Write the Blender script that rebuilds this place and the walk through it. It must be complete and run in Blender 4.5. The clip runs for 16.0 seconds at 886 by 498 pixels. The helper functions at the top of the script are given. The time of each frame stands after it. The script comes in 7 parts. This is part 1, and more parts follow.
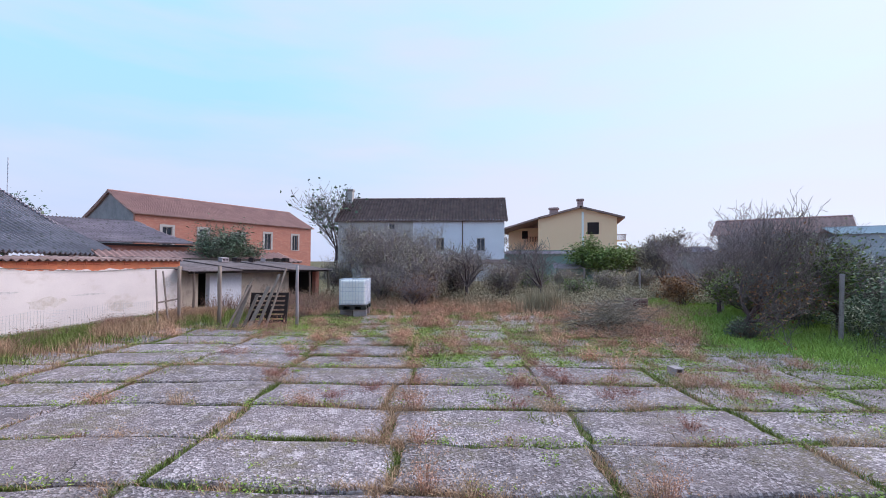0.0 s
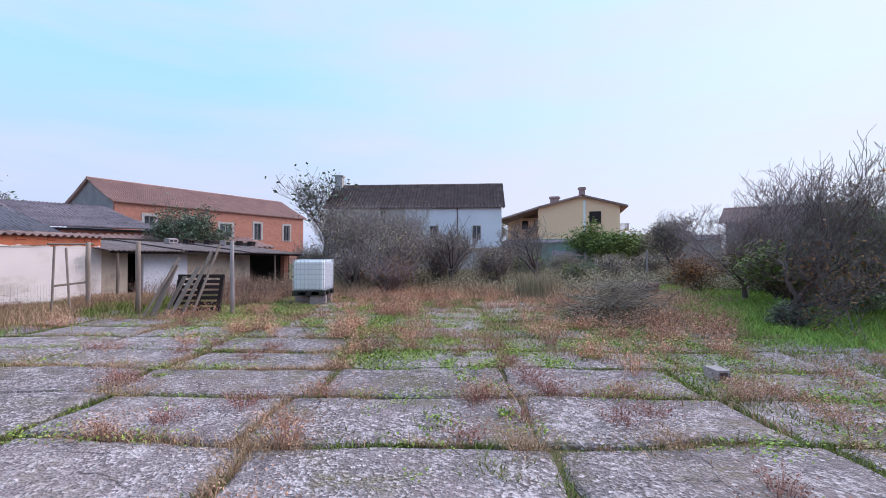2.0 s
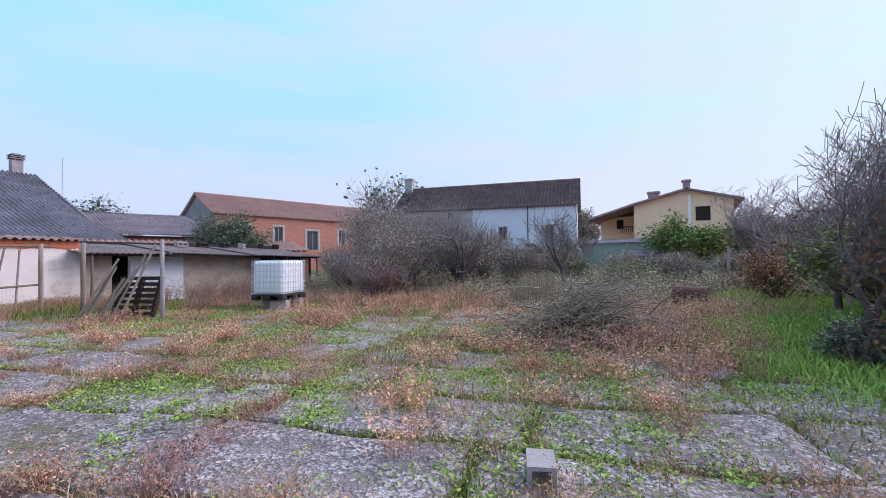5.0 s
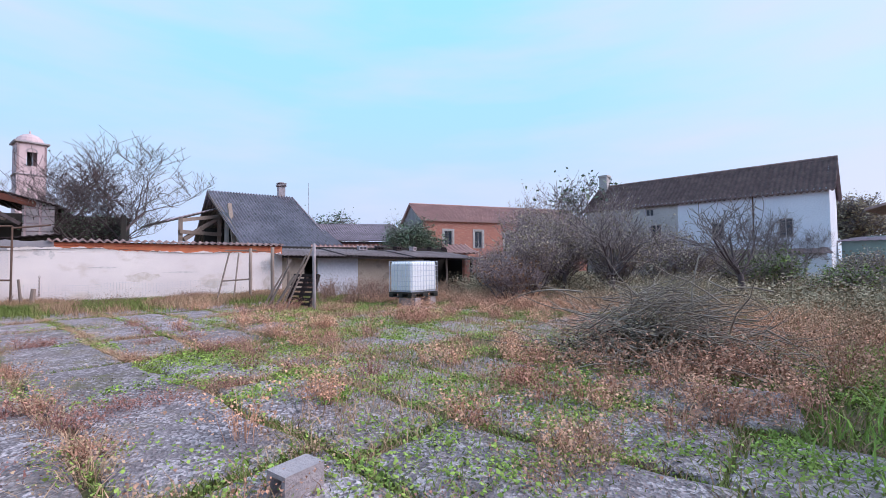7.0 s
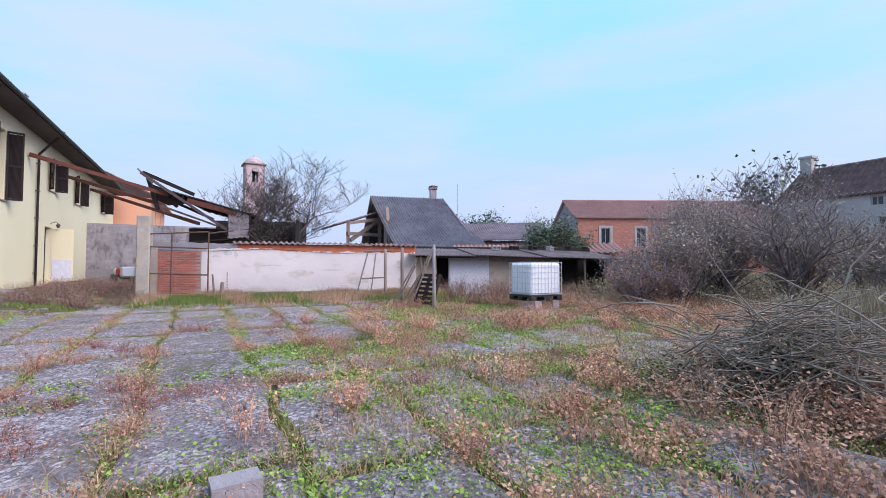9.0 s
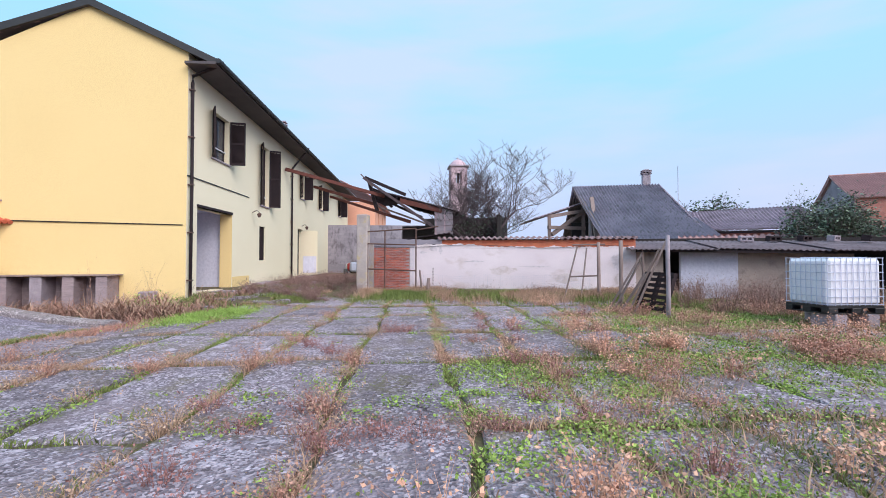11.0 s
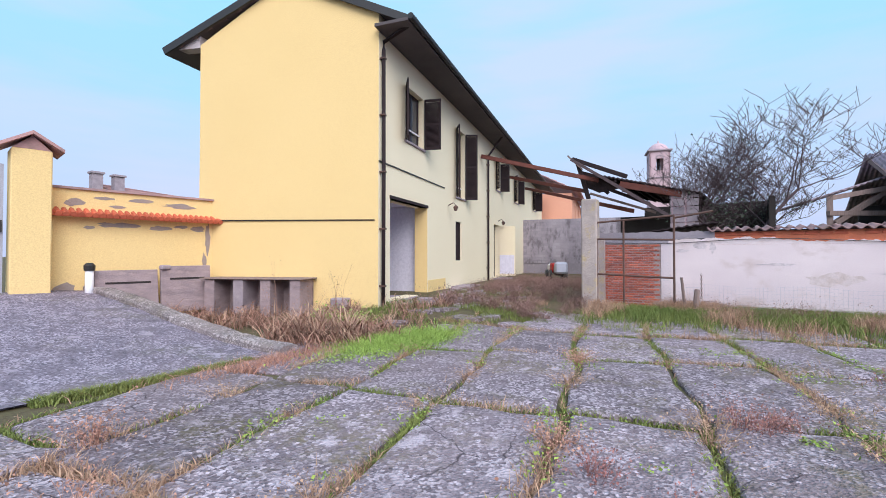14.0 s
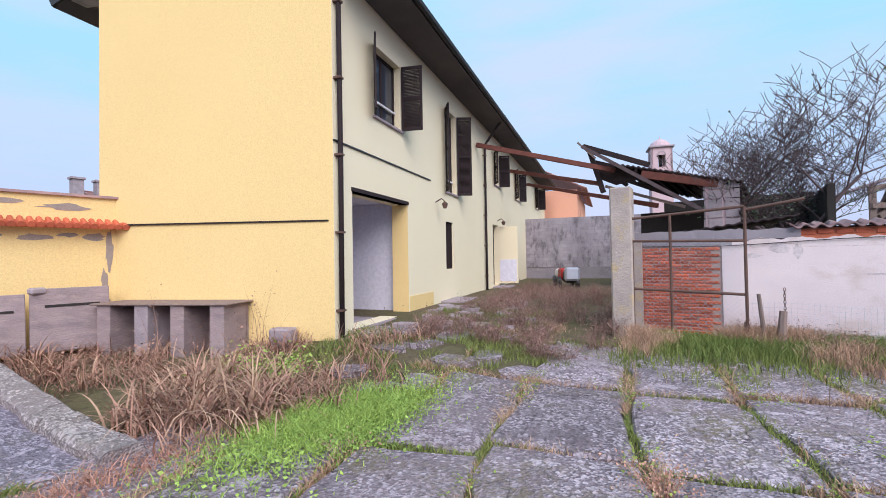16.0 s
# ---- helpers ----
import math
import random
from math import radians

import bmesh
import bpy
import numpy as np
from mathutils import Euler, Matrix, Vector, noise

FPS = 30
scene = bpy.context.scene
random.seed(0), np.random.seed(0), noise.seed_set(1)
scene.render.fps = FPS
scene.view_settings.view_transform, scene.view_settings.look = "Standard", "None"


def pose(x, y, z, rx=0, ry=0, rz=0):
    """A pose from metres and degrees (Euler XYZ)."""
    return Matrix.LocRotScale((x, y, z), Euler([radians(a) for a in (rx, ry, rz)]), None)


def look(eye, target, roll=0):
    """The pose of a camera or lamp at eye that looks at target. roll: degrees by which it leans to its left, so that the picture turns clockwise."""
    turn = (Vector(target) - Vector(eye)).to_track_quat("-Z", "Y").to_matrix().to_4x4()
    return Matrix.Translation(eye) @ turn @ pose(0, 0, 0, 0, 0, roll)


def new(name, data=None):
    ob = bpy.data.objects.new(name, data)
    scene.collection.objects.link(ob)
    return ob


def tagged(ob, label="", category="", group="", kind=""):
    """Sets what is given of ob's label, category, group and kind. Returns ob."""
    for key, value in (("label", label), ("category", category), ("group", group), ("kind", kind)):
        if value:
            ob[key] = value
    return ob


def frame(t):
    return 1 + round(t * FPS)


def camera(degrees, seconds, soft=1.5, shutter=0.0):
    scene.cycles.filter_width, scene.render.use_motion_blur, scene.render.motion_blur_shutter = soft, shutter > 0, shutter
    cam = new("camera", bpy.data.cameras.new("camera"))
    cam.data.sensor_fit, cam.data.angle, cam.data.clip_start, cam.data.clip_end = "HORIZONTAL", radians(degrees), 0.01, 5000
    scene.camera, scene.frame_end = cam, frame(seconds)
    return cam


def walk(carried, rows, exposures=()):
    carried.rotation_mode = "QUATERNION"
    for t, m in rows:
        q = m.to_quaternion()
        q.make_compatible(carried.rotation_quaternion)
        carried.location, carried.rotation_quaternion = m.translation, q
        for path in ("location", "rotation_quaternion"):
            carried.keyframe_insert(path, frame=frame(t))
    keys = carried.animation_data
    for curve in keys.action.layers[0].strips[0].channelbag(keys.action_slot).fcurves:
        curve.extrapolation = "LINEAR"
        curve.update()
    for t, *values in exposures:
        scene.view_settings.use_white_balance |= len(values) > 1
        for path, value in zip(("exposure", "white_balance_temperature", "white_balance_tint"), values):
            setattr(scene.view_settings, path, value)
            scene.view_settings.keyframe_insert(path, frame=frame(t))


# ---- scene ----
cam = camera(89.7, 16.0, soft=0.9)
PATH = [
    (0, (1.176, -0.429, 2.108), (0.624, 1.492, 2.162), 0.2),
    (0.5, (1.222, 0.151, 2.161), (0.681, 2.076, 2.209), 0.2),
    (1, (1.218, 0.862, 2.014), (0.677, 2.788, 2.056), 0.1),
    (1.5, (1.233, 1.599, 1.789), (0.686, 3.522, 1.823), 0.1),
    (2, (1.299, 2.399, 1.583), (0.739, 4.319, 1.608), -0.0),
    (2.5, (1.432, 3.217, 1.431), (0.868, 5.136, 1.457), 0.0),
    (3, (1.783, 3.867, 1.446), (1.219, 5.786, 1.473), -0.1),
    (3.2, (1.949, 4.138, 1.432), (1.385, 6.057, 1.459), -0.2),
    (5.3, (4.194, 6.313, 1.349), (3.108, 7.991, 1.404), -0.7),
    (5.5, (4.414, 6.49, 1.322), (3.261, 8.123, 1.381), -0.7),
    (6, (4.93, 6.922, 1.324), (3.643, 8.452, 1.389), -0.6),
    (6.5, (5.313, 7.461, 1.289), (3.764, 8.724, 1.363), -0.5),
    (7, (5.615, 7.997, 1.287), (3.953, 9.108, 1.359), -0.5),
    (7.5, (5.876, 8.405, 1.355), (4.157, 9.425, 1.427), -0.4),
    (8, (6.057, 8.77, 1.385), (4.24, 9.603, 1.455), -0.4),
    (8.5, (6.032, 9.095, 1.397), (4.192, 9.877, 1.462), -0.2),
    (9, (5.76, 9.259, 1.365), (3.816, 9.723, 1.432), 0.1),
    (9.5, (5.391, 9.333, 1.301), (3.397, 9.203, 1.362), 0.1),
    (9.7, (5.239, 9.325, 1.269), (3.251, 9.119, 1.332), -0.0),
    (11.8, (3.184, 8.596, 1.44), (1.277, 7.994, 1.472), 0.4),
    (12, (2.973, 8.439, 1.39), (1.091, 7.761, 1.422), 0.5),
    (12.5, (2.427, 7.92, 1.29), (0.629, 7.043, 1.322), 0.6),
    (13, (1.934, 7.361, 1.298), (0.232, 6.311, 1.33), 0.4),
    (13.5, (1.363, 6.904, 1.399), (-0.305, 5.8, 1.428), 0.3),
    (14, (0.721, 6.496, 1.49), (-0.919, 5.352, 1.522), 0.0),
    (14.5, (0.079, 6.142, 1.565), (-1.544, 4.973, 1.6), -0.2),
    (15, (-0.607, 5.72, 1.583), (-2.216, 4.532, 1.621), -0.2),
    (15.5, (-1.274, 5.335, 1.65), (-2.868, 4.128, 1.691), -0.5),
    (16, (-2.008, 5.064, 1.676), (-3.648, 3.92, 1.716), -1.0),
]
walk(cam, [(t, look(eye, target, roll)) for t, eye, target, roll in PATH],
     [(0, 0, 6450, 10), (3.2, 0, 6450, 10), (6, 0, 6250, 10), (13, -0.03, 6200, 10), (16, -0.05, 6300, 11)])


# ---- light ----
world = bpy.data.worlds.new("world")
scene.world = world
world.use_nodes = True
SUN_ELEV, SUN_AZ = radians(40), radians(38)
wn, wl = world.node_tree.nodes, world.node_tree.links
sky = wn.new("ShaderNodeTexSky")
sky.sky_type, sky.sun_disc, sky.sun_elevation, sky.sun_rotation = "NISHITA", False, SUN_ELEV, SUN_AZ
sky.air_density, sky.dust_density, sky.ozone_density = 1.0, 1.5, 1.5
tc = wn.new("ShaderNodeTexCoord")
sep = wn.new("ShaderNodeSeparateXYZ")
wl.new(tc.outputs["Generated"], sep.inputs[0])
mp = wn.new("ShaderNodeMapping")
mp.inputs["Scale"].default_value = (1.0, 1.0, 5.0)
wl.new(tc.outputs["Generated"], mp.inputs[0])
cn = wn.new("ShaderNodeTexNoise")
cn.inputs["Scale"].default_value, cn.inputs["Detail"].default_value, cn.inputs["Roughness"].default_value = 1.6, 5.0, 0.5
wl.new(mp.outputs[0], cn.inputs["Vector"])
cr = wn.new("ShaderNodeValToRGB")
cr.color_ramp.elements[0].position, cr.color_ramp.elements[0].color = 0.35, (0, 0, 0, 1)
cr.color_ramp.elements[1].position, cr.color_ramp.elements[1].color = 0.75, (1, 1, 1, 1)
wl.new(cn.outputs[0], cr.inputs[0])
# thin high cloud: clear blue away from the sun, lavender near the horizon, whiter towards the sun
hz = wn.new("ShaderNodeValToRGB")
hz.color_ramp.elements[0].position, hz.color_ramp.elements[0].color = 0.0, (0.56, 0.60, 0.84, 1)
hz.color_ramp.elements[1].position, hz.color_ramp.elements[1].color = 0.6, (0.36, 0.77, 1.0, 1)
for at, c in ((0.12, (0.56, 0.65, 0.90, 1)), (0.30, (0.44, 0.72, 0.97, 1))):
    hz.color_ramp.elements.new(at).color = c
wl.new(sep.outputs[2], hz.inputs[0])
def wmix(f, a, c):
    k = wn.new("ShaderNodeMix")
    k.data_type = "RGBA"
    for slot, v in ((0, f), (6, a), (7, c)):
        if isinstance(v, (float, tuple)):
            k.inputs[slot].default_value = v
        else:
            wl.new(v, k.inputs[slot])
    return k.outputs[2]
dot = wn.new("ShaderNodeVectorMath")
dot.operation = "DOT_PRODUCT"
wl.new(tc.outputs["Generated"], dot.inputs[0])
dot.inputs[1].default_value = (0.72, 0.62, 0.3)
glow = wn.new("ShaderNodeMapRange")
glow.inputs[1].default_value, glow.inputs[2].default_value, glow.inputs[4].default_value = 0.1, 1.0, 0.85
wl.new(dot.outputs["Value"], glow.inputs[0])
base = wmix(glow.outputs[0], hz.outputs[0], (0.76, 0.83, 0.98, 1.0))
streak = wn.new("ShaderNodeMapRange")
streak.inputs[1].default_value, streak.inputs[2].default_value, streak.inputs[4].default_value = 0.42, 0.68, 0.6
wl.new(cn.outputs[0], streak.inputs[0])
base = wmix(streak.outputs[0], base, (0.74, 0.70, 0.86, 1.0))
gain = wn.new("ShaderNodeMix")
gain.data_type, gain.blend_type = "RGBA", "MULTIPLY"
gain.inputs[0].default_value = 1.0
wl.new(base, gain.inputs[6])
gain.inputs[7].default_value = (10.8, 11.2, 11.2, 1)
veiled = wmix(0.92, sky.outputs[0], gain.outputs[2])
bg = wn["Background"]
bg.inputs[1].default_value = 0.105
wl.new(veiled, bg.inputs[0])
sun = new("sun", bpy.data.lights.new("sun", "SUN"))
sun.data.energy, sun.data.angle, sun.data.color = 3.4, radians(50), (1.0, 0.92, 0.86)
sun.matrix_world = look((60 * math.sin(SUN_AZ), 60 * math.cos(SUN_AZ), 60 * math.tan(SUN_ELEV)), (0, 0, 0))


# ---- materials ----
def surf(name, c1, c2, scale=1.5, c3=None, spot=9.0, cover=0.45, rough=0.85, bump=0.3, grain=60.0, metal=0.0, rand=0.0, island=0.0, stretch=(1, 1, 1), coords="Object"):
    c1, c2, c3 = (c and (c[0], c[1] * 0.965, min(c[2] * 1.06, 0.95)) for c in (c1, c2, c3))
    m = bpy.data.materials.new(name)
    m.use_nodes = True
    n, l = m.node_tree.nodes, m.node_tree.links
    b = n["Principled BSDF"]
    b.inputs["Roughness"].default_value, b.inputs["Metallic"].default_value = rough, metal
    b.inputs["Specular IOR Level"].default_value = 0.2 if rough > 0.7 else 0.5
    t = n.new("ShaderNodeTexCoord")
    mapg = n.new("ShaderNodeMapping")
    mapg.inputs["Scale"].default_value = stretch
    if coords == "World":
        g = n.new("ShaderNodeNewGeometry")
        l.new(g.outputs["Position"], mapg.inputs[0])
    else:
        l.new(t.outputs["Object"], mapg.inputs[0])
    def noise_of(s, detail=4.0, r=0.6):
        k = n.new("ShaderNodeTexNoise")
        k.inputs["Scale"].default_value, k.inputs["Detail"].default_value, k.inputs["Roughness"].default_value = s, detail, r
        l.new(mapg.outputs[0], k.inputs["Vector"])
        return k
    def ramp(src, a, z):
        k = n.new("ShaderNodeMapRange")
        k.inputs[1].default_value, k.inputs[2].default_value = a, z
        l.new(src, k.inputs[0])
        return k.outputs[0]
    def mix(f, a, c, mode="MIX"):
        k = n.new("ShaderNodeMix")
        k.data_type, k.blend_type = "RGBA", mode
        if isinstance(f, float):
            k.inputs[0].default_value = f
        else:
            l.new(f, k.inputs[0])
        for slot, v in ((6, a), (7, c)):
            if isinstance(v, tuple):
                k.inputs[slot].default_value = (*v, 1)
            else:
                l.new(v, k.inputs[slot])
        return k.outputs[2]
    big = noise_of(scale)
    col = mix(ramp(big.outputs[0], 0.35, 0.65), c1, c2)
    if c3:
        col = mix(ramp(noise_of(spot, 6.0, 0.65).outputs[0], 1 - cover - 0.06, 1 - cover + 0.06), col, c3)
    fine = noise_of(grain, 3.0, 0.7)
    col = mix(0.35, col, mix(ramp(fine.outputs[0], 0.3, 0.7), tuple(v * 0.6 for v in c1), tuple(min(v * 1.35, 1) for v in c2)))
    if rand or island:
        if island:
            g2 = n.new("ShaderNodeNewGeometry")
            src, amt = g2.outputs["Random Per Island"], island
        else:
            o = n.new("ShaderNodeObjectInfo")
            src, amt = o.outputs["Random"], rand
        hs = n.new("ShaderNodeHueSaturation")
        v = n.new("ShaderNodeMapRange")
        v.inputs[3].default_value, v.inputs[4].default_value = 1 - amt, 1 + amt
        l.new(src, v.inputs[0])
        l.new(v.outputs[0], hs.inputs["Value"])
        l.new(col, hs.inputs["Color"])
        col = hs.outputs[0]
    l.new(col, b.inputs["Base Color"])
    if bump:
        bn = n.new("ShaderNodeBump")
        bn.inputs["Strength"].default_value, bn.inputs["Distance"].default_value = bump, 0.02
        add = n.new("ShaderNodeMath")
        l.new(big.outputs[0], add.inputs[0])
        l.new(fine.outputs[0], add.inputs[1])
        l.new(add.outputs[0], bn.inputs["Height"])
        l.new(bn.outputs[0], b.inputs["Normal"])
    return m


def pebbled(name, dark, light, moss, mossy, cells=34.0, rand=0.1):
    """Worn concrete: pebbles and lichen flecks a few centimetres wide, stains, moss and dirt in patches."""
    m = bpy.data.materials.new(name)
    m.use_nodes = True
    n, l = m.node_tree.nodes, m.node_tree.links
    b = n["Principled BSDF"]
    b.inputs["Roughness"].default_value, b.inputs["Specular IOR Level"].default_value = 0.95, 0.2
    g = n.new("ShaderNodeNewGeometry")
    pos = g.outputs["Position"]
    def noise_of(s, detail=5.0, r=0.65):
        k = n.new("ShaderNodeTexNoise")
        k.inputs["Scale"].default_value, k.inputs["Detail"].default_value, k.inputs["Roughness"].default_value = s, detail, r
        l.new(pos, k.inputs["Vector"])
        return k.outputs[0]
    def ramp(src, a, z, top=1.0):
        k = n.new("ShaderNodeMapRange")
        k.inputs[1].default_value, k.inputs[2].default_value, k.inputs[4].default_value = a, z, top
        l.new(src, k.inputs[0])
        return k.outputs[0]
    def mix(f, a, c):
        k = n.new("ShaderNodeMix")
        k.data_type = "RGBA"
        for slot, v in ((0, f), (6, a), (7, c)):
            if isinstance(v, tuple):
                k.inputs[slot].default_value = (*v, 1)
            elif isinstance(v, float):
                k.inputs[slot].default_value = v
            else:
                l.new(v, k.inputs[slot])
        return k.outputs[2]
    def mul(a, c):
        k = n.new("ShaderNodeMath")
        k.operation = "MULTIPLY"
        l.new(a, k.inputs[0])
        l.new(c, k.inputs[1])
        return k.outputs[0]
    warp = n.new("ShaderNodeTexNoise")
    warp.inputs["Scale"].default_value = 9.0
    l.new(pos, warp.inputs["Vector"])
    add = n.new("ShaderNodeVectorMath")
    add.operation = "MULTIPLY_ADD"
    l.new(warp.outputs["Color"], add.inputs[0])
    add.inputs[1].default_value = (0.05, 0.05, 0.05)
    l.new(pos, add.inputs[2])
    v = n.new("ShaderNodeTexVoronoi")
    v.inputs["Scale"].default_value = cells
    l.new(add.outputs[0], v.inputs["Vector"])
    sp = n.new("ShaderNodeSeparateColor")
    l.new(v.outputs["Color"], sp.inputs[0])
    v2 = n.new("ShaderNodeTexVoronoi")
    v2.inputs["Scale"].default_value = cells * 0.45
    l.new(add.outputs[0], v2.inputs["Vector"])
    mid = tuple((p + q) / 2 for p, q in zip(dark, light))
    col = mix(ramp(noise_of(1.1), 0.3, 0.7), mid, tuple(p * 0.7 + q * 0.3 for p, q in zip(dark, light)))
    col = mix(ramp(sp.outputs[0], 0.15, 0.95, 0.75), col, dark)
    col = mix(mul(ramp(sp.outputs[1], 0.62, 0.7), ramp(noise_of(2.6), 0.38, 0.55)), col, light)
    fleck = mul(ramp(v2.outputs["Distance"], 0.36, 0.26), ramp(noise_of(5.0), 0.50, 0.56))
    col = mix(fleck, col, tuple(min(q * 1.3, 0.85) for q in light))
    col = mix(mul(ramp(noise_of(0.9), 0.50, 0.62, mossy), ramp(noise_of(16.0), 0.40, 0.55)), col, moss)
    col = mix(ramp(noise_of(1.7, 6.0), 0.60, 0.72, 0.7), col, tuple(p * 0.55 for p in dark))
    col = mix(ramp(noise_of(0.55, 3.0), 0.46, 0.62, 0.45), col, (light[0] * 0.62, light[1] * 0.57, light[2] * 0.56))
    col = mix(mul(ramp(noise_of(3.4, 7.0, 0.7), 0.56, 0.62, 0.8), ramp(noise_of(0.8, 2.0), 0.42, 0.55)), col, tuple(min(q * 1.12, 0.85) for q in light))
    col = mix(ramp(noise_of(6.5, 8.0, 0.75), 0.58, 0.68, 0.7), col, tuple(p * 0.5 for p in dark))
    v3 = n.new("ShaderNodeTexVoronoi")
    v3.inputs["Scale"].default_value = 13.0
    l.new(add.outputs[0], v3.inputs["Vector"])
    disc = mul(ramp(v3.outputs["Distance"], 0.34, 0.22), mul(ramp(noise_of(2.2), 0.50, 0.58), ramp(noise_of(40.0), 0.40, 0.52)))
    col = mix(disc, col, tuple(min(q * 1.25, 0.8) for q in light))
    ck = n.new("ShaderNodeTexVoronoi")
    ck.feature = "DISTANCE_TO_EDGE"
    ck.inputs["Scale"].default_value = 0.75
    wide = n.new("ShaderNodeVectorMath")
    wide.operation = "MULTIPLY_ADD"
    w2 = n.new("ShaderNodeTexNoise")
    w2.inputs["Scale"].default_value, w2.inputs["Detail"].default_value = 2.0, 5.0
    l.new(pos, w2.inputs["Vector"])
    l.new(w2.outputs["Color"], wide.inputs[0])
    wide.inputs[1].default_value = (0.5, 0.5, 0.5)
    l.new(pos, wide.inputs[2])
    l.new(wide.outputs[0], ck.inputs["Vector"])
    crack = mul(ramp(ck.outputs["Distance"], 0.008, 0.002, 0.8), mul(ramp(noise_of(0.6, 2.0), 0.50, 0.56), ramp(noise_of(9.0), 0.38, 0.5)))
    col = mix(crack, col, tuple(p * 0.5 for p in dark))
    if rand:
        o = n.new("ShaderNodeObjectInfo")
        hs = n.new("ShaderNodeHueSaturation")
        k = n.new("ShaderNodeMapRange")
        k.inputs[3].default_value, k.inputs[4].default_value = 1 - rand, 1 + rand
        l.new(o.outputs["Random"], k.inputs[0])
        l.new(k.outputs[0], hs.inputs["Value"])
        l.new(col, hs.inputs["Color"])
        col = hs.outputs[0]
    l.new(col, b.inputs["Base Color"])
    bn = n.new("ShaderNodeBump")
    bn.inputs["Strength"].default_value, bn.inputs["Distance"].default_value = 0.9, 0.03
    l.new(mul(ramp(v.outputs["Distance"], 0.0, 0.7), noise_of(20.0)), bn.inputs["Height"])
    l.new(bn.outputs[0], b.inputs["Normal"])
    return m


M_SLAB = pebbled("slab_concrete", (0.100, 0.074, 0.088), (0.50, 0.415, 0.475), (0.18, 0.145, 0.09), 0.85, cells=40.0, rand=0.16)
M_RAMP = pebbled("ramp_concrete", (0.105, 0.088, 0.118), (0.46, 0.395, 0.49), (0.17, 0.16, 0.10), 0.45, cells=46.0, rand=0.0)
M_KERB = pebbled("kerb_concrete", (0.15, 0.12, 0.125), (0.52, 0.45, 0.46), (0.18, 0.15, 0.09), 0.5, cells=50.0, rand=0.12)
M_SOIL = surf("soil", (0.15, 0.11, 0.075), (0.12, 0.12, 0.05), 0.9, (0.09, 0.065, 0.045), 7.0, 0.45, 1.0, 0.9, 30.0, coords="World")
M_YELLOW = surf("yellow_render", (0.9, 0.67, 0.3), (0.87, 0.64, 0.28), 0.35, None, rough=0.9, bump=0.08, grain=40, coords="World")
M_CREAM = surf("cream_render", (0.98, 0.865, 0.585), (0.94, 0.82, 0.55), 0.4, None, rough=0.9, bump=0.08, grain=40)
M_PLASTER = surf("worn_plaster", (0.84, 0.76, 0.72), (0.70, 0.62, 0.61), 0.55, (0.60, 0.50, 0.44), 0.9, 0.40, 0.92, 0.25, 45.0, stretch=(1, 1, 1.5))
M_PATCH = surf("mortar_patch", (0.42, 0.33, 0.26), (0.30, 0.27, 0.25), 3.0, None, rough=0.95, bump=0.8, grain=25)
M_GREYWALL = surf("grey_block_wall", (0.38, 0.35, 0.37), (0.25, 0.235, 0.25), 0.7, (0.38, 0.36, 0.36), 3.0, 0.4, 0.95, 0.6, 20.0)
M_BRICK = surf("old_brick", (0.68, 0.175, 0.075), (0.44, 0.11, 0.055), 4.0, (0.58, 0.38, 0.30), 11.0, 0.22, 0.95, 0.7, 60.0, rand=0.38)
M_BRICKS = surf("brick_masonry", (0.58, 0.25, 0.18), (0.42, 0.18, 0.14), 0.5, (0.62, 0.38, 0.31), 2.2, 0.42, 0.95, 0.8, 7.0, stretch=(0.8, 0.8, 4.0))
M_MORTAR = surf("mortar", (0.50, 0.40, 0.35), (0.36, 0.28, 0.24), 4.0, None, rough=0.95, bump=0.4)
M_TILE = surf("roof_tile", (0.42, 0.29, 0.265), (0.20, 0.14, 0.14), 1.6, (0.24, 0.20, 0.15), 3.0, 0.38, 0.9, 0.5, 9.0, island=0.4)
M_TILE_RED = surf("terracotta_tile", (0.56, 0.35, 0.31), (0.42, 0.26, 0.24), 0.6, (0.30, 0.22, 0.18), 2.5, 0.35, 0.9, 0.3, 14.0, island=0.2)
M_TILE_NEW = surf("orange_tile", (0.62, 0.15, 0.07), (0.50, 0.12, 0.06), 2.0, None, rough=0.7, bump=0.2, rand=0.15)
M_ETERNIT = surf("fibre_cement", (0.44, 0.36, 0.40), (0.25, 0.205, 0.23), 0.6, (0.15, 0.14, 0.12), 3.0, 0.42, 0.92, 0.5, 16.0)
M_WOOD = surf("weathered_wood", (0.34, 0.26, 0.22), (0.22, 0.17, 0.145), 3.0, None, rough=0.9, bump=0.5, grain=25, stretch=(6, 6, 0.8), rand=0.25)
M_DARKWOOD = surf("dark_wood", (0.045, 0.03, 0.03), (0.03, 0.022, 0.024), 4.0, None, rough=0.75, bump=0.3, grain=30)
M_SOFFIT = surf("soffit_boards", (0.13, 0.115, 0.11), (0.10, 0.09, 0.09), 1.5, None, rough=0.9, bump=0.2)
M_BEAM = surf("red_brown_beam", (0.20, 0.07, 0.05), (0.12, 0.05, 0.04), 3.0, None, rough=0.85, bump=0.4)
M_BLACK = surf("black_plastic", (0.02, 0.02, 0.022), (0.03, 0.03, 0.03), 3.0, None, rough=0.5, bump=0.1)
M_STEEL = surf("grey_steel", (0.45, 0.48, 0.53), (0.4, 0.43, 0.48), 2.0, None, rough=0.5, bump=0.05, metal=0.4)
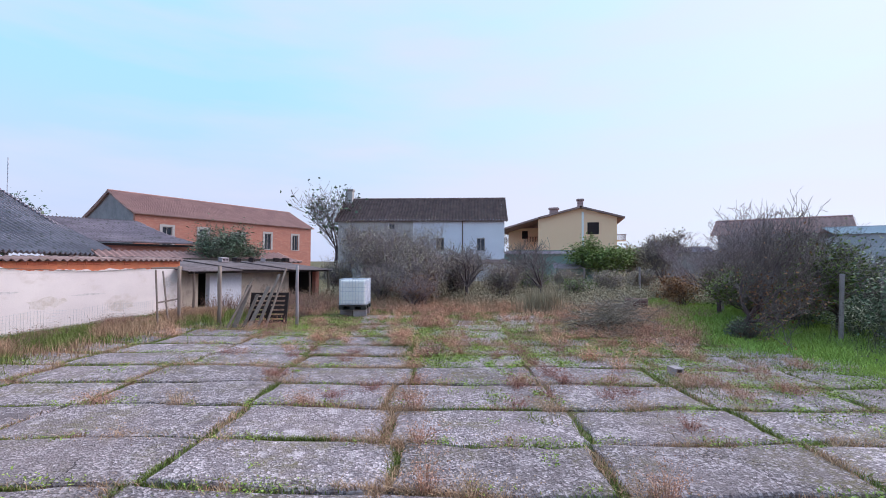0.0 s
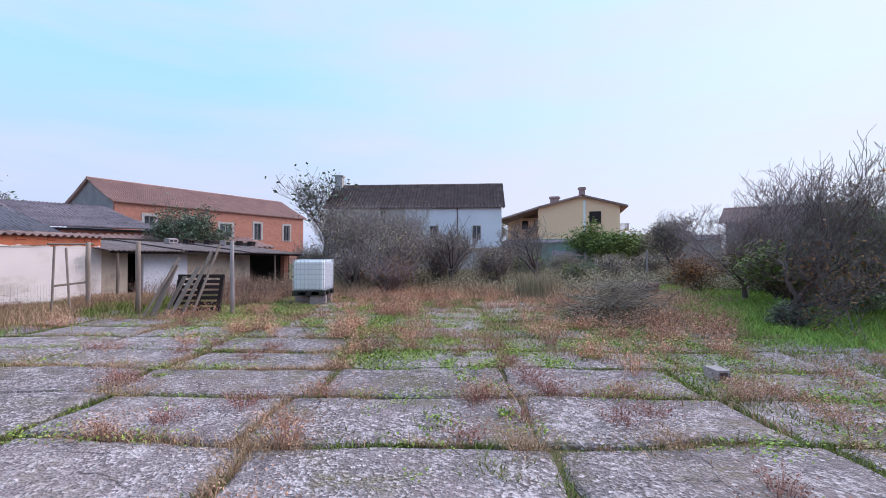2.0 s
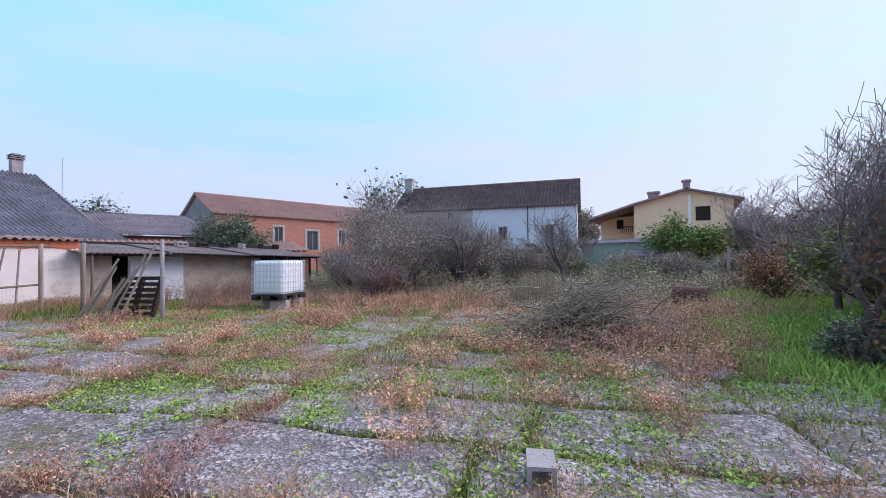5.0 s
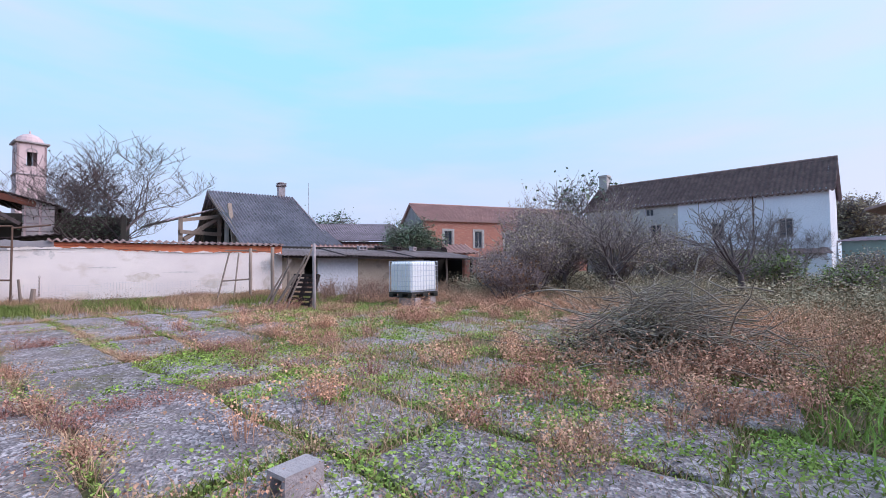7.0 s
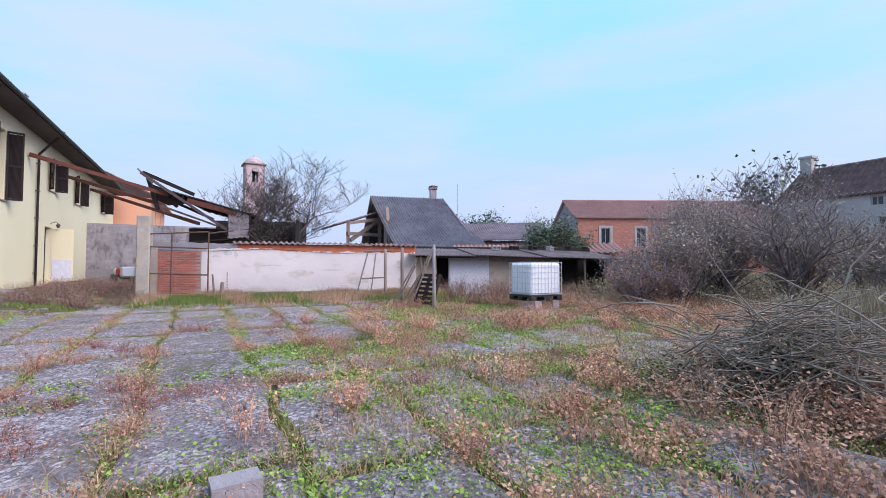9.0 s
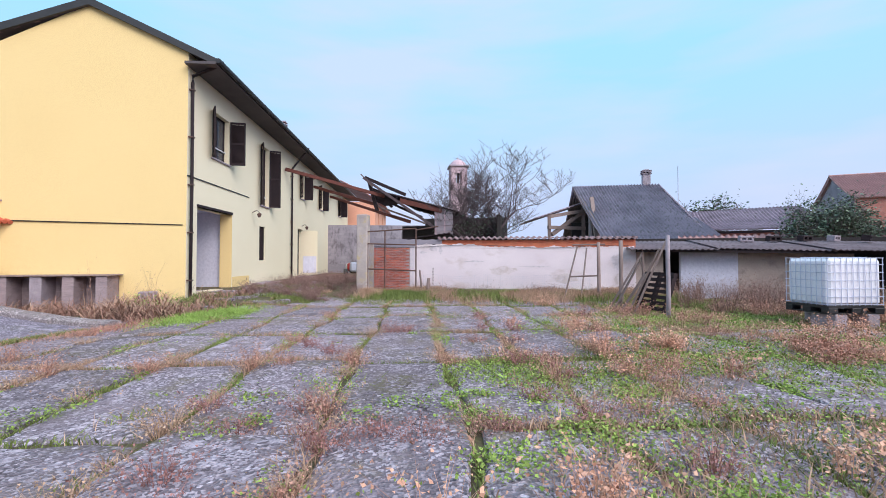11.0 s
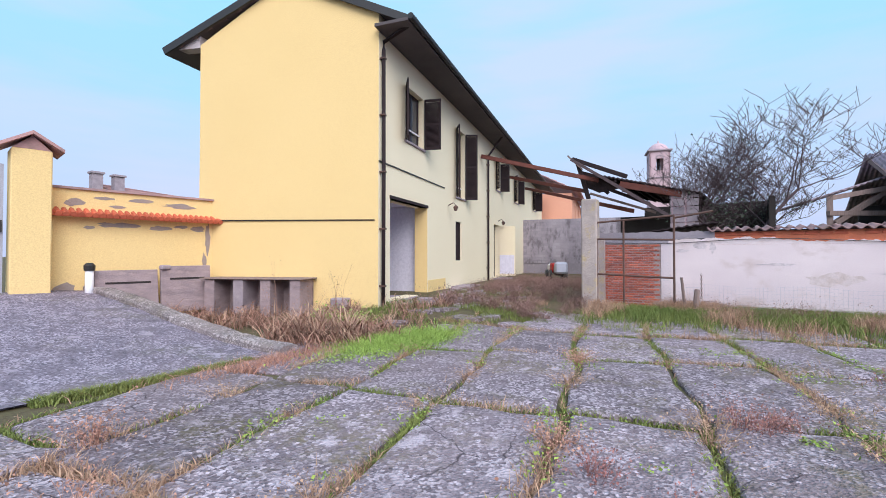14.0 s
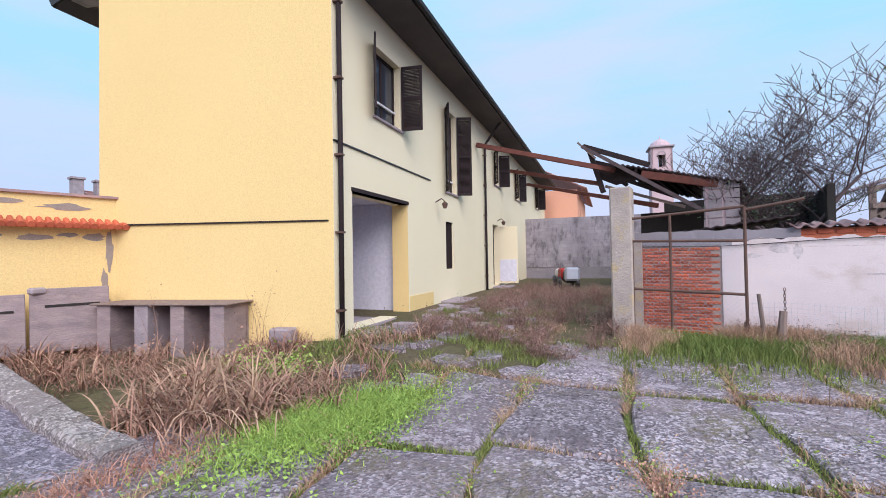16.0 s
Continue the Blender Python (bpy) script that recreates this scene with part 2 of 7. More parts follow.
M_RUST = surf("rusty_steel", (0.20, 0.12, 0.09), (0.13, 0.09, 0.075), 6.0, None, rough=0.85, bump=0.3, metal=0.3)
M_WHITE = surf("white_plastic", (0.9, 0.9, 0.92), (0.87, 0.87, 0.9), 1.0, None, rough=0.45, bump=0.02)
M_CAGE = surf("cage_wire", (0.62, 0.65, 0.74), (0.55, 0.58, 0.66), 2.0, None, rough=0.5, bump=0.0)
M_WHITEWALL = surf("whitewash", (0.8, 0.8, 0.87), (0.7, 0.7, 0.78), 0.35, (0.58, 0.58, 0.62), 1.2, 0.3, 0.95, 0.2, 10.0)
M_OLDWALL = surf("aged_render", (0.56, 0.52, 0.5), (0.44, 0.4, 0.39), 0.5, (0.28, 0.24, 0.22), 1.4, 0.4, 0.95, 0.3, 10.0)
M_VILLA = surf("villa_render", (0.99, 0.66, 0.43), (0.97, 0.62, 0.40), 0.3, None, rough=0.95, bump=0.05)
M_ORANGE = surf("orange_render", (0.9, 0.47, 0.3), (0.85, 0.42, 0.27), 0.4, None, rough=0.95, bump=0.05)
M_GREENSHED = surf("green_cladding", (0.24, 0.33, 0.29), (0.2, 0.29, 0.26), 0.6, None, rough=0.8, bump=0.1)
M_PINKSTONE = surf("pink_stone", (0.66, 0.5, 0.5), (0.56, 0.42, 0.43), 0.5, None, rough=0.95, bump=0.3, grain=6)
M_GLASS = surf("dark_pane", (0.05, 0.055, 0.07), (0.04, 0.045, 0.06), 1.0, None, rough=0.12, bump=0.0)
# near-black base colour that paints in the shade of unlit interiors
M_DARK = surf("interior_shade", (0.035, 0.03, 0.03), (0.05, 0.045, 0.04), 1.0, None, rough=0.95)
M_BARK = surf("bark", (0.15, 0.115, 0.115), (0.095, 0.073, 0.075), 5.0, None, rough=0.95, bump=0.6, grain=30)
M_TWIG = surf("twig", (0.37, 0.30, 0.31), (0.27, 0.215, 0.225), 3.0, None, rough=0.95, bump=0, island=0.2)
M_BRANCH = surf("dark_branch", (0.24, 0.20, 0.19), (0.16, 0.13, 0.13), 3.0, None, rough=0.95, bump=0, island=0.25)
M_STICK = surf("cut_branch", (0.38, 0.33, 0.27), (0.22, 0.18, 0.155), 3.0, None, rough=0.95, bump=0, island=0.35)
M_LEAF = surf("leaf_green", (0.13, 0.2, 0.06), (0.2, 0.24, 0.07), 0.8, None, rough=0.75, bump=0, island=0.4)
M_LEAFDARK = surf("leaf_dark", (0.10, 0.155, 0.10), (0.15, 0.205, 0.12), 0.8, None, rough=0.6, bump=0, island=0.4)
M_LEAFRED = surf("leaf_russet", (0.3, 0.12, 0.07), (0.33, 0.2, 0.08), 0.8, None, rough=0.8, bump=0, island=0.45)
M_THICKET = surf("thicket_leaf", (0.33, 0.31, 0.20), (0.40, 0.31, 0.22), 0.5, None, rough=0.9, bump=0, island=0.4)
M_STRAW = surf("dry_grass", (0.55, 0.39, 0.25), (0.40, 0.25, 0.165), 0.6, None, rough=0.9, bump=0, island=0.4)
M_SALMON = surf("salmon_seed_head", (0.60, 0.30, 0.19), (0.66, 0.42, 0.28), 0.7, None, rough=0.9, bump=0, island=0.45)
M_REED = surf("brown_reed", (0.26, 0.135, 0.095), (0.42, 0.255, 0.18), 0.9, None, rough=0.9, bump=0, island=0.5)
M_RUSSET = surf("russet_weed", (0.44, 0.205, 0.145), (0.52, 0.32, 0.22), 0.7, None, rough=0.9, bump=0, island=0.45)
M_GRASS = surf("green_grass", (0.13, 0.20, 0.05), (0.26, 0.28, 0.085), 0.5, None, rough=0.8, bump=0, island=0.4)
M_WEED = surf("bright_weed", (0.19, 0.31, 0.06), (0.34, 0.42, 0.10), 0.7, None, rough=0.8, bump=0, island=0.45)
M_LUSH = surf("lush_grass", (0.24, 0.38, 0.08), (0.38, 0.50, 0.12), 0.5, None, rough=0.8, bump=0, island=0.35)
M_MAROON = surf("maroon_paint", (0.10, 0.03, 0.03), (0.07, 0.025, 0.025), 3.0, None, rough=0.7, bump=0.2)
M_RED = surf("red_paint", (0.55, 0.03, 0.03), (0.42, 0.03, 0.03), 3.0, None, rough=0.5, bump=0.1)
M_STONE = surf("grey_stone", (0.46, 0.4, 0.41), (0.3, 0.26, 0.27), 2.5, (0.48, 0.43, 0.40), 6.0, 0.35, 0.95, 0.7, 25.0)
M_POST = surf("lichened_post", (0.55, 0.49, 0.42), (0.38, 0.33, 0.29), 3.0, (0.55, 0.44, 0.22), 4.0, 0.42, 0.95, 0.7, 25.0)
M_BLOCKS = surf("rain_stained_block", (0.44, 0.41, 0.43), (0.30, 0.28, 0.30), 0.8, (0.13, 0.12, 0.125), 1.6, 0.43, 0.95, 0.6, 25.0, stretch=(1.6, 1.6, 0.7), coords="World", rand=0.08)
M_RUINSTONE = surf("stained_stone_slab", (0.44, 0.35, 0.335), (0.27, 0.22, 0.22), 2.2, (0.45, 0.36, 0.33), 3.5, 0.42, 0.95, 0.8, 18.0, stretch=(1, 1, 2.5))
M_SHEDROOF = surf("weathered_sheet", (0.26, 0.215, 0.225), (0.13, 0.105, 0.11), 0.9, (0.10, 0.085, 0.075), 4.0, 0.42, 0.92, 0.5, 22.0)
M_TAN = surf("dirty_tan_plaster", (0.60, 0.50, 0.40), (0.42, 0.34, 0.28), 0.8, (0.22, 0.18, 0.16), 1.4, 0.42, 0.95, 0.4, 20.0)
M_TERRACOTTA = surf("damp_brick_band", (0.66, 0.21, 0.10), (0.42, 0.15, 0.09), 2.5, (0.30, 0.16, 0.12), 3.0, 0.35, 0.95, 0.6, 20.0)


# ---- mesh helpers ----
def part(name, bm, material, parent=None, label="", smooth=False):
    me = bpy.data.meshes.new(name)
    bm.to_mesh(me)
    bm.free()
    me.materials.append(material)
    if smooth:
        me.polygons.foreach_set("use_smooth", [True] * len(me.polygons))
    ob = new(name, me)
    ob.parent = parent
    return tagged(ob, label)


def mesh_np(name, verts, faces, material, parent=None, kind="", label=""):
    """Triangles or quads from arrays."""
    me = bpy.data.meshes.new(name)
    verts, faces = np.asarray(verts, np.float32), np.asarray(faces, np.int32)
    k = faces.shape[1]
    me.vertices.add(len(verts))
    me.vertices.foreach_set("co", verts.ravel())
    me.loops.add(faces.size)
    me.loops.foreach_set("vertex_index", faces.ravel())
    me.polygons.add(len(faces))
    me.polygons.foreach_set("loop_start", np.arange(0, faces.size, k))
    me.polygons.foreach_set("loop_total", np.full(len(faces), k))
    me.update(calc_edges=True)
    me.materials.append(material)
    ob = new(name, me)
    ob.parent = parent
    return tagged(ob, label, kind=kind)


def thing(name, m, label="", category="", group="", kind=""):
    ob = new(name)
    ob.matrix_world = m
    return tagged(ob, label, category, group, kind)


def box(bm, x0, y0, z0, x1, y1, z1, m=None, bevel=0.0):
    r = bmesh.ops.create_cube(bm, size=1.0)
    vs = r["verts"]
    for v in vs:
        v.co = Vector(((x0 + x1) / 2 + v.co.x * (x1 - x0), (y0 + y1) / 2 + v.co.y * (y1 - y0), (z0 + z1) / 2 + v.co.z * (z1 - z0)))
    if m is not None:
        for v in vs:
            v.co = m @ v.co
    if bevel:
        es = list({e for v in vs for e in v.link_edges})
        bmesh.ops.bevel(bm, geom=es, offset=bevel, segments=1, affect="EDGES")


def bar(bm, a, b, w, h=None, roll=0.0):
    """A square bar from a to b."""
    a, b = Vector(a), Vector(b)
    h = h or w
    d = b - a
    m = Matrix.Translation(a) @ d.to_track_quat("Z", "Y").to_matrix().to_4x4() @ pose(0, 0, 0, 0, 0, roll)
    box(bm, -w / 2, -h / 2, 0, w / 2, h / 2, d.length, m)


def tube(bm, pts, r, sides=6):
    """A round bar through points; r: one radius, or one for each point."""
    rings = []
    pts = [Vector(p) for p in pts]
    for i, p in enumerate(pts):
        d = (pts[min(i + 1, len(pts) - 1)] - pts[max(i - 1, 0)]).normalized()
        s = d.orthogonal().normalized()
        t = d.cross(s)
        rr = r[i] if isinstance(r, (list, tuple)) else r
        rings.append([bm.verts.new(p + rr * (math.cos(2 * math.pi * k / sides) * s + math.sin(2 * math.pi * k / sides) * t)) for k in range(sides)])
    for a, b in zip(rings, rings[1:]):
        for k in range(sides):
            bm.faces.new((a[k], a[(k + 1) % sides], b[(k + 1) % sides], b[k]))
    bm.faces.new(rings[0][::-1])
    bm.faces.new(rings[-1])


def poly(bm, pts, depth, axis):
    """A flat outline pushed out along axis (a vector) by depth."""
    axis = Vector(axis).normalized() * depth
    lo = [bm.verts.new(Vector(p)) for p in pts]
    hi = [bm.verts.new(Vector(p) + axis) for p in pts]
    bm.faces.new(lo)
    bm.faces.new(hi[::-1])
    for i in range(len(lo)):
        j = (i + 1) % len(lo)
        bm.faces.new((lo[i], lo[j], hi[j], hi[i]))
    bmesh.ops.recalc_face_normals(bm, faces=bm.faces[:])


def holed(bm, x0, z0, x1, z1, thick, holes, m=None):
    """A wall from x0 to x1 in x, its face at y = 0 and its back at y = thick, with real openings (x0, z0, x1, z1)."""
    xs = sorted({x0, x1, *[h[0] for h in holes], *[h[2] for h in holes]})
    zs = sorted({z0, z1, *[h[1] for h in holes], *[h[3] for h in holes]})
    solid = lambda i, j: 0 <= i < len(xs) - 1 and 0 <= j < len(zs) - 1 and not any(
        h[0] < (xs[i] + xs[i + 1]) / 2 < h[2] and h[1] < (zs[j] + zs[j + 1]) / 2 < h[3] for h in holes)
    seen = {}
    def v(x, y, z):
        if (x, y, z) not in seen:
            c = Vector((x, y, z))
            seen[(x, y, z)] = bm.verts.new(m @ c if m is not None else c)
        return seen[(x, y, z)]
    for i in range(len(xs) - 1):
        for j in range(len(zs) - 1):
            if not solid(i, j):
                continue
            a, b, c, d = xs[i], xs[i + 1], zs[j], zs[j + 1]
            bm.faces.new((v(a, 0, c), v(b, 0, c), v(b, 0, d), v(a, 0, d)))
            bm.faces.new((v(a, thick, d), v(b, thick, d), v(b, thick, c), v(a, thick, c)))
            if not solid(i - 1, j):
                bm.faces.new((v(a, 0, c), v(a, 0, d), v(a, thick, d), v(a, thick, c)))
            if not solid(i + 1, j):
                bm.faces.new((v(b, 0, c), v(b, thick, c), v(b, thick, d), v(b, 0, d)))
            if not solid(i, j - 1):
                bm.faces.new((v(a, 0, c), v(a, thick, c), v(b, thick, c), v(b, 0, c)))
            if not solid(i, j + 1):
                bm.faces.new((v(a, 0, d), v(b, 0, d), v(b, thick, d), v(a, thick, d)))


def wavy(p, u, v, waves, amp, rows=1, thick=0.03, sag=0.0, ragged=0.0, seed=0, per=6):
    """A corrugated sheet on the corner p, along u (waves run across it) and down v."""
    rng = np.random.default_rng(seed)
    p, u, v = (np.array(q, float) for q in (p, u, v))
    nrm = np.cross(u, v)
    nrm /= np.linalg.norm(nrm)
    if nrm[2] < 0:
        nrm = -nrm
    nu, nv = waves * per + 1, rows * 2 + 1
    a = np.linspace(0, 1, nu)
    b = np.repeat(np.linspace(0, 1, rows + 1), 2)[1:]
    step = np.tile([0.0, -0.045 if rows > 1 else 0.0], rows + 1)[: len(b)]
    h = amp * np.cos(a * waves * 2 * math.pi)
    jag = rng.uniform(-ragged, ragged, waves + 1)[np.minimum((a * waves).astype(int), waves)] if ragged else np.zeros(nu)
    vs = []
    for k, bb in enumerate(b):
        drop = -sag * math.sin(math.pi * bb) * (1 + 0.4 * np.sin(a * 9 + seed))
        end = jag if k == len(b) - 1 else 0.0
        vs.append(p + a[:, None] * u + (bb + end * 0.0)[..., None] * v + ((h + drop + (rng.normal(0, amp * 0.25, nu) if rows > 1 else 0) - 0.0 + step[k] * (k % 2)) [:, None]) * nrm + (np.asarray(end)[..., None] if ragged else 0) * v / np.linalg.norm(v) if ragged and k == len(b) - 1 else p + a[:, None] * u + bb * v + (h + drop + step[k])[:, None] * nrm)
    top = np.concatenate(vs)
    low = top - nrm * thick
    n, nb = len(top), len(b)
    f = []
    idx = np.arange(n).reshape(nb, nu)
    q = np.stack([idx[:-1, :-1], idx[:-1, 1:], idx[1:, 1:], idx[1:, :-1]], -1).reshape(-1, 4)
    f = [q, q[:, ::-1] + n]
    for edge in (idx[0], idx[-1][::-1]):
        f.append(np.stack([edge[:-1], edge[:-1] + n, edge[1:] + n, edge[1:]], -1))
    for edge in (idx[:, 0][::-1], idx[:, -1]):
        f.append(np.stack([edge[:-1], edge[:-1] + n, edge[1:] + n, edge[1:]], -1))
    return np.concatenate([top, low]), np.concatenate(f)


def smooth01(v):
    v = np.clip(v, 0, 1)
    return v * v * (3 - 2 * v)


def gh(x, y):
    """Height of the ground."""
    x, y = np.asarray(x, float), np.asarray(y, float)
    return 0.25 * smooth01((-x - 6.0) / 2.5) * smooth01((3.2 - y) / 2.5) + 0.08 * smooth01((-x - 9) / 2) + 0.02 * np.sin(x * 0.9 + 1) * np.cos(y * 0.7)


# ---- ground ----
def wall_x(y):
    """The yard wall's face."""
    return -11.5 - 0.0978 * (y - 3.1)


gx = np.concatenate([[-900, -300, -120, -70, -45], np.arange(-32, 18.1, 0.5), [25, 45, 70, 120, 300, 900]])
gy = np.concatenate([[-900, -300, -120, -50, -25], np.arange(-12, 32.1, 0.5), [40, 55, 75, 120, 300, 900]])
GX, GY = np.meshgrid(gx, gy)
GZ = gh(GX, GY) - 0.02
idx = np.arange(GX.size).reshape(GX.shape)
ground = mesh_np("ground", np.stack([GX, GY, GZ], -1).reshape(-1, 3), np.stack([idx[:-1, :-1], idx[:-1, 1:], idx[1:, 1:], idx[1:, :-1]], -1).reshape(-1, 4), M_SOIL, kind="structure", label="bare earth under weeds and old concrete slabs")

# the ramp that climbs to the street gate
RAMP_TOP = 0.72
def ramp_z(y):
    return RAMP_TOP * float(smooth01((0.5 - y) / 6.6 * 0.9 + 0.02) / smooth01(0.92)) + 0.012
def ramp_x(y):
    return -3.72 + 0.075 * (0.5 - y)
bm = bmesh.new()
rings = []
for k in range(13):
    y = 0.5 - 6.6 * k / 12
    z, xr = ramp_z(y), ramp_x(y) + 0.3
    rings.append([bm.verts.new((x, y + dy, zz)) for x, dy, zz in ((xr, 0, -0.3), (xr, 0, z - 0.02), (xr + 0.5, 0, z + 0.01), (-1.0, 0.1 * (k == 0), z + 0.02), (3.4, 0, z), (3.4, 0, -0.3))])
for a, b in zip(rings, rings[1:]):
    for k in range(5):
        bm.faces.new((a[k], a[k + 1], b[k + 1], b[k]))
bm.faces.new(rings[0][::-1])
bm.faces.new(rings[-1])
ramp = part("ramp", bm, M_RAMP)
ramp["kind"] = "structure"
ramp["label"] = "pebbled grey concrete ramp rising to the gate"
rng = random.Random(3)
y = 0.62
while y > -6.0:
    y1 = max(y - rng.uniform(1.1, 1.9), -6.1)
    bm = bmesh.new()
    rings = []
    for k in range(7):
        yy = y + (y1 + 0.015 - y) * k / 6
        xo, zz = ramp_x(yy) + rng.uniform(-0.02, 0.02), ramp_z(yy)
        xi = xo + 0.33 + rng.uniform(-0.02, 0.02)
        rings.append([bm.verts.new(p) for p in ((xo, yy, -0.3), (xo - 0.01, yy, zz + 0.06), (xo + 0.035, yy, zz + 0.10 + rng.uniform(-0.01, 0.01)), (xi - 0.04, yy, zz + 0.10 + rng.uniform(-0.012, 0.01)), (xi, yy, zz + 0.06), (xi, yy, -0.3))])
    for a, b in zip(rings, rings[1:]):
        for k in range(5):
            bm.faces.new((a[k], a[k + 1], b[k + 1], b[k]))
    bm.faces.new(rings[0][::-1])
    bm.faces.new(rings[-1])
    part("kerb", bm, M_KERB, ramp, "raised chipped concrete kerb")
    y = y1


# ---- yellow house ----
HOUSE = pose(-7.7, -1.4, 0, 0, 0, -165.46)
house = thing("yellow_house", HOUSE, "two-storey yellow rendered farmhouse with dark shutters and broad eaves", "house")
L, D, SK = 30.0, 5.07, -0.95
holes = [(0.65, 0.28, 3.3, 3.06), (1.62, 4.88, 2.98, 6.5), (6.25, 3.8, 7.35, 6.5), (6.17, 1.32, 6.9, 2.84), (12.32, 0.4, 13.4, 3.15), (12.8, 5.0, 13.7, 6.5), (17.66, 4.9, 18.9, 6.5), (25.0, 5.1, 26.2, 6.6)]
bm = bmesh.new()
holed(bm, 0.0, -0.2, L, 7.9, 0.45, holes)
part("facade_wall", bm, M_CREAM, house, "cream rendered wall")
bm = bmesh.new()
def skew(y):
    return SK * y / D
poly(bm, [(0, 0.002, -0.3), (SK, D, -0.3), (SK, D, 7.35), (skew(2.56), 2.56, 8.93), (0, 0.002, 7.85)], 0.4, (1, 0.19, 0))
part("gable_wall", bm, M_YELLOW, house, "bright yellow rendered gable wall")
bm = bmesh.new()
box(bm, SK + 0.4, D - 0.4, -0.3, L, D, 7.5)
part("back_wall", bm, M_YELLOW, house)
bm = bmesh.new()
box(bm, 3.35, -0.012, -0.2, 5.0, 0.0, 0.7)
part("stained_plinth", bm, M_YELLOW, house)
bm = bmesh.new()
box(bm, 3.3, 0.0, 0.28, 3.304, 0.45, 3.06)
box(bm, 3.298, 0.002, 0.28, 3.3, 0.449, 3.06)
part("garage_reveal", bm, M_YELLOW, house)
bm = bmesh.new()
box(bm, 0.0, -0.03, 3.93, 4.9, -0.0, 3.96)
part("facade_cable", bm, M_BLACK, house)
bm = bmesh.new()
bar(bm, (SK - 0.025, D, 2.47), (-0.025, 0.1, 2.42), 0.03)
part("gable_cable", bm, M_DARKWOOD, house)
# garage inside
bm = bmesh.new()
box(bm, 0.5, 3.0, 0.2, 3.6, 3.1, 3.2)
box(bm, 3.5, 0.46, 0.2, 3.6, 3.0, 3.2)
box(bm, 0.45, 0.46, 0.2, 0.5, 3.0, 3.2)
box(bm, 0.5, 0.46, 3.15, 3.5, 3.0, 3.25)
part("garage_lining", bm, M_WHITEWALL, house, "pale lilac plastered garage walls")
bm = bmesh.new()
box(bm, 0.5, -0.1, 0.2, 3.5, 3.0, 0.27)
part("garage_floor", bm, M_STONE, house)
bm = bmesh.new()
box(bm, 0.62, -0.02, 3.06, 3.34, 0.2, 3.14)
part("garage_lintel", bm, M_DARKWOOD, house)
bm = bmesh.new()
box(bm, 1.0, 2.9, 0.27, 1.9, 2.99, 2.3)
box(bm, 2.6, 2.98, 1.2, 2.7, 2.995, 1.3)
part("inner_door", bm, M_OLDWALL, house)
# black boxes behind the openings stand in for shade in the rooms
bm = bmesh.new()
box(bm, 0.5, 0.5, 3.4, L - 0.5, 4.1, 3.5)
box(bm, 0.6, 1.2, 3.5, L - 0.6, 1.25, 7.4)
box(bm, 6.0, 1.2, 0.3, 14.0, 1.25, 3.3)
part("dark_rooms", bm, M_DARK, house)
# roof
bm = bmesh.new()
yb = 6.07
for (y0, z0, y1, z1) in ((-0.95, 7.55, 2.56, 9.05), (2.56, 9.05, yb, 7.3)):
    m0 = (y0, z0), (y1, z1)
    poly(bm, [(skew(y0) - 0.16, y0, z0), (skew(y1) - 0.16, y1, z1), (L, y1, z1), (L, y0, z0)], 0.1, (0, 0, -1))
part("roof_deck", bm, M_SOFFIT, house)
v, f = wavy((skew(-0.95) - 0.2, -0.98, 7.57), (L + 0.3, 0, 0), (-0.5, 3.54, 1.5), 140, 0.035, rows=8, thick=0.05, seed=3)
mesh_np("roof_tiles_front", v, f, M_TILE, house)
v, f = wavy((skew(yb) - 0.2, yb, 7.33), (L + 0.9, 0, 0), (0.7, -3.51, 1.74), 140, 0.035, rows=8, thick=0.05, seed=4)
mesh_np("roof_tiles_back", v, f, M_TILE, house)
bm = bmesh.new()
box(bm, -0.3, -0.93, 7.40, L, -0.002, 7.48)
part("soffit", bm, M_SOFFIT, house, "grey weathered boarded soffit")
bm = bmesh.new()
tube(bm, [(-0.3, -1.0, 7.5), (L, -1.0, 7.5)], 0.08, 8)
part("gutter", bm, M_BLACK, house)
bm = bmesh.new()
bar(bm, (skew(-0.95) - 0.184, -1.0, 7.5), (skew(2.56) - 0.2, 2.56, 9.02), 0.05, 0.2)
bar(bm, (skew(2.56) - 0.2, 2.56, 9.02), (skew(yb) - 0.2, yb, 7.28), 0.05, 0.2)
part("verge_board", bm, M_BLACK, house, "dark verge edging")
bm = bmesh.new()
poly(bm, [(skew(5.1), 5.08, 7.72), (skew(5.95), 5.95, 7.28), (skew(5.1), 5.08, 7.28)], 0.3, (1, 0, 0))
part("eave_end", bm, M_OLDWALL, house)
for nm in ("roof_deck", "roof_tiles_front", "roof_tiles_back", "soffit", "gutter", "verge_board"):
    bpy.data.objects[nm].matrix_local = pose(0, 0, -0.09, 0, 0.5, 0)
def downpipe(x, z0, z1, kink):
    bm = bmesh.new()
    pts = [(x, -0.97, 7.5), (x, -0.9, 7.4), (x, -0.09, z1 + 0.05), (x, -0.09, z1 - 0.15), (x + kink, -0.09, (z0 + z1) / 2), (x, -0.09, z0)]
    tube(bm, pts, 0.05, 8)
    dp = part("downpipe", bm, M_DARKWOOD, house, "flaking dark brown downpipe", smooth=True)
    for k in range(5):
        bm = bmesh.new()
        z = z0 + 0.6 + k * (z1 - z0 - 1) / 4
        box(bm, x - 0.065, -0.15, z, x + 0.065, 0.0, z + 0.04)
        part("pipe_clip", bm, M_RUST, dp)
downpipe(0.1, 0.1, 7.0, 0.02)
downpipe(10.85, 0.3, 6.3, 0.0)
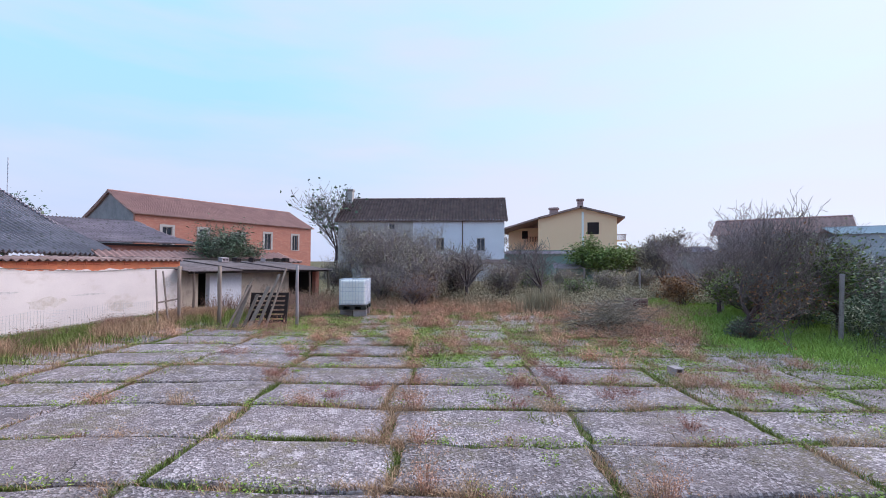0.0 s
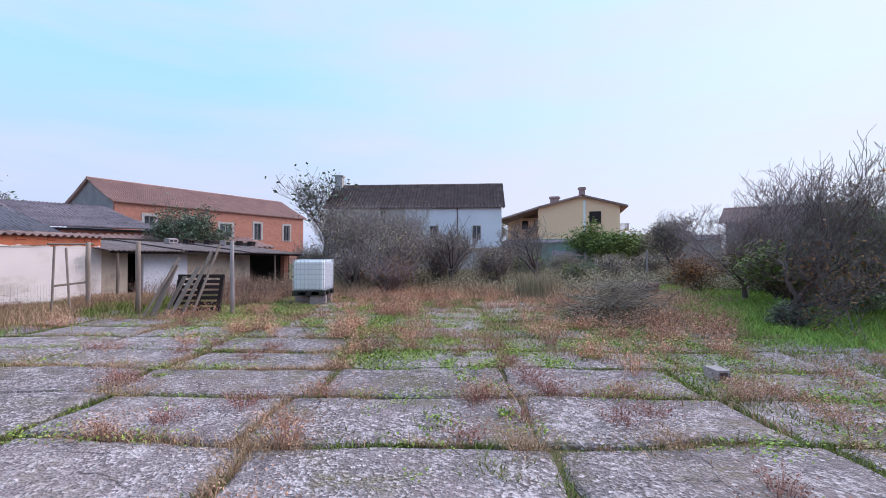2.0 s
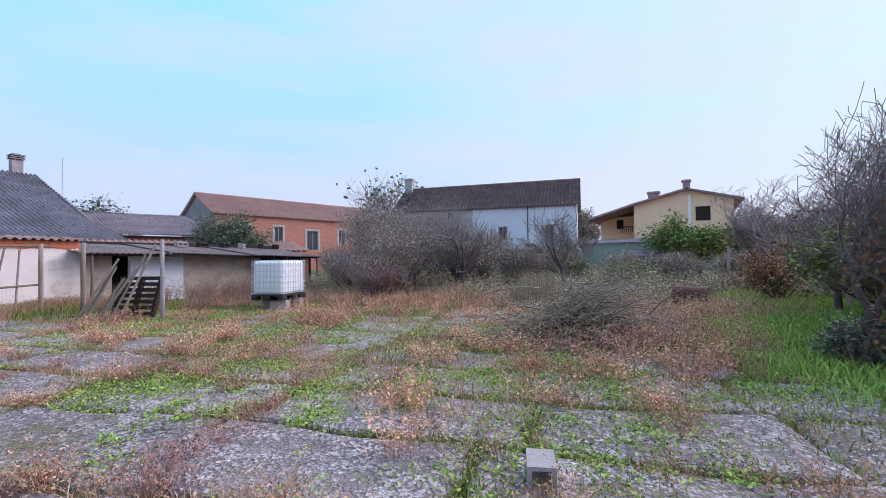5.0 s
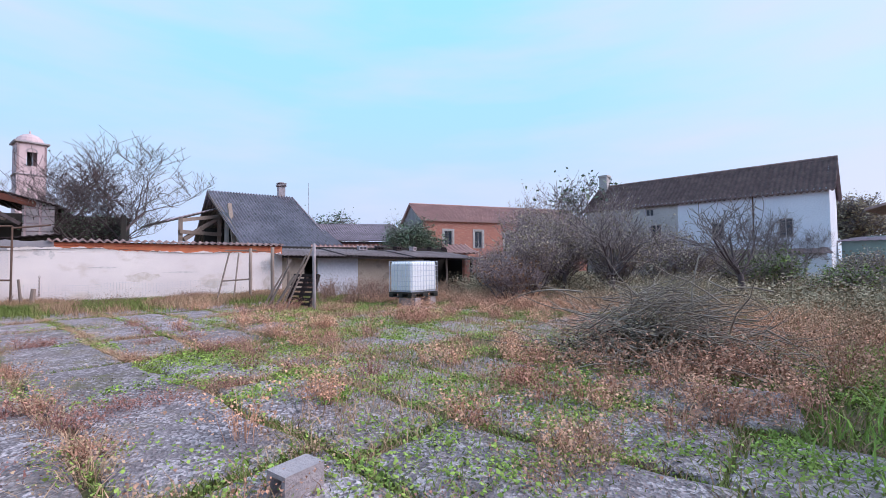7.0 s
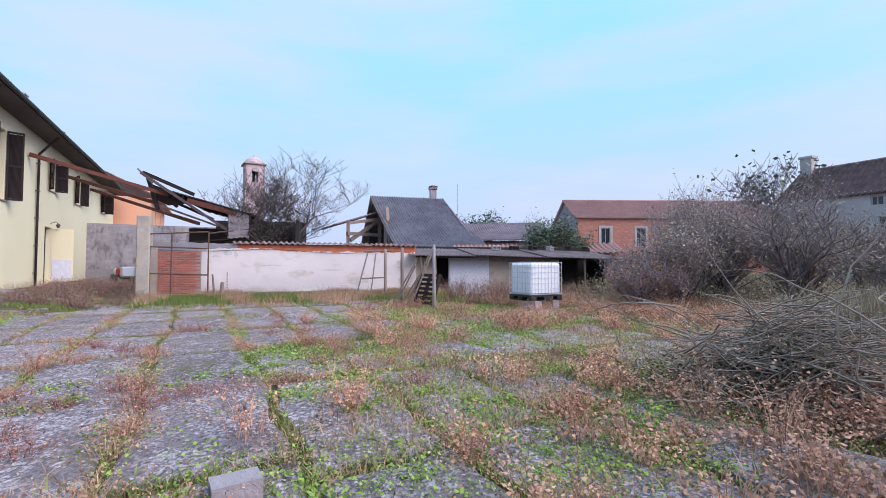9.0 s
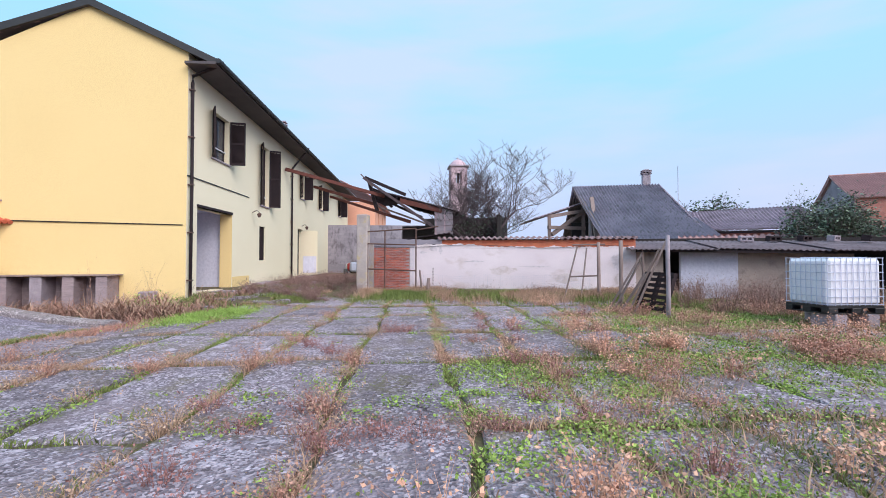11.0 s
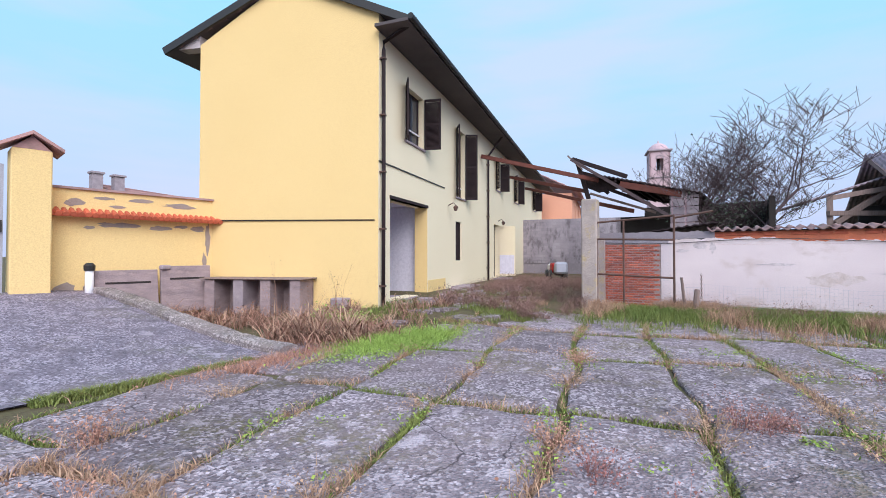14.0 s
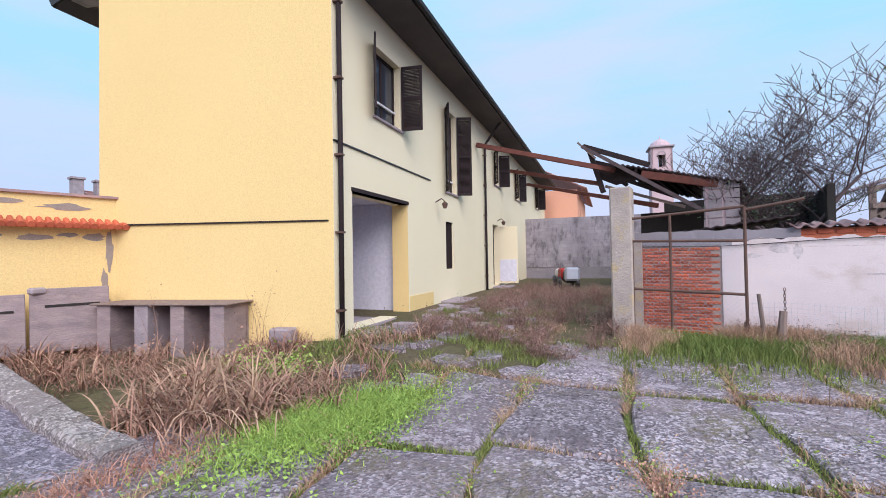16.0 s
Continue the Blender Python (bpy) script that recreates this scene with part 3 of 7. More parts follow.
def louvre(w, h, parent, m):
    """A louvred shutter leaf, hinged on its left edge."""
    bm = bmesh.new()
    for a in ((0, 0, 0.06, h), (w - 0.06, 0, w, h), (0.06, 0, w - 0.06, 0.08), (0.06, h - 0.08, w - 0.06, h), (0.06, h / 2 - 0.04, w - 0.06, h / 2 + 0.04)):
        box(bm, a[0], -0.02, a[1], a[2], 0.02, a[3])
    leaf = part("shutter", bm, M_DARKWOOD, parent, "dark brown louvred shutter")
    leaf.matrix_local = m
    bm = bmesh.new()
    n = int(h / 0.04)
    for k in range(n):
        z = 0.09 + k * (h - 0.18) / n
        box(bm, 0.06, -0.024, 0, w - 0.06, 0.024, 0.008, pose(0, 0, z + 0.01, 52))
    part("louvres", bm, M_DARKWOOD, leaf)
    return leaf
def window(x0, z0, x1, z1, left, right, w):
    """A casement behind shutters opened by the angles left and right."""
    bm = bmesh.new()
    xm = (x0 + x1) / 2
    for a in ((x0, z0, x0 + 0.07, z1), (x1 - 0.07, z0, x1, z1), (xm - 0.05, z0, xm + 0.05, z1), (x0, z0, x1, z0 + 0.07), (x0, z1 - 0.07, x1, z1)):
        box(bm, a[0], 0.18, a[1], a[2], 0.24, a[3])
    fr = part("window_frame", bm, M_DARKWOOD, house)
    for a, b in ((x0 + 0.07, xm - 0.05), (xm + 0.05, x1 - 0.07)):
        bm = bmesh.new()
        box(bm, a, 0.2, z0 + 0.07, b, 0.21, z1 - 0.07)
        part("pane", bm, M_GLASS, fr)
    bm = bmesh.new()
    box(bm, x0 + 0.04, 0.12, z0 + 0.42, x1 - 0.04, 0.15, z0 + 0.46)
    part("window_rail", bm, M_WHITE, fr)
    bm = bmesh.new()
    box(bm, x0 - 0.08, -0.06, z0 - 0.06, x1 + 0.08, 0.17, z0 - 0.001, bevel=0.008)
    part("window_sill", bm, M_STONE, house)
    louvre(w, z1 - z0, house, pose(x0, -0.03, z0, 0, 0, -left))
    o = louvre(w, z1 - z0, house, pose(x1, -0.03, z0, 0, 0, 180 + right))
window(1.62, 4.88, 2.98, 6.5, 150, 98, 0.54)
window(6.25, 3.8, 7.35, 6.5, 150, 112, 0.5)
window(12.8, 5.0, 13.7, 6.5, 150, 110, 0.5)
window(17.66, 4.9, 18.9, 6.5, 150, 140, 0.5)
window(25.0, 5.1, 26.2, 6.6, 150, 95, 0.55)
bm = bmesh.new()
for k in range(7):
    box(bm, 6.22 + k * 0.105, 0.05, 1.32, 6.245 + k * 0.105, 0.08, 2.84)
box(bm, 6.17, 0.12, 1.32, 6.9, 0.15, 2.84)
part("barred_shutter", bm, M_DARKWOOD, house)
bm = bmesh.new()
box(bm, 13.38, -0.9, 0.45, 13.43, 0.0, 3.1)
d = part("house_door", bm, M_CREAM, house, "open pale door leaf")
bm = bmesh.new()
box(bm, 13.36, -0.84, 0.55, 13.379, -0.06, 1.55)
part("door_panel", bm, M_WHITEWALL, d)
bm = bmesh.new()
box(bm, 12.22, 0.1, 0.4, 12.34, 0.2, 3.15)
box(bm, 12.34, 0.22, 0.4, 13.38, 0.26, 3.15)
part("door_frame", bm, M_DARKWOOD, house)
for x, z in ((5.3, 3.35), (13.2, 3.35)):
    bm = bmesh.new()
    tube(bm, [(x, 0, z), (x, -0.2, z + 0.1), (x, -0.3, z)], 0.018)
    tube(bm, [(x, -0.3, z), (x, -0.3, z - 0.06), (x, -0.3, z - 0.2)], [0.03, 0.1, 0.05], 8)
    part("wall_lantern", bm, M_RUST, house, "small dark wall lantern")
for x, y, z0, z1, s in ((17.0, 2.4, 9.0, 10.4, 0.5), (27.0, 2.4, 9.0, 9.9, 0.6)):
    bm = bmesh.new()
    box(bm, x - s / 2, y - s / 2, z0 - 0.4, x + s / 2, y + s / 2, z1)
    ch = part("chimney", bm, M_OLDWALL, house, "rendered chimney with slatted cowl")
    bm = bmesh.new()
    for k in range(3):
        box(bm, x - s / 2 - 0.06, y - s / 2 - 0.06, z1 + 0.02 + k * 0.16, x + s / 2 + 0.06, y + s / 2 + 0.06, z1 + 0.09 + k * 0.16)
    box(bm, x - s / 3, y - s / 3, z1, x + s / 3, y + s / 3, z1 + 0.34)
    part("cowl", bm, M_STONE, ch)
for x, y in ((13.5, 2.3), (16.0, 2.3)):
    bm = bmesh.new()
    tube(bm, [(x, y, 9.1), (x, y, 10.6)], 0.02)
    for k in range(5):
        tube(bm, [(x - 0.3 + k * 0.02, y, 10.2 + k * 0.08), (x + 0.3 - k * 0.02, y, 10.2 + k * 0.08)], 0.01, 4)
    part("aerial", bm, M_STEEL, house)

# ---- orange house beyond ----
ob = thing("orange_house", HOUSE @ pose(31.5, -2.5, 0), "orange rendered house with a tiled roof", "house")
bm = bmesh.new()
holed(bm, 0, 0, 14, 7.2, 0.4, [(3.5, 4.9, 4.4, 6.4), (8.5, 4.9, 9.4, 6.4)])
box(bm, 0, 0.4, 0, 0.3, 6, 7.2)
part("wall", bm, M_ORANGE, ob)
# near-black backing: room shade painted behind the windows
bm = bmesh.new()
box(bm, 0.3, 0.6, 0, 14, 0.7, 7.1)
part("dark_rooms", bm, M_DARK, ob)
v, f = wavy((-0.5, -0.8, 7.2), (15, 0, 0), (0, 4.2, 2.1), 50, 0.04, rows=6, thick=0.06, seed=8)
mesh_np("roof", v, f, M_TILE_RED, ob)

# ---- grey block wall across the alley ----
gw = thing("wall_grey", HOUSE @ pose(20.8, 0, 0, 0, 0, -90), "tall rain-stained grey concrete block wall", kind="structure")
bm = bmesh.new()
box(bm, 0.0, 0.012, 0.0, 11.0, 0.25, 4.0)
part("block_wall", bm, M_GREYWALL, gw)


# ---- street wall, gate ----
SW = pose(-5.62, -5.72, 0, 0, 0, -6.5)
sw = thing("wall_street", SW, "yellow street wall with an orange tile drip course and peeling patches", kind="structure")
bm = bmesh.new()
box(bm, -0.6, -0.25, 0.0, 3.3, 0.0, 3.0)
part("street_wall", bm, M_YELLOW, sw)
bm = bmesh.new()
for a in ((0.9, 2.12, 1.5, 2.26), (1.9, 2.62, 2.3, 2.7), (1.3, 2.78, 1.9, 2.9), (0.5, 2.2, 0.9, 2.3), (2.5, 2.1, 2.75, 2.2), (0.05, 1.1, 0.2, 1.6), (2.1, 2.8, 2.6, 2.88), (1.6, 2.14, 2.5, 2.3), (0.1, 2.1, 0.5, 2.32), (2.7, 2.6, 3.1, 2.8), (0.3, 2.72, 1.2, 2.86), (-0.02, 1.5, 0.12, 2.4), (0.0, 0.6, 0.35, 1.1), (2.8, 0.6, 3.25, 0.9)):
    rng = random.Random(a[0])
    n = 15
    cx, cz, rx, rz = (a[0] + a[2]) / 2, (a[1] + a[3]) / 2, (a[2] - a[0]) / 2, (a[3] - a[1]) / 2
    poly(bm, [(cx + rx * math.cos(6.283 * k / n) * rng.uniform(0.6, 1.1), 0.0, cz + rz * math.sin(6.283 * k / n) * rng.uniform(0.5, 1.1)) for k in range(n)], 0.006, (0, 1, 0))
part("peeled_patch", bm, M_PATCH, sw)
bm = bmesh.new()
box(bm, -0.55, -0.32, 3.0, 3.35, 0.06, 3.05)
part("coping", bm, M_TILE, sw)
for k in range(28):
    bm = bmesh.new()
    x = -0.3 + k * 0.13
    tube(bm, [(x, -0.05, 2.56), (x, 0.3, 2.41)], [0.045, 0.06], 8)
    part("drip_tile", bm, M_TILE_NEW, sw)
bm = bmesh.new()
box(bm, -0.4, -0.02, 2.38, 3.3, 0.2, 2.5)
part("drip_course", bm, M_TILE_NEW, sw)
gp = thing("gate_pillar", SW @ pose(3.65, 0.1, 0, 0, 0, 0), "yellow gate pillar with a small tiled cap", "pillar")
bm = bmesh.new()
box(bm, -0.32, -0.35, 0.3, 0.32, 0.35, 3.7, bevel=0.02)
part("shaft", bm, M_YELLOW, gp)
bm = bmesh.new()
for s in (-1, 1):
    poly(bm, [(0, -0.48, 4.0), (0, 0.48, 4.0), (s * 0.5, 0.48, 3.68), (s * 0.5, -0.48, 3.68)], 0.07, (0, 0, 1))
poly(bm, [(0, -0.34, 3.98), (-0.3, -0.34, 3.7), (0.3, -0.34, 3.7)], 0.68, (0, 1, 0))
part("cap", bm, M_TILE_RED, gp)
gt = thing("street_gate", SW @ pose(4.05, 0.15, 0.62), "grey sheet metal gate with a spiked top rail", "gate")
bm = bmesh.new()
box(bm, 0.0, -0.03, 0.1, 0.08, 0.03, 2.75)
box(bm, 0.08, -0.02, 2.2, 2.4, 0.02, 2.27)
box(bm, 0.08, -0.02, 2.6, 2.4, 0.02, 2.67)
box(bm, 0.08, -0.02, 0.1, 2.4, 0.02, 0.25)
part("gate_frame", bm, M_STEEL, gt)
bm = bmesh.new()
box(bm, 0.08, -0.01, 0.75, 2.4, 0.01, 2.2)
part("sheet", bm, M_STEEL, gt, "plain grey steel sheet")
for k in range(11):
    bm = bmesh.new()
    x = 0.2 + k * 0.2
    tube(bm, [(x, 0, 2.27), (x, 0, 2.38), (x, 0, 2.45), (x, 0, 2.6)], [0.01, 0.012, 0.03, 0.008], 6)
    part("finial", bm, M_RUST, gt)
for k in range(8):
    bm = bmesh.new()
    box(bm, 0.3 + k * 0.27, -0.015, 0.25, 0.36 + k * 0.27, 0.015, 0.75)
    part("bar", bm, M_STONE, gt)
bm = bmesh.new()
box(bm, 0.02, 0.03, 1.35, 0.07, 0.08, 1.6)
part("gate_handle", bm, M_BLACK, gt)
sp = thing("white_bollard", SW @ pose(2.7, 0.5, 0.62), "short white pipe post with a black cap", "post")
bm = bmesh.new()
tube(bm, [(0, 0, -0.2), (0, 0, 0.55)], 0.08, 12)
part("pipe", bm, M_WHITE, sp, smooth=True)
bm = bmesh.new()
tube(bm, [(0, 0, 0.55), (0, 0, 0.66), (0, 0, 0.72)], [0.1, 0.11, 0.06], 12)
part("cap", bm, M_BLACK, sp)


# ---- yard wall ----
WALL = pose(-11.46, 2.75, 0, 0, 0, 90 + 5.58)
wl_ = thing("wall_yard", WALL, "long whitewashed wall with peeling plaster and an exposed brick top", kind="structure")
bm = bmesh.new()
holed(bm, 0.0, -0.2, 2.9, 1.82, 0.3, [(0.33, 0.1, 1.84, 1.818)])
box(bm, 2.9, 0.0, -0.2, 9.75, 0.3, 1.76)
part("plaster_wall", bm, M_PLASTER, wl_, "stained white plaster")
rng = random.Random(15)
bm = bmesh.new()
pts, z = [], 1.88
for k in range(160):
    x = 2.0 + k * 7.7 / 159
    z = min(max(z + rng.uniform(-0.025, 0.025) + ((1.91 if x < 4.3 else 1.82) - z) * 0.15, 1.775 if x > 3 else 1.83), 1.95)
    pts.append((x, 0.0, z))
pts += [(9.7, 0.0, 1.762), (2.9, 0.0, 1.762), (2.9, 0.0, 1.822), (2.0, 0.0, 1.822)]
poly(bm, pts, 0.028, (0, 1, 0))
part("plaster_edge", bm, M_PLASTER, wl_, "ragged plaster edge")
bm = bmesh.new()
box(bm, 2.9, 0.03, 1.762, 9.75, 0.3, 2.07)
part("brick_band", bm, M_TERRACOTTA, wl_, "crumbling orange brick course")
bm = bmesh.new()
for k in range(27):
    x = 2.95 + k * 0.25
    if rng.random() < 0.75:
        box(bm, x + rng.uniform(0, 0.02), 0.005 + rng.uniform(0, 0.02), 1.97 + rng.uniform(-0.01, 0.01), x + 0.235, 0.03, 2.045, bevel=0.006)
part("loose_course", bm, M_TILE_NEW, wl_, "exposed orange brick ends")
bm = bmesh.new()
pts = [(0.25, 0.0, 1.822)] + [(0.25 + 2.75 * k / 24, 0.0, 2.10 + rng.uniform(-0.025, 0.02)) for k in range(25)] + [(3.0, 0.0, 1.93), (2.0, 0.0, 1.90), (2.0, 0.0, 1.822)]
poly(bm, pts, 0.3, (0, 1, 0))
part("wall_head", bm, M_GREYWALL, wl_, "blackened cement wall head")
bm = bmesh.new()
box(bm, 0.33, 0.024, 0.1, 1.84, 0.3, 1.815)
part("mortar_bed", bm, M_MORTAR, wl_)
for mat, nm, spots in ((M_GREYWALL, "damp_stain", ((2.7, 1.74, 0.16, 0.10), (2.95, 1.70, 0.07, 0.15), (2.3, 1.62, 0.15, 0.04), (4.2, 1.30, 0.45, 0.03), (6.4, 1.12, 0.6, 0.03), (9.1, 1.3, 0.22, 0.3))), (M_PATCH, "bare_patch", ((5.2, 0.98, 0.5, 0.16), (7.4, 0.7, 0.5, 0.2), (9.3, 0.7, 0.3, 0.35), (3.4, 0.3, 0.35, 0.1)))):
    bm = bmesh.new()
    for cx, cz, rx, rz in spots:
        poly(bm, [(cx + rx * math.cos(6.283 * k / 18) * rng.uniform(0.6, 1.15), 0.0, cz + rz * math.sin(6.283 * k / 18) * rng.uniform(0.5, 1.15)) for k in range(18)], 0.004, (0, -1, 0))
    part(nm, bm, surf(nm, (0.50, 0.45, 0.45), (0.62, 0.56, 0.54), 3.0, (0.74, 0.68, 0.66), 6.0, 0.5, 0.95, 0.3, 30.0) if mat == M_GREYWALL else surf(nm, (0.66, 0.57, 0.52), (0.58, 0.50, 0.45), 2.0, (0.74, 0.67, 0.64), 5.0, 0.5, 0.95, 0.4, 30.0), wl_, "greyed damp stain" if nm == "damp_stain" else "bare rubbed plaster")
v, f = wavy((2.85, -0.10, 2.12), (6.95, 0, 0), (0, 0.5, 0.07), 34, 0.035, rows=1, thick=0.03, ragged=0.12, seed=44)
mesh_np("roof_tiles", v, f, M_TILE, wl_, label="mossy wavy clay coping tiles")
bm = bmesh.new()
box(bm, 2.9, 0.0, 2.071, 9.75, 0.32, 2.095)
part("tile_bed", bm, M_DARKWOOD, wl_)


# ---- masonry and tiles, timber etc. ----
def house_block(name, m, L, W, H, ridge, wallmat, roofmat, label, wins=(), over=0.4, waves=60, rows=10, seed=0, sides=()):
    """A gabled building, its face along x at y = 0, ridge along x. wins on the face; sides: windows on the gable at x = 0."""
    h = thing(name, m, label, "building")
    bm = bmesh.new()
    holed(bm, 0, 0, L, H, 0.4, [w for w in wins])
    part("front_wall", bm, wallmat, h)
    bm = bmesh.new()
    for x in (0.0, L - 0.35):
        poly(bm, [(x, 0.4, 0), (x, W, 0), (x, W, H), (x, W / 2, ridge - 0.1), (x, 0.4, H)], 0.35, (1, 0, 0))
    box(bm, 0.35, W - 0.3, 0, L - 0.35, W, H)
    part("gable_wall", bm, wallmat if not sides else sides[0], h)
    # a near-black sheet behind the windows paints the rooms' shade
    bm = bmesh.new()
    box(bm, 0.4, 0.75, 0, L - 0.4, 0.8, H - 0.1)
    part("dark_rooms", bm, M_DARK, h)
    sl = (ridge - H) / (W / 2)
    for k, (y0, dy) in enumerate(((-over, W / 2 + over), (W + over, -W / 2 - over))):
        v, f = wavy((-over, y0, H - sl * over + 0.08), (L + 2 * over, 0, 0), (0, dy, (W / 2 + over) * sl), waves, 0.085, rows=rows, thick=0.12, sag=0.08, seed=seed + k)
        mesh_np("roof", v, f, roofmat, h)
    bm = bmesh.new()
    tube(bm, [(-over, W / 2, ridge + 0.1), (L + over, W / 2, ridge + 0.1)], 0.14, 6)
    part("ridge", bm, roofmat, h)
    for w in wins:
        bm = bmesh.new()
        a, b, c, d = w
        box(bm, a - 0.1, 0.12, b - 0.08, a + 0.08, 0.2, d)
        box(bm, c - 0.08, 0.12, b, c, 0.2, d)
        box(bm, a, 0.12, d - 0.08, c, 0.2, d)
        box(bm, (a + c) / 2 - 0.03, 0.12, b, (a + c) / 2 + 0.03, 0.2, d)
        box(bm, a - 0.08, -0.06, b - 0.1, c + 0.08, 0.12, b)
        if sides:
            for q in ((a - 0.35, b - 0.1, a, d + 0.3), (c, b - 0.1, c + 0.35, d + 0.3), (a, d, c, d + 0.3)):
                box(bm, q[0], -0.05, q[1], q[2], -0.002, q[3])
        fr = part("window", bm, M_OLDWALL, h)
        bm = bmesh.new()
        box(bm, a, 0.2, b, c, 0.22, d)
        part("pane", bm, M_GLASS, fr)
    return h


# white house
wh = house_block("white_house", pose(-26.2, 48.4, 0, 0, 0, 12), 20.2, 8.5, 7.15, 10.1, M_WHITEWALL, M_TILE, "long white farmhouse with a brown tiled roof and small windows",
                 [(6.6, 3.5, 7.7, 5.1), (12.0, 3.4, 13.0, 4.9), (16.9, 3.4, 17.9, 4.9), (6.2, 6.0, 7.0, 6.7)], waves=55, rows=14, seed=11)
bm = bmesh.new()
box(bm, -0.2, 3.6, 9.0, 0.7, 4.5, 11.3)
box(bm, -0.3, 3.5, 11.3, 0.8, 4.6, 11.5)
part("chimney", bm, M_OLDWALL, wh)
bm = bmesh.new()
tube(bm, [(15.2, -0.1, 7.0), (15.2, -0.1, 0.5)], 0.06)
part("downpipe", bm, M_RUST, wh)
bm = bmesh.new()
holed(bm, 0, 0, 9.2, 7.05, 0.02, [(6.6, 3.5, 7.7, 5.1), (6.2, 6.0, 7.0, 6.7)], pose(0, -0.024, 0))
part("old_render", bm, M_OLDWALL, wh)
# red brick house
rh = house_block("red_brick_house", pose(-52.0, 43.0, 0, 0, 0, 78), 30.5, 12.0, 8.2, 11.3, M_BRICKS, M_TILE_RED, "long red brick building with a terracotta roof",
                 [(3.4, 4.0, 4.7, 6.6), (8.6, 4.0, 9.9, 6.6), (14.0, 3.2, 16.0, 6.2), (20.0, 4.0, 21.3, 6.6), (26.0, 4.0, 27.3, 6.6)], waves=130, rows=14, seed=21, sides=(M_GREYWALL,))
# villa
vl = thing("villa", pose(0, 94.0, 0), "two-storey apricot villa with balconies and low brown roofs", "building")
bm = bmesh.new()
poly(bm, [(-5.4, 0, 0), (10, 0, 0), (10, 0, 11.1), (3.1, 0, 13.0), (-5.4, 0, 10.9)], 12, (0, 1, 0))
part("wall", bm, M_VILLA, vl)
bm = bmesh.new()
box(bm, -12.6, 8, 0, -5.4, 18, 9.6)
part("wing_wall", bm, M_VILLA, vl)
bm = bmesh.new()
for a, b in (((2.9, 13.35), (11.4, 11.0)), ((-13.5, 8.8), (-5.0, 11.3)), ((-5.2, 11.25), (3.3, 13.35))):
    poly(bm, [(a[0], -1.0, a[1]), (b[0], -1.0, b[1]), (b[0], 19, b[1]), (a[0], 19, a[1])], 0.35, (0, 0, -1))
part("roof", bm, M_TILE, vl)
for x, z, s in ((3.1, 15.3, 1.2), (-2.3, 13.6, 1.8)):
    bm = bmesh.new()
    box(bm, x - s / 2, 3, 11, x + s / 2, 4.2, z)
    box(bm, x - s / 2 - 0.2, 2.8, z - 0.4, x + s / 2 + 0.2, 4.4, z - 0.1)
    part("chimney", bm, M_TILE, vl)
for a in ((4.4, 7.6, 6.6, 10.0), (4.4, 3.2, 6.6, 5.2), (-9.5, 7.2, -8.2, 9.0)):
    y = 0 if a[0] > 0 else 8
    bm = bmesh.new()
    box(bm, a[0], y - 0.1, a[1], a[2], y - 0.004, a[3])
    w = part("window", bm, M_DARKWOOD, vl)
    bm = bmesh.new()
    box(bm, a[0] + 0.1, y - 0.14, a[1] + 0.1, (a[0] + a[2]) / 2 - 0.05, y - 0.1, a[3] - 0.1)
    box(bm, (a[0] + a[2]) / 2 + 0.05, y - 0.14, a[1] + 0.1, a[2] - 0.1, y - 0.1, a[3] - 0.1)
    part("shutter", bm, M_DARKWOOD, w)
bm = bmesh.new()
box(bm, 3.3, -0.15, 0, 3.7, -0.01, 12.2)
part("flue", bm, M_WHITE, vl)
for x0, x1, y0 in ((10.0, 11.8, 1.0), (-8.6, -5.4, 6.8)):
    bm = bmesh.new()
    box(bm, x0, y0, 6.2, x1, y0 + 1.3, 6.4)
    bl = part("balcony", bm, M_VILLA, vl)
    bm = bmesh.new()
    for k in range(9):
        box(bm, x0 + k * (x1 - x0) / 9, y0, 6.4, x0 + k * (x1 - x0) / 9 + 0.1, y0 + 0.06, 7.5)
    box(bm, x0, y0, 7.5, x1, y0 + 0.08, 7.6)
    part("railing", bm, M_BEAM, bl)


def shed(name, m, L, W, H0, H1, wall, roof, label, open_bays=(), waves=24):
    """A lean-to: low edge in front, high edge behind."""
    h = thing(name, m, label, "shed")
    bm = bmesh.new()
    holed(bm, 0, 0, L, H0, 0.2, [(a, 0.0, b, H0 - 0.35) for a, b in open_bays])
    part("front_wall", bm, wall, h)
    bm = bmesh.new()
    box(bm, 0, 0.2, 0, 0.2, W, H0)
    box(bm, L - 0.2, 0.2, 0, L, W, H0)
    box(bm, 0.2, W - 0.2, 0, L - 0.2, W, H1)
    part("side_wall", bm, wall, h)
    v, f = wavy((-0.3, -0.4, H0), (L + 0.6, 0, 0), (0, W + 0.6, H1 - H0), waves, 0.03, rows=2, thick=0.04, seed=len(name))
    mesh_np("roof", v, f, roof, h)
    return h


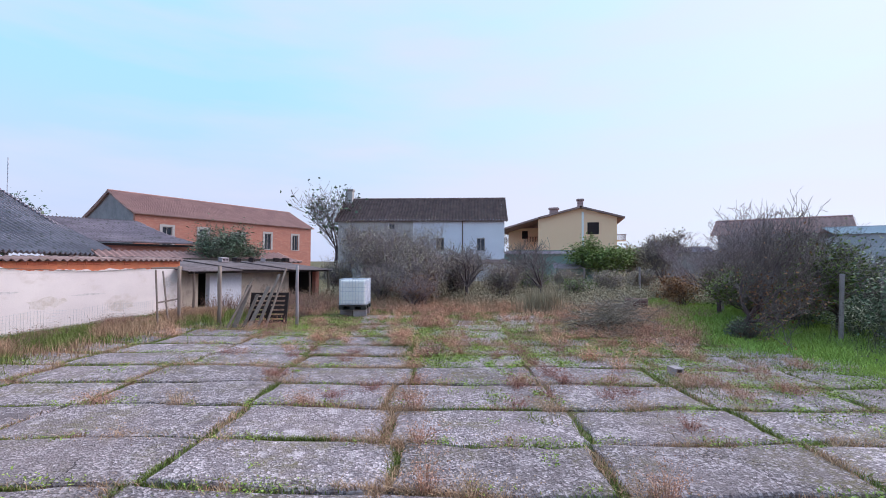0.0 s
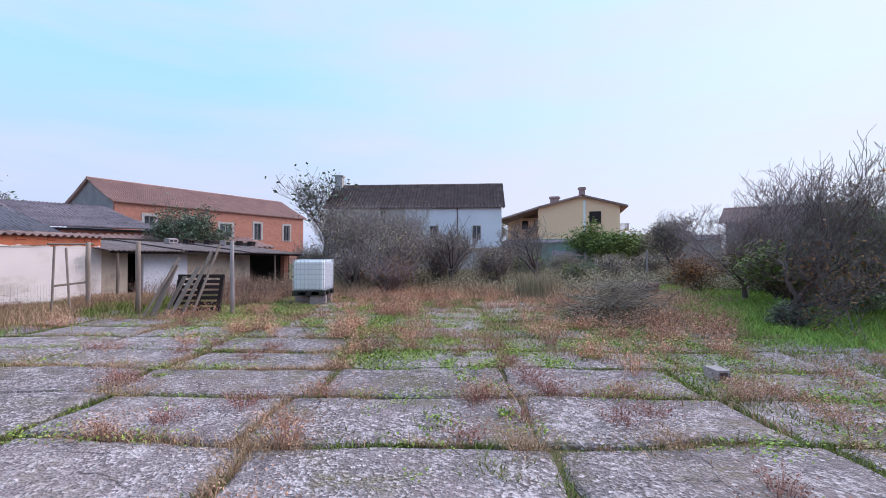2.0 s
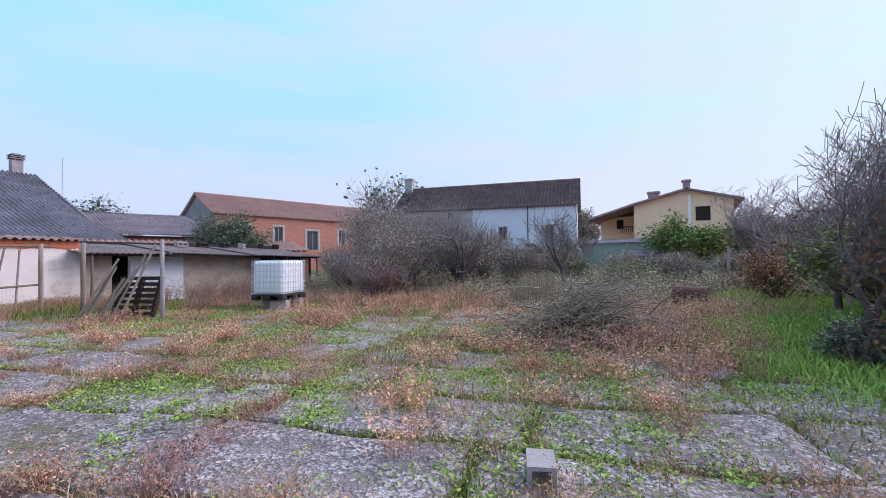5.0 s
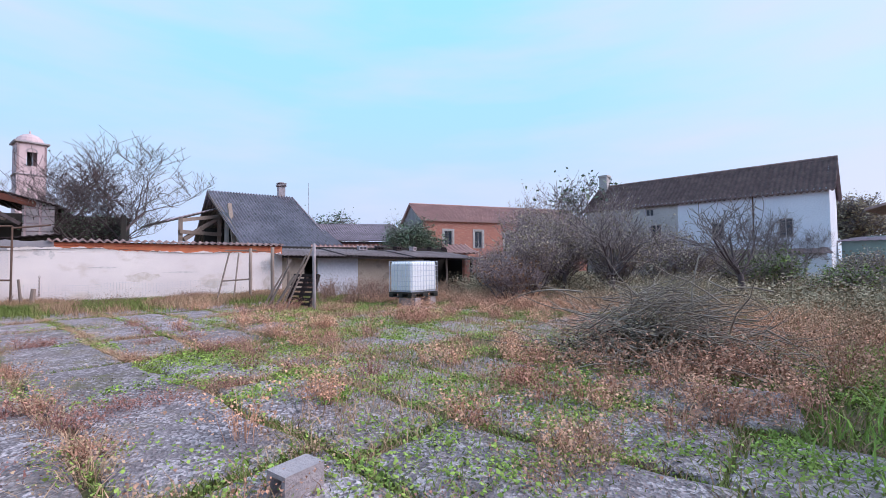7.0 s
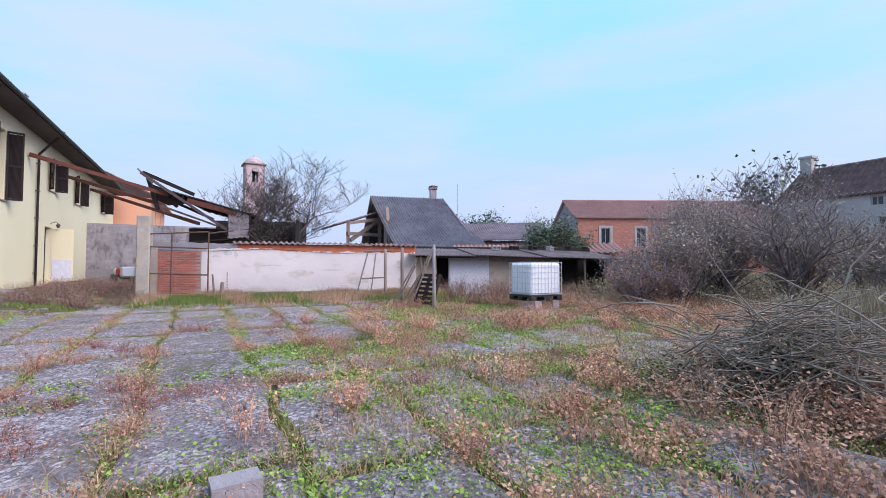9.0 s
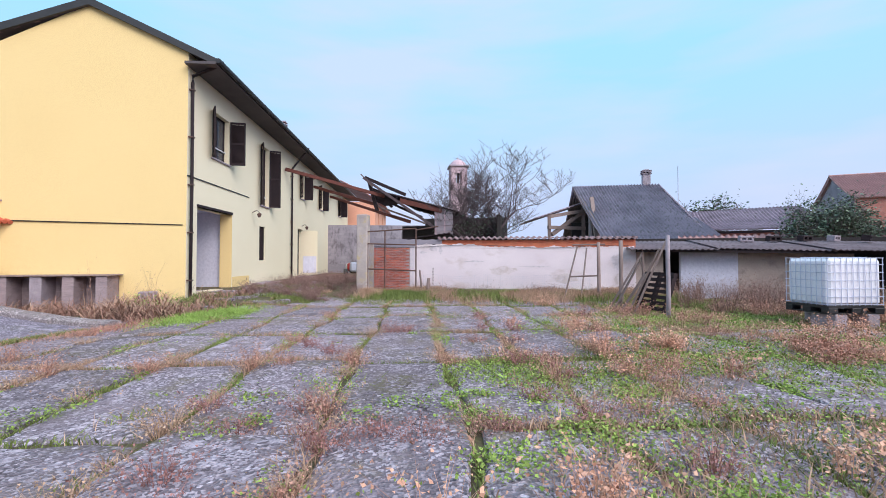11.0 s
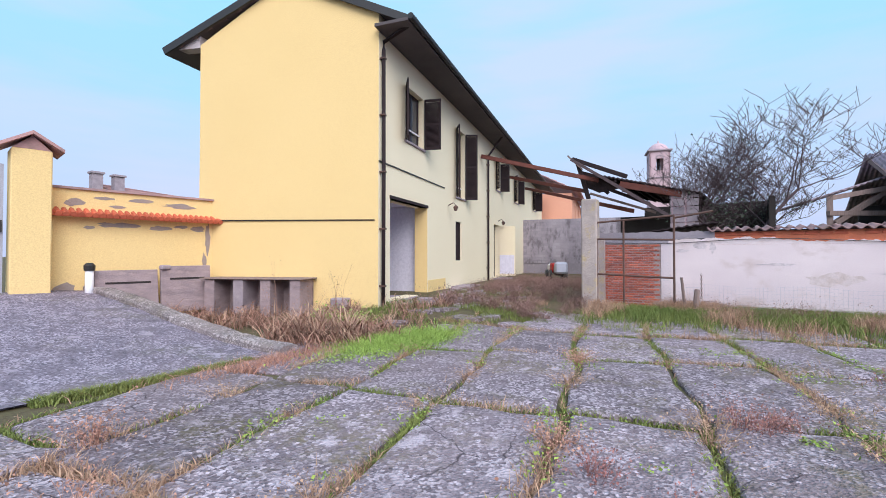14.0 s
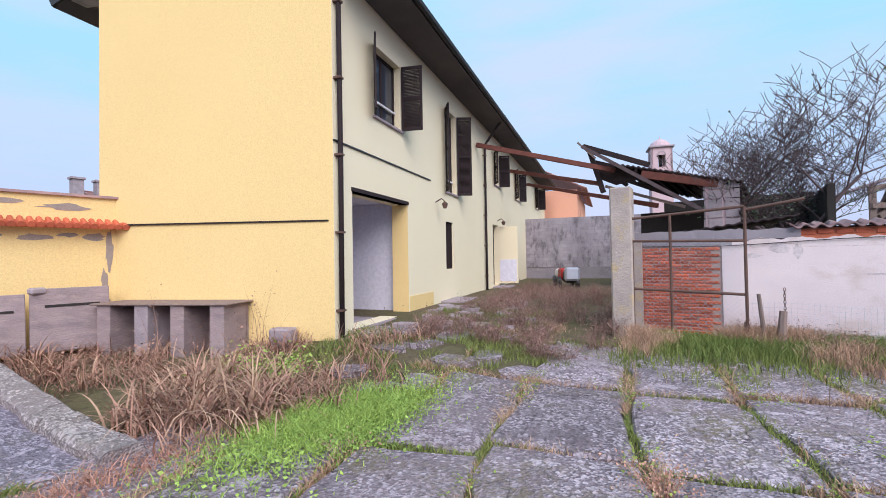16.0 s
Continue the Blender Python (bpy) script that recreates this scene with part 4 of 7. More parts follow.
shed("green_shed", pose(-7.6, 59.5, 0, 0, 0, -2), 13.5, 6, 3.1, 3.7, M_GREENSHED, M_ETERNIT, "long green clad shed with a flat grey roof")
shed("lean_to", pose(-15.5, 44.0, 0, 0, 0, 22), 5.2, 3, 1.3, 1.95, M_OLDWALL, M_TILE, "low lean-to shed with a brown tiled roof")
shed("white_outhouse", pose(-10.9, 45.3, 0, 0, 0, 20), 6.0, 3, 1.9, 2.4, M_WHITEWALL, M_TILE, "small whitewashed outhouse with a grey roof")
shed("garden_shed", pose(0.0, 40.5, 0, 0, 0, 5), 3.6, 3, 1.5, 2.0, M_GREENSHED, M_ETERNIT, "dark garden shed with a bent metal roof", [(0.4, 2.6)])
shed("far_garage", pose(10.0, 66, 0, 0, 0, -8), 9, 6, 3.4, 4.3, M_OLDWALL, M_ETERNIT, "low grey garage beyond the gardens")
house_block("far_house", pose(21.5, 72.0, 0, 0, 0, -22), 14.0, 10, 6.2, 8.2, M_OLDWALL, M_TILE_RED, "dim grey-brown two-storey house behind the trees", [(2, 3.8, 3.2, 5.2), (6, 3.8, 7.2, 5.2), (10, 3.8, 11.2, 5.2)], over=0.8, waves=30, rows=8, seed=41)
shed("industrial_shed", pose(27.5, 54.5, 0, 0, 0, -20), 22, 14, 5.0, 6.6, M_STEEL, M_STEEL, "pale blue-grey industrial shed", waves=40)
shed("pump_house", pose(-24.5, 58.0, 0, 0, 0, 4), 3, 3, 2, 2.4, M_OLDWALL, M_TILE, "small grey outbuilding with tiled roof")
# houses beyond the street wall
house_block("street_house", pose(-29, -76, 0, 0, 0, 200), 22, 10, 10.5, 13.0, M_VILLA, M_TILE_RED, "distant street house with a red tiled roof", over=0.6, waves=40, rows=8, seed=51)
for x, y in ((-24.8, -73.0), (-28.0, -73.8)):
    c = thing("roof_chimney", pose(x - 0.5, y - 5, 0), "pale rendered chimney rising from a distant roof", "chimney")
    bm = bmesh.new()
    box(bm, -0.7, -0.7, 8, 0.7, 0.7, 14.4)
    box(bm, -0.9, -0.9, 14.4, 0.9, 0.9, 14.7)
    part("chimney_shaft", bm, M_STONE, c)


# ---- bell tower ----
bt = thing("bell_tower", pose(-150.2, -17.5, 0, 0, 0, 18), "tall pinkish stone bell tower with a domed top", "tower")
bm = bmesh.new()
box(bm, -2.9, -2.9, 0, 2.9, 2.9, 25.5)
part("shaft", bm, M_PINKSTONE, bt)
for k in range(4):
    bm = bmesh.new()
    holed(bm, -2.9, 25.5, 2.9, 33.4, 0.5, [(-1.0, 27.6, 1.0, 31.2)], pose(0, 0, 0, 0, 0, 90 * k) @ pose(0, -2.9, 0))
    bl = part("belfry_wall", bm, M_PINKSTONE, bt)
    bm = bmesh.new()
    m = pose(0, 0, 0, 0, 0, 90 * k)
    for j in range(10):
        a = math.pi * j / 9
        box(bm, math.cos(a) * 1.05 - 0.15, -2.98, 31.1 + math.sin(a) * 0.9, math.cos(a) * 1.05 + 0.15, -2.85, 31.35 + math.sin(a) * 0.9, m)
    part("arch", bm, M_STONE, bl)
bm = bmesh.new()
box(bm, -2.3, -2.3, 25.6, 2.3, 2.3, 27.5)
box(bm, -0.4, -0.4, 27.5, 0.4, 0.4, 33)
part("bell_frame", bm, M_DARK, bt)
for z, s, h in ((25.2, 3.25, 0.35), (33.4, 3.5, 0.5)):
    bm = bmesh.new()
    box(bm, -s, -s, z, s, s, z + h, bevel=0.1)
    part("cornice", bm, M_STONE, bt)
bm = bmesh.new()
tube(bm, [(0, 0, 33.9), (0, 0, 34.4), (0, 0, 35.2), (0, 0, 35.9), (0, 0, 36.3), (0, 0, 36.5), (0, 0, 37.3)], [3.0, 2.9, 2.5, 1.7, 0.8, 0.25, 0.1], 16)
part("dome", bm, M_PINKSTONE, bt, "weathered domed cap")


# ---- barn behind the yard wall ----
barn = thing("barn", pose(-38.0, 12.6, 0), "old open-fronted barn with a steep grey corrugated roof", "barn")
v, f = wavy((0, -0.2, 8.0), (1.1, 7.0, -0.2), (12.0, 0.9, -5.4), 30, 0.075, rows=5, thick=0.05, sag=0.25, seed=61)
mesh_np("roof", v, f, M_ETERNIT, barn, label="grey lichened corrugated sheets")
v, f = wavy((0, -0.2, 8.0), (1.1, 7.0, -0.2), (-7.0, -0.5, -4.4), 30, 0.05, rows=3, thick=0.05, sag=0.1, seed=62)
mesh_np("rear_roof", v, f, M_ETERNIT, barn)
v, f = wavy((1.1, 6.8, 7.8), (10.6, 0.4, -5.1), (-3.0, 6.0, -5.2), 30, 0.05, rows=3, thick=0.05, sag=0.1, seed=63)
mesh_np("side_roof", v, f, M_ETERNIT, barn)
bm = bmesh.new()
poly(bm, [(3.4, 1.6, 2.6), (10.5, 2.2, 2.4), (3.4, 1.6, 6.2)], 0.15, (0, 1, 0))
part("gable_board", bm, M_OLDWALL, barn)
bm = bmesh.new()
box(bm, 2.2, 0.9, 0, 3.4, 1.1, 5.9)
part("gable_pier", bm, M_OLDWALL, barn)
for p in (((4.2, -2.4, 0), (4.2, -2.4, 5.1)), ((2.3, 0.5, 0), (2.3, 0.5, 5.8)), ((4.2, -2.4, 4.9), (2.5, 0.5, 5.5)), ((4.2, -2.2, 3.4), (2.4, 0.4, 5.4)), ((7.5, 1.0, 2.0), (5.5, 0.8, 6.2)), ((4.4, -2.5, 4.0), (2.4, 0.6, 4.0)), ((0, 0, 7.7), (9, 0.8, 3.6))):
    bm = bmesh.new()
    bar(bm, p[0], p[1], 0.28)
    part("timber", bm, M_WOOD, barn)
v, f = wavy((5.2, -3.4, 4.75), (-3.4, 4.4, 1.7), (-2.8, -1.5, -0.3), 14, 0.05, rows=2, thick=0.05, seed=64)
mesh_np("awning", v, f, M_ETERNIT, barn)
# back walls in near black, painting the shade inside the open barn
bm = bmesh.new()
box(bm, -4, 4.5, 0, 6, 4.7, 5.2)
box(bm, -4, 0.0, 0, -3.8, 4.5, 5.0)
part("back_wall", bm, M_DARK, barn)
bm = bmesh.new()
box(bm, 0.4, 5.6, 7.3, 1.0, 6.2, 8.7)
ch = part("chimney", bm, M_STONE, barn)
bm = bmesh.new()
for k in range(3):
    box(bm, 0.3, 5.5, 8.75 + k * 0.13, 1.1, 6.3, 8.8 + k * 0.13)
box(bm, 0.5, 5.7, 8.7, 0.9, 6.1, 9.15)
part("cowl", bm, M_STONE, ch)
bm = bmesh.new()
tube(bm, [(1.6, 8.2, 5), (1.6, 8.2, 9.2)], 0.03, 5)
part("aerial", bm, M_STEEL, barn)

lr = thing("outbuilding", pose(-30.1, 20.9, 0, 0, 0, 60), "low rubble and brick outbuilding with a sagging grey roof", "building")
v, f = wavy((-0.4, -0.5, 3.45), (7.6, 0, -0.05), (-2.6, 7.6, 2.0), 34, 0.04, rows=6, thick=0.1, sag=0.3, seed=65)
mesh_np("roof", v, f, M_ETERNIT, lr)
bm = bmesh.new()
box(bm, 0, 0, 0, 6.8, 0.4, 3.25)
box(bm, 0, 0.4, 0, 0.4, 6.5, 3.3)
part("wall", bm, M_BRICKS, lr)
bm = bmesh.new()
bar(bm, (0, -0.25, 3.2), (7.0, -0.25, 3.15), 0.18, 0.15)
part("beam", bm, M_DARKWOOD, lr)
low = thing("low_roof", pose(-20.5, 16.5, 0, 0, 0, 60), "low crumbling tiled outhouse roof on brick walls", "building")
bm = bmesh.new()
box(bm, 0, 0, 0, 9, 0.3, 2.0)
part("wall", bm, M_BRICKS, low)
v, f = wavy((-0.4, -0.3, 2.05), (10, 0, 0), (-0.5, 2.6, 0.6), 34, 0.05, rows=5, thick=0.08, sag=0.1, seed=66)
mesh_np("roof", v, f, M_TILE_RED, low)


# ---- ruined canopy ----
rc = thing("ruined_canopy", pose(-20.0, 3.8, 0), "half-collapsed barn canopy of charred timbers and tiles on a block pier", "canopy")
bm = bmesh.new()
box(bm, -0.4, -0.35, 0, 0.6, 0.4, 4.12)
pr = part("pier", bm, M_PINKSTONE, rc, "pale block pier")
pr.matrix_local = pose(0, 0.32, 0)
for k in range(12):
    bm = bmesh.new()
    rng = random.Random(k)
    z = 0.3 + k * 0.32
    for x in (-0.37, 0.12):
        box(bm, x, -0.39 - rng.uniform(0, 0.03), z, x + 0.46, -0.34, z + 0.28)
        box(bm, 0.59, -0.3 + (x + 0.4), z, 0.64 + rng.uniform(0, 0.02), 0.1 + (x + 0.4), z + 0.28)
    part("block", bm, M_STONE, pr)
v, f = wavy((0.75, 1.0, 4.0), (-0.1, -4.0, 1.12), (-5.5, 0.3, -0.3), 22, 0.028, rows=3, thick=0.07, sag=-0.08, ragged=0.3, seed=71)
mesh_np("broken_roof", v, f, M_DARKWOOD, rc)
for k in range(9):
    bm = bmesh.new()
    y0 = -2.6 + k * 0.4
    bar(bm, (0.65, y0, 4.88 - (y0 + 2.6) * 0.28), (-4.8, y0 + 0.3, 4.6 - (y0 + 2.6) * 0.28), 0.08, 0.12)
    part("joist", bm, M_DARKWOOD, rc)
for (a, b), w, mat in ((((0.6, -2.0, 4.58), (0.55, 0.35, 3.98)), 0.26, M_BEAM), (((0.4, -4.15, 5.98), (0.3, -1.8, 4.95)), 0.18, M_DARKWOOD), (((0.75, -4.1, 5.9), (0.8, -0.1, 3.12)), 0.13, M_BARK), (((0.3, -3.95, 5.8), (0.3, -3.45, 4.1)), 0.17, M_DARKWOOD), (((0.1, -3.7, 5.3), (0.2, -2.6, 4.3)), 0.14, M_DARKWOOD), (((0.2, -3.5, 4.9), (0.1, -0.9, 3.7)), 0.14, M_DARKWOOD), (((0.2, -3.4, 4.35), (0.0, -0.7, 3.35)), 0.10, M_WOOD), (((-2.5, 1.0, 4.1), (-2.5, -3.4, 5.2)), 0.16, M_DARKWOOD), (((-5.0, 1.0, 4.0), (-5.0, -3.2, 5.1)), 0.16, M_DARKWOOD), (((0.5, -4.35, 6.15), (0.4, -3.7, 5.45)), 0.07, M_WOOD)):
    bm = bmesh.new()
    bar(bm, a, b, w)
    part("rafter", bm, mat, rc)
bm = bmesh.new()
poly(bm, [(0.2, -3.85, 5.45), (0.2, -2.6, 4.98), (0.2, -1.9, 4.5), (0.2, -3.0, 4.35), (0.2, -3.5, 4.6)], 0.04, (1, 0, 0))
part("hanging_sheet", bm, M_DARKWOOD, rc)
# near-black walls added to fill the gap under the canopy with painted shade
bm = bmesh.new()
box(bm, -6.5, -2.3, 0, -6.2, 3.4, 4.2)
box(bm, -6.2, 3.2, 0, -0.4, 3.4, 3.8)
part("dark_wall", bm, M_DARK, rc)
bm = bmesh.new()
box(bm, -1.3, -2.4, 0, -1.1, 0.2, 3.3)
part("dark_wall", bm, M_DARK, rc)
for p in (((2.2, 0, 6.1), (-19.6, 0.82, 4.88)), ((8.55, 0, 6.2), (-19.8, 0.24, 4.46)), ((14.0, 0, 6.3), (-19.9, 2.2, 3.46))):
    a = HOUSE @ Vector((p[0][0] + 7.5, -0.05, p[0][2]))
    bm = bmesh.new()
    bar(bm, tuple(a), p[1], 0.13, 0.17)
    bb = part("beam", bm, M_BEAM, None, "")
    tagged(bb, "long red-brown roof beam spanning from the house to the ruined canopy", "beam", "beams over the alley")
lo = thing("collapsed_lean_to", pose(-12.4, 3.6, 0), "low slipped sheet roof behind the gate", "canopy")
v, f = wavy((-0.1, -0.1, 2.10), (-0.3, 2.3, 0.30), (-4.0, -0.5, 0.1), 12, 0.015, rows=2, thick=0.04, seed=72)
mesh_np("sheet", v, f, M_DARKWOOD, lo)


# ---- gate of pipes at the wall's end ----
pg = thing("stone_gatepost", pose(-11.13, 2.97, 0, 0, 0, 5), "rough grey concrete gatepost, yellowed at its foot", "post")
bm = bmesh.new()
box(bm, -0.19, -0.2, 0.0, 0.19, 0.2, 2.98, bevel=0.03)
part("post", bm, M_POST, pg)
bm = bmesh.new()
box(bm, -0.3, 0.201, 0.0, -0.1, 0.32, 1.93)
part("jamb", bm, M_POST, pg)
wg = thing("wire_gate", pose(-11.0, 2.75, 0, 0, 0, 92), "rusty pipe gate covered with chain-link wire", "gate")
for p in (((0.42, 0, 0.1), (0.42, 0, 1.95)), ((1.07, 0, -0.05), (1.07, 0, 2.38)), ((2.2, 0, -0.05), (2.2, 0, 2.46)), ((0.42, 0, 1.93), (2.2, 0, 1.88)), ((0.42, 0, 1.03), (2.2, 0, 0.97)), ((0.3, 0.0, 2.35), (2.2, 0.02, 2.46)), ((2.2, 0, 2.40), (3.0, 0.0, 2.52))):
    bm = bmesh.new()
    tube(bm, p, 0.025, 8)
    part("pipe", bm, M_RUST, wg)
vs, fs = [], []
def wire(a, b, r=0.0022):
    a, b = np.array(a, float), np.array(b, float)
    d = (b - a) / np.linalg.norm(b - a)
    s = np.cross(d, (0, 1, 0))
    s /= np.linalg.norm(s)
    n0 = len(vs)
    for p in (a, b):
        vs.extend([p + r * s, p - r * 0.5 * s + (0, r, 0), p - r * 0.5 * s - (0, r, 0)])
    for k in range(3):
        fs.append((n0 + k, n0 + (k + 1) % 3, n0 + 3 + (k + 1) % 3, n0 + 3 + k))
for s in (-1, 1):
    for k in range(-24, 36):
        x0 = 0.12 + k * 0.085
        x1 = x0 + 1.85
        a, b = max(x0, 0.12), min(x1, 2.13)
        if a >= b:
            continue
        za, zb = 0.08 + (a - x0), 0.08 + (b - x0)
        if s < 0:
            za, zb = 1.93 - (a - x0), 1.93 - (b - x0)
        wire((a, 0.01 * s, za), (b, 0.01 * s, zb))
mesh_np("chain_link", vs, fs, M_STEEL, wg, "stuff")
# wire netting along the wall
nt = thing("wire_netting", pose(-11.25, 4.95, 0, 0, 0, 95.6), "low sagging square-mesh wire netting", "fence")
vs, fs = [], []
for k in range(11):
    for j in range(24):
        x = j * 0.25
        z = 0.05 + k * 0.075 + 0.03 * math.sin(j * 0.8)
        wire((x, 0, z), (x + 0.25, 0, 0.05 + k * 0.075 + 0.03 * math.sin((j + 1) * 0.8)), 0.0018)
for j in range(80):
    x = j * 0.075
    wire((x, 0.001, 0.05), (x + 0.001, 0.001, 0.82 + 0.03 * math.sin(x * 3.2)), 0.0018)
mesh_np("netting", vs, fs, M_STEEL, nt, "stuff")
for x, y, h, w, t in ((-11.05, 5.2, 0.95, 0.07, 7), (-11.0, 5.38, 0.68, 0.13, -3), (-11.2, 4.93, 0.45, 0.04, 4)):
    s = thing("stake", pose(x, y, 0.05, t, 2, 20), "old dark weathered wooden stake", "post", "stakes by the wall")
    bm = bmesh.new()
    tube(bm, [(0, 0, -0.1), (0.01, 0, h * 0.5), (0, 0.01, h)], [w / 2, w / 2, w / 2 * 0.85], 7)
    part("stake_body", bm, M_WOOD, s)
hc = thing("hanging_chain", pose(-11.5, 5.47, 0, 0, 0, 5), "short rusty chain hanging on the wall", "chain")
for k in range(11):
    bm = bmesh.new()
    e = 0.016
    z = 1.04 - k * 0.052
    ring = [(math.sin(a * 0.785) * e * (1 if k % 2 else 0.2), math.sin(a * 0.785) * e * (0.2 if k % 2 else 1), z + math.cos(a * 0.785) * 0.034) for a in range(9)]
    tube(bm, [(0.03 + p[0], p[1], p[2]) for p in ring], 0.006, 5)
    part("link", bm, M_RUST, hc)
cb = thing("wall_cable", WALL, "slack cable running along the wall", "cable")
bm = bmesh.new()
tube(bm, [(0.3 + k * 0.4, -0.03, 1.86 - 0.05 * math.sin(k * 0.5) - 0.002 * k) for k in range(24)], 0.008, 5)
part("cable", bm, M_BLACK, cb)


# ---- posts, frame, boards ----
def post(x, y, h, r, label, lean=(0, 0), mat=M_WOOD):
    p = thing("fence_post", pose(x, y, 0, lean[0], lean[1]), label, "post", "posts by the shed")
    bm = bmesh.new()
    tube(bm, [(0, 0, -0.2), (0.01, 0.005, h * 0.3), (-0.008, 0, h * 0.7), (0, 0, h)], [r * 1.1, r, r, r * 0.92], 8)
    part("pole", bm, mat, p, smooth=True)
    return p
post(-10.94, 11.03, 1.92, 0.055, "weathered timber post by the yard wall")
post(-9.8, 11.5, 1.93, 0.06, "weathered timber post beside leaning boards")
post(-7.31, 12.1, 1.95, 0.05, "pale weathered post with a split top", mat=M_STONE)
fr = thing("pole_frame", pose(-11.25, 10.35, 0, 0, 0, 0), "rough ladder-like frame of two thin poles leaning on the wall", "frame")
for a, b in (((0.75, -0.45, 0.0), (0.05, 0.05, 1.8)), ((0.55, 0.1, 0.0), (0.0, 0.35, 1.75)), ((0.42, -0.2, 0.82), (0.25, 0.75, 0.86)), ((0.05, -0.1, 1.85), (0.2, 0.9, 1.86))):
    bm = bmesh.new()
    tube(bm, [a, b], 0.026, 6)
    part("pole", bm, M_WOOD, fr)
lb = thing("leaning_boards", pose(-8.75, 11.75, 0, 0, 0, 20), "heap of grey boards and poles leaning together", "timber")
rng = random.Random(9)
for a, b, w, h in (((-0.55, -0.55, 0), (0.0, 0.1, 1.5), 0.05, 0.05), ((-0.35, -0.5, 0), (-0.1, 0.1, 1.3), 0.2, 0.03), ((0.1, -0.55, 0), (0.5, 0.1, 1.25), 0.16, 0.03), ((0.35, -0.5, 0), (0.85, 0.05, 1.65), 0.13, 0.04), ((0.6, -0.5, 0), (1.05, 0.1, 1.85), 0.05, 0.05), ((-0.1, -0.45, 0), (0.15, 0.1, 1.0), 0.12, 0.03)):
    bm = bmesh.new()
    bar(bm, a, b, w, h)
    part("board", bm, M_WOOD, lb)
pl = thing("pallet", pose(-8.5, 11.9, 0.02, 72, 0, 20), "dark wooden pallet propped upright", "pallet")
for k in range(7):
    bm = bmesh.new()
    box(bm, -0.4, 0.05 + k * 0.15, 0.09, 0.8, 0.14 + k * 0.15, 0.112)
    part("slat", bm, M_DARKWOOD, pl)
for x in (-0.4, 0.15, 0.7):
    bm = bmesh.new()
    box(bm, x, 0.02, 0.0, x + 0.1, 1.05, 0.088)
    part("stringer", bm, M_DARKWOOD, pl)


# ---- open shed beyond the wall ----
sh = thing("open_shed", pose(-12.5, 12.45, 0, 0, 0, 89.5), "ramshackle lean-to shed with a grey corrugated roof and patched walls", "shed")
# M_DARK panels are set-back sheets whose near-black colour paints the openings' shade
for x, w, mat, lab, z in ((0.0, 0.9, M_TAN, "bare grey wall", 1.75), (0.9, 0.55, M_DARK, "near-black sheet standing in for the doorway's shade", 1.75), (1.45, 1.75, M_WHITEWALL, "whitewashed panel", 1.7), (3.2, 3.3, M_TAN, "tan plaster wall", 1.62), (6.5, 1.6, M_DARK, "near-black sheet standing in for the bay's shade", 1.6), (8.9, 0.35, M_BRICKS, "brick pier", 1.6)):
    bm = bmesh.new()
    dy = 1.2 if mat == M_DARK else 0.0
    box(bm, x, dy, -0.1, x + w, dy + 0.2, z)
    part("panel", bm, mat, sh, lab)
# rear walls coloured near black, as the shed's inner shade
bm = bmesh.new()
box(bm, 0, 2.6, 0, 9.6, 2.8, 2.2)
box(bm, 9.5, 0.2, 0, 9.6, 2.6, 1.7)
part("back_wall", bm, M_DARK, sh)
v, f = wavy((-0.3, -0.75, 1.72), (2.7, 0, -0.02), (0, 3.6, 0.42), 16, 0.02, rows=1, thick=0.02, seed=75)
mesh_np("roof_sheet", v, f, M_SHEDROOF, sh)
v, f = wavy((2.3, -0.7, 1.75), (3.4, 0, -0.1), (0.1, 3.6, 0.42), 20, 0.022, rows=1, thick=0.02, seed=76)
mesh_np("roof_sheet", v, f, M_SHEDROOF, sh)
v, f = wavy((5.5, -0.85, 1.68), (3.8, 0, -0.08), (0.1, 3.8, 0.45), 24, 0.022, rows=1, thick=0.02, seed=77)
mesh_np("roof_sheet", v, f, M_SHEDROOF, sh)
for k, x in enumerate((0.1, 1.0, 3.1, 5.6, 7.4, 9.2)):
    bm = bmesh.new()
    tube(bm, [(x, -0.6, -0.1), (x + 0.03, -0.6, 0.9), (x, -0.6, 1.68 - 0.01 * k)], 0.045, 7)
    if k in (0, 4, 5):
        part("pole", bm, M_WOOD, sh)
    else:
        bm.free()
bm = bmesh.new()
bar(bm, (-0.1, -0.6, 1.67), (9.3, -0.6, 1.56), 0.07, 0.09)
part("eave_beam", bm, M_DARKWOOD, sh)
for k in range(6):
    x = 4.2 + k * 0.95
    s = thing("roof_stone", sh.matrix_world @ pose(x, 1.9 + 0.1 * (k % 2), 2.04, 6, 0, k * 13), "dark hollow block weighing down the shed roof", "block", "weights on the shed roof")
    bm = bmesh.new()
    box(bm, -0.22, -0.12, 0, 0.22, 0.12, 0.06, bevel=0.01)
    box(bm, -0.22, -0.12, 0.14, 0.22, 0.12, 0.2, bevel=0.01)
    for xx in (-0.22, -0.03, 0.16):
        box(bm, xx, -0.12, 0.06, xx + 0.06, 0.12, 0.14)
    part("block", bm, M_DARKWOOD if k % 3 else M_STONE, s)


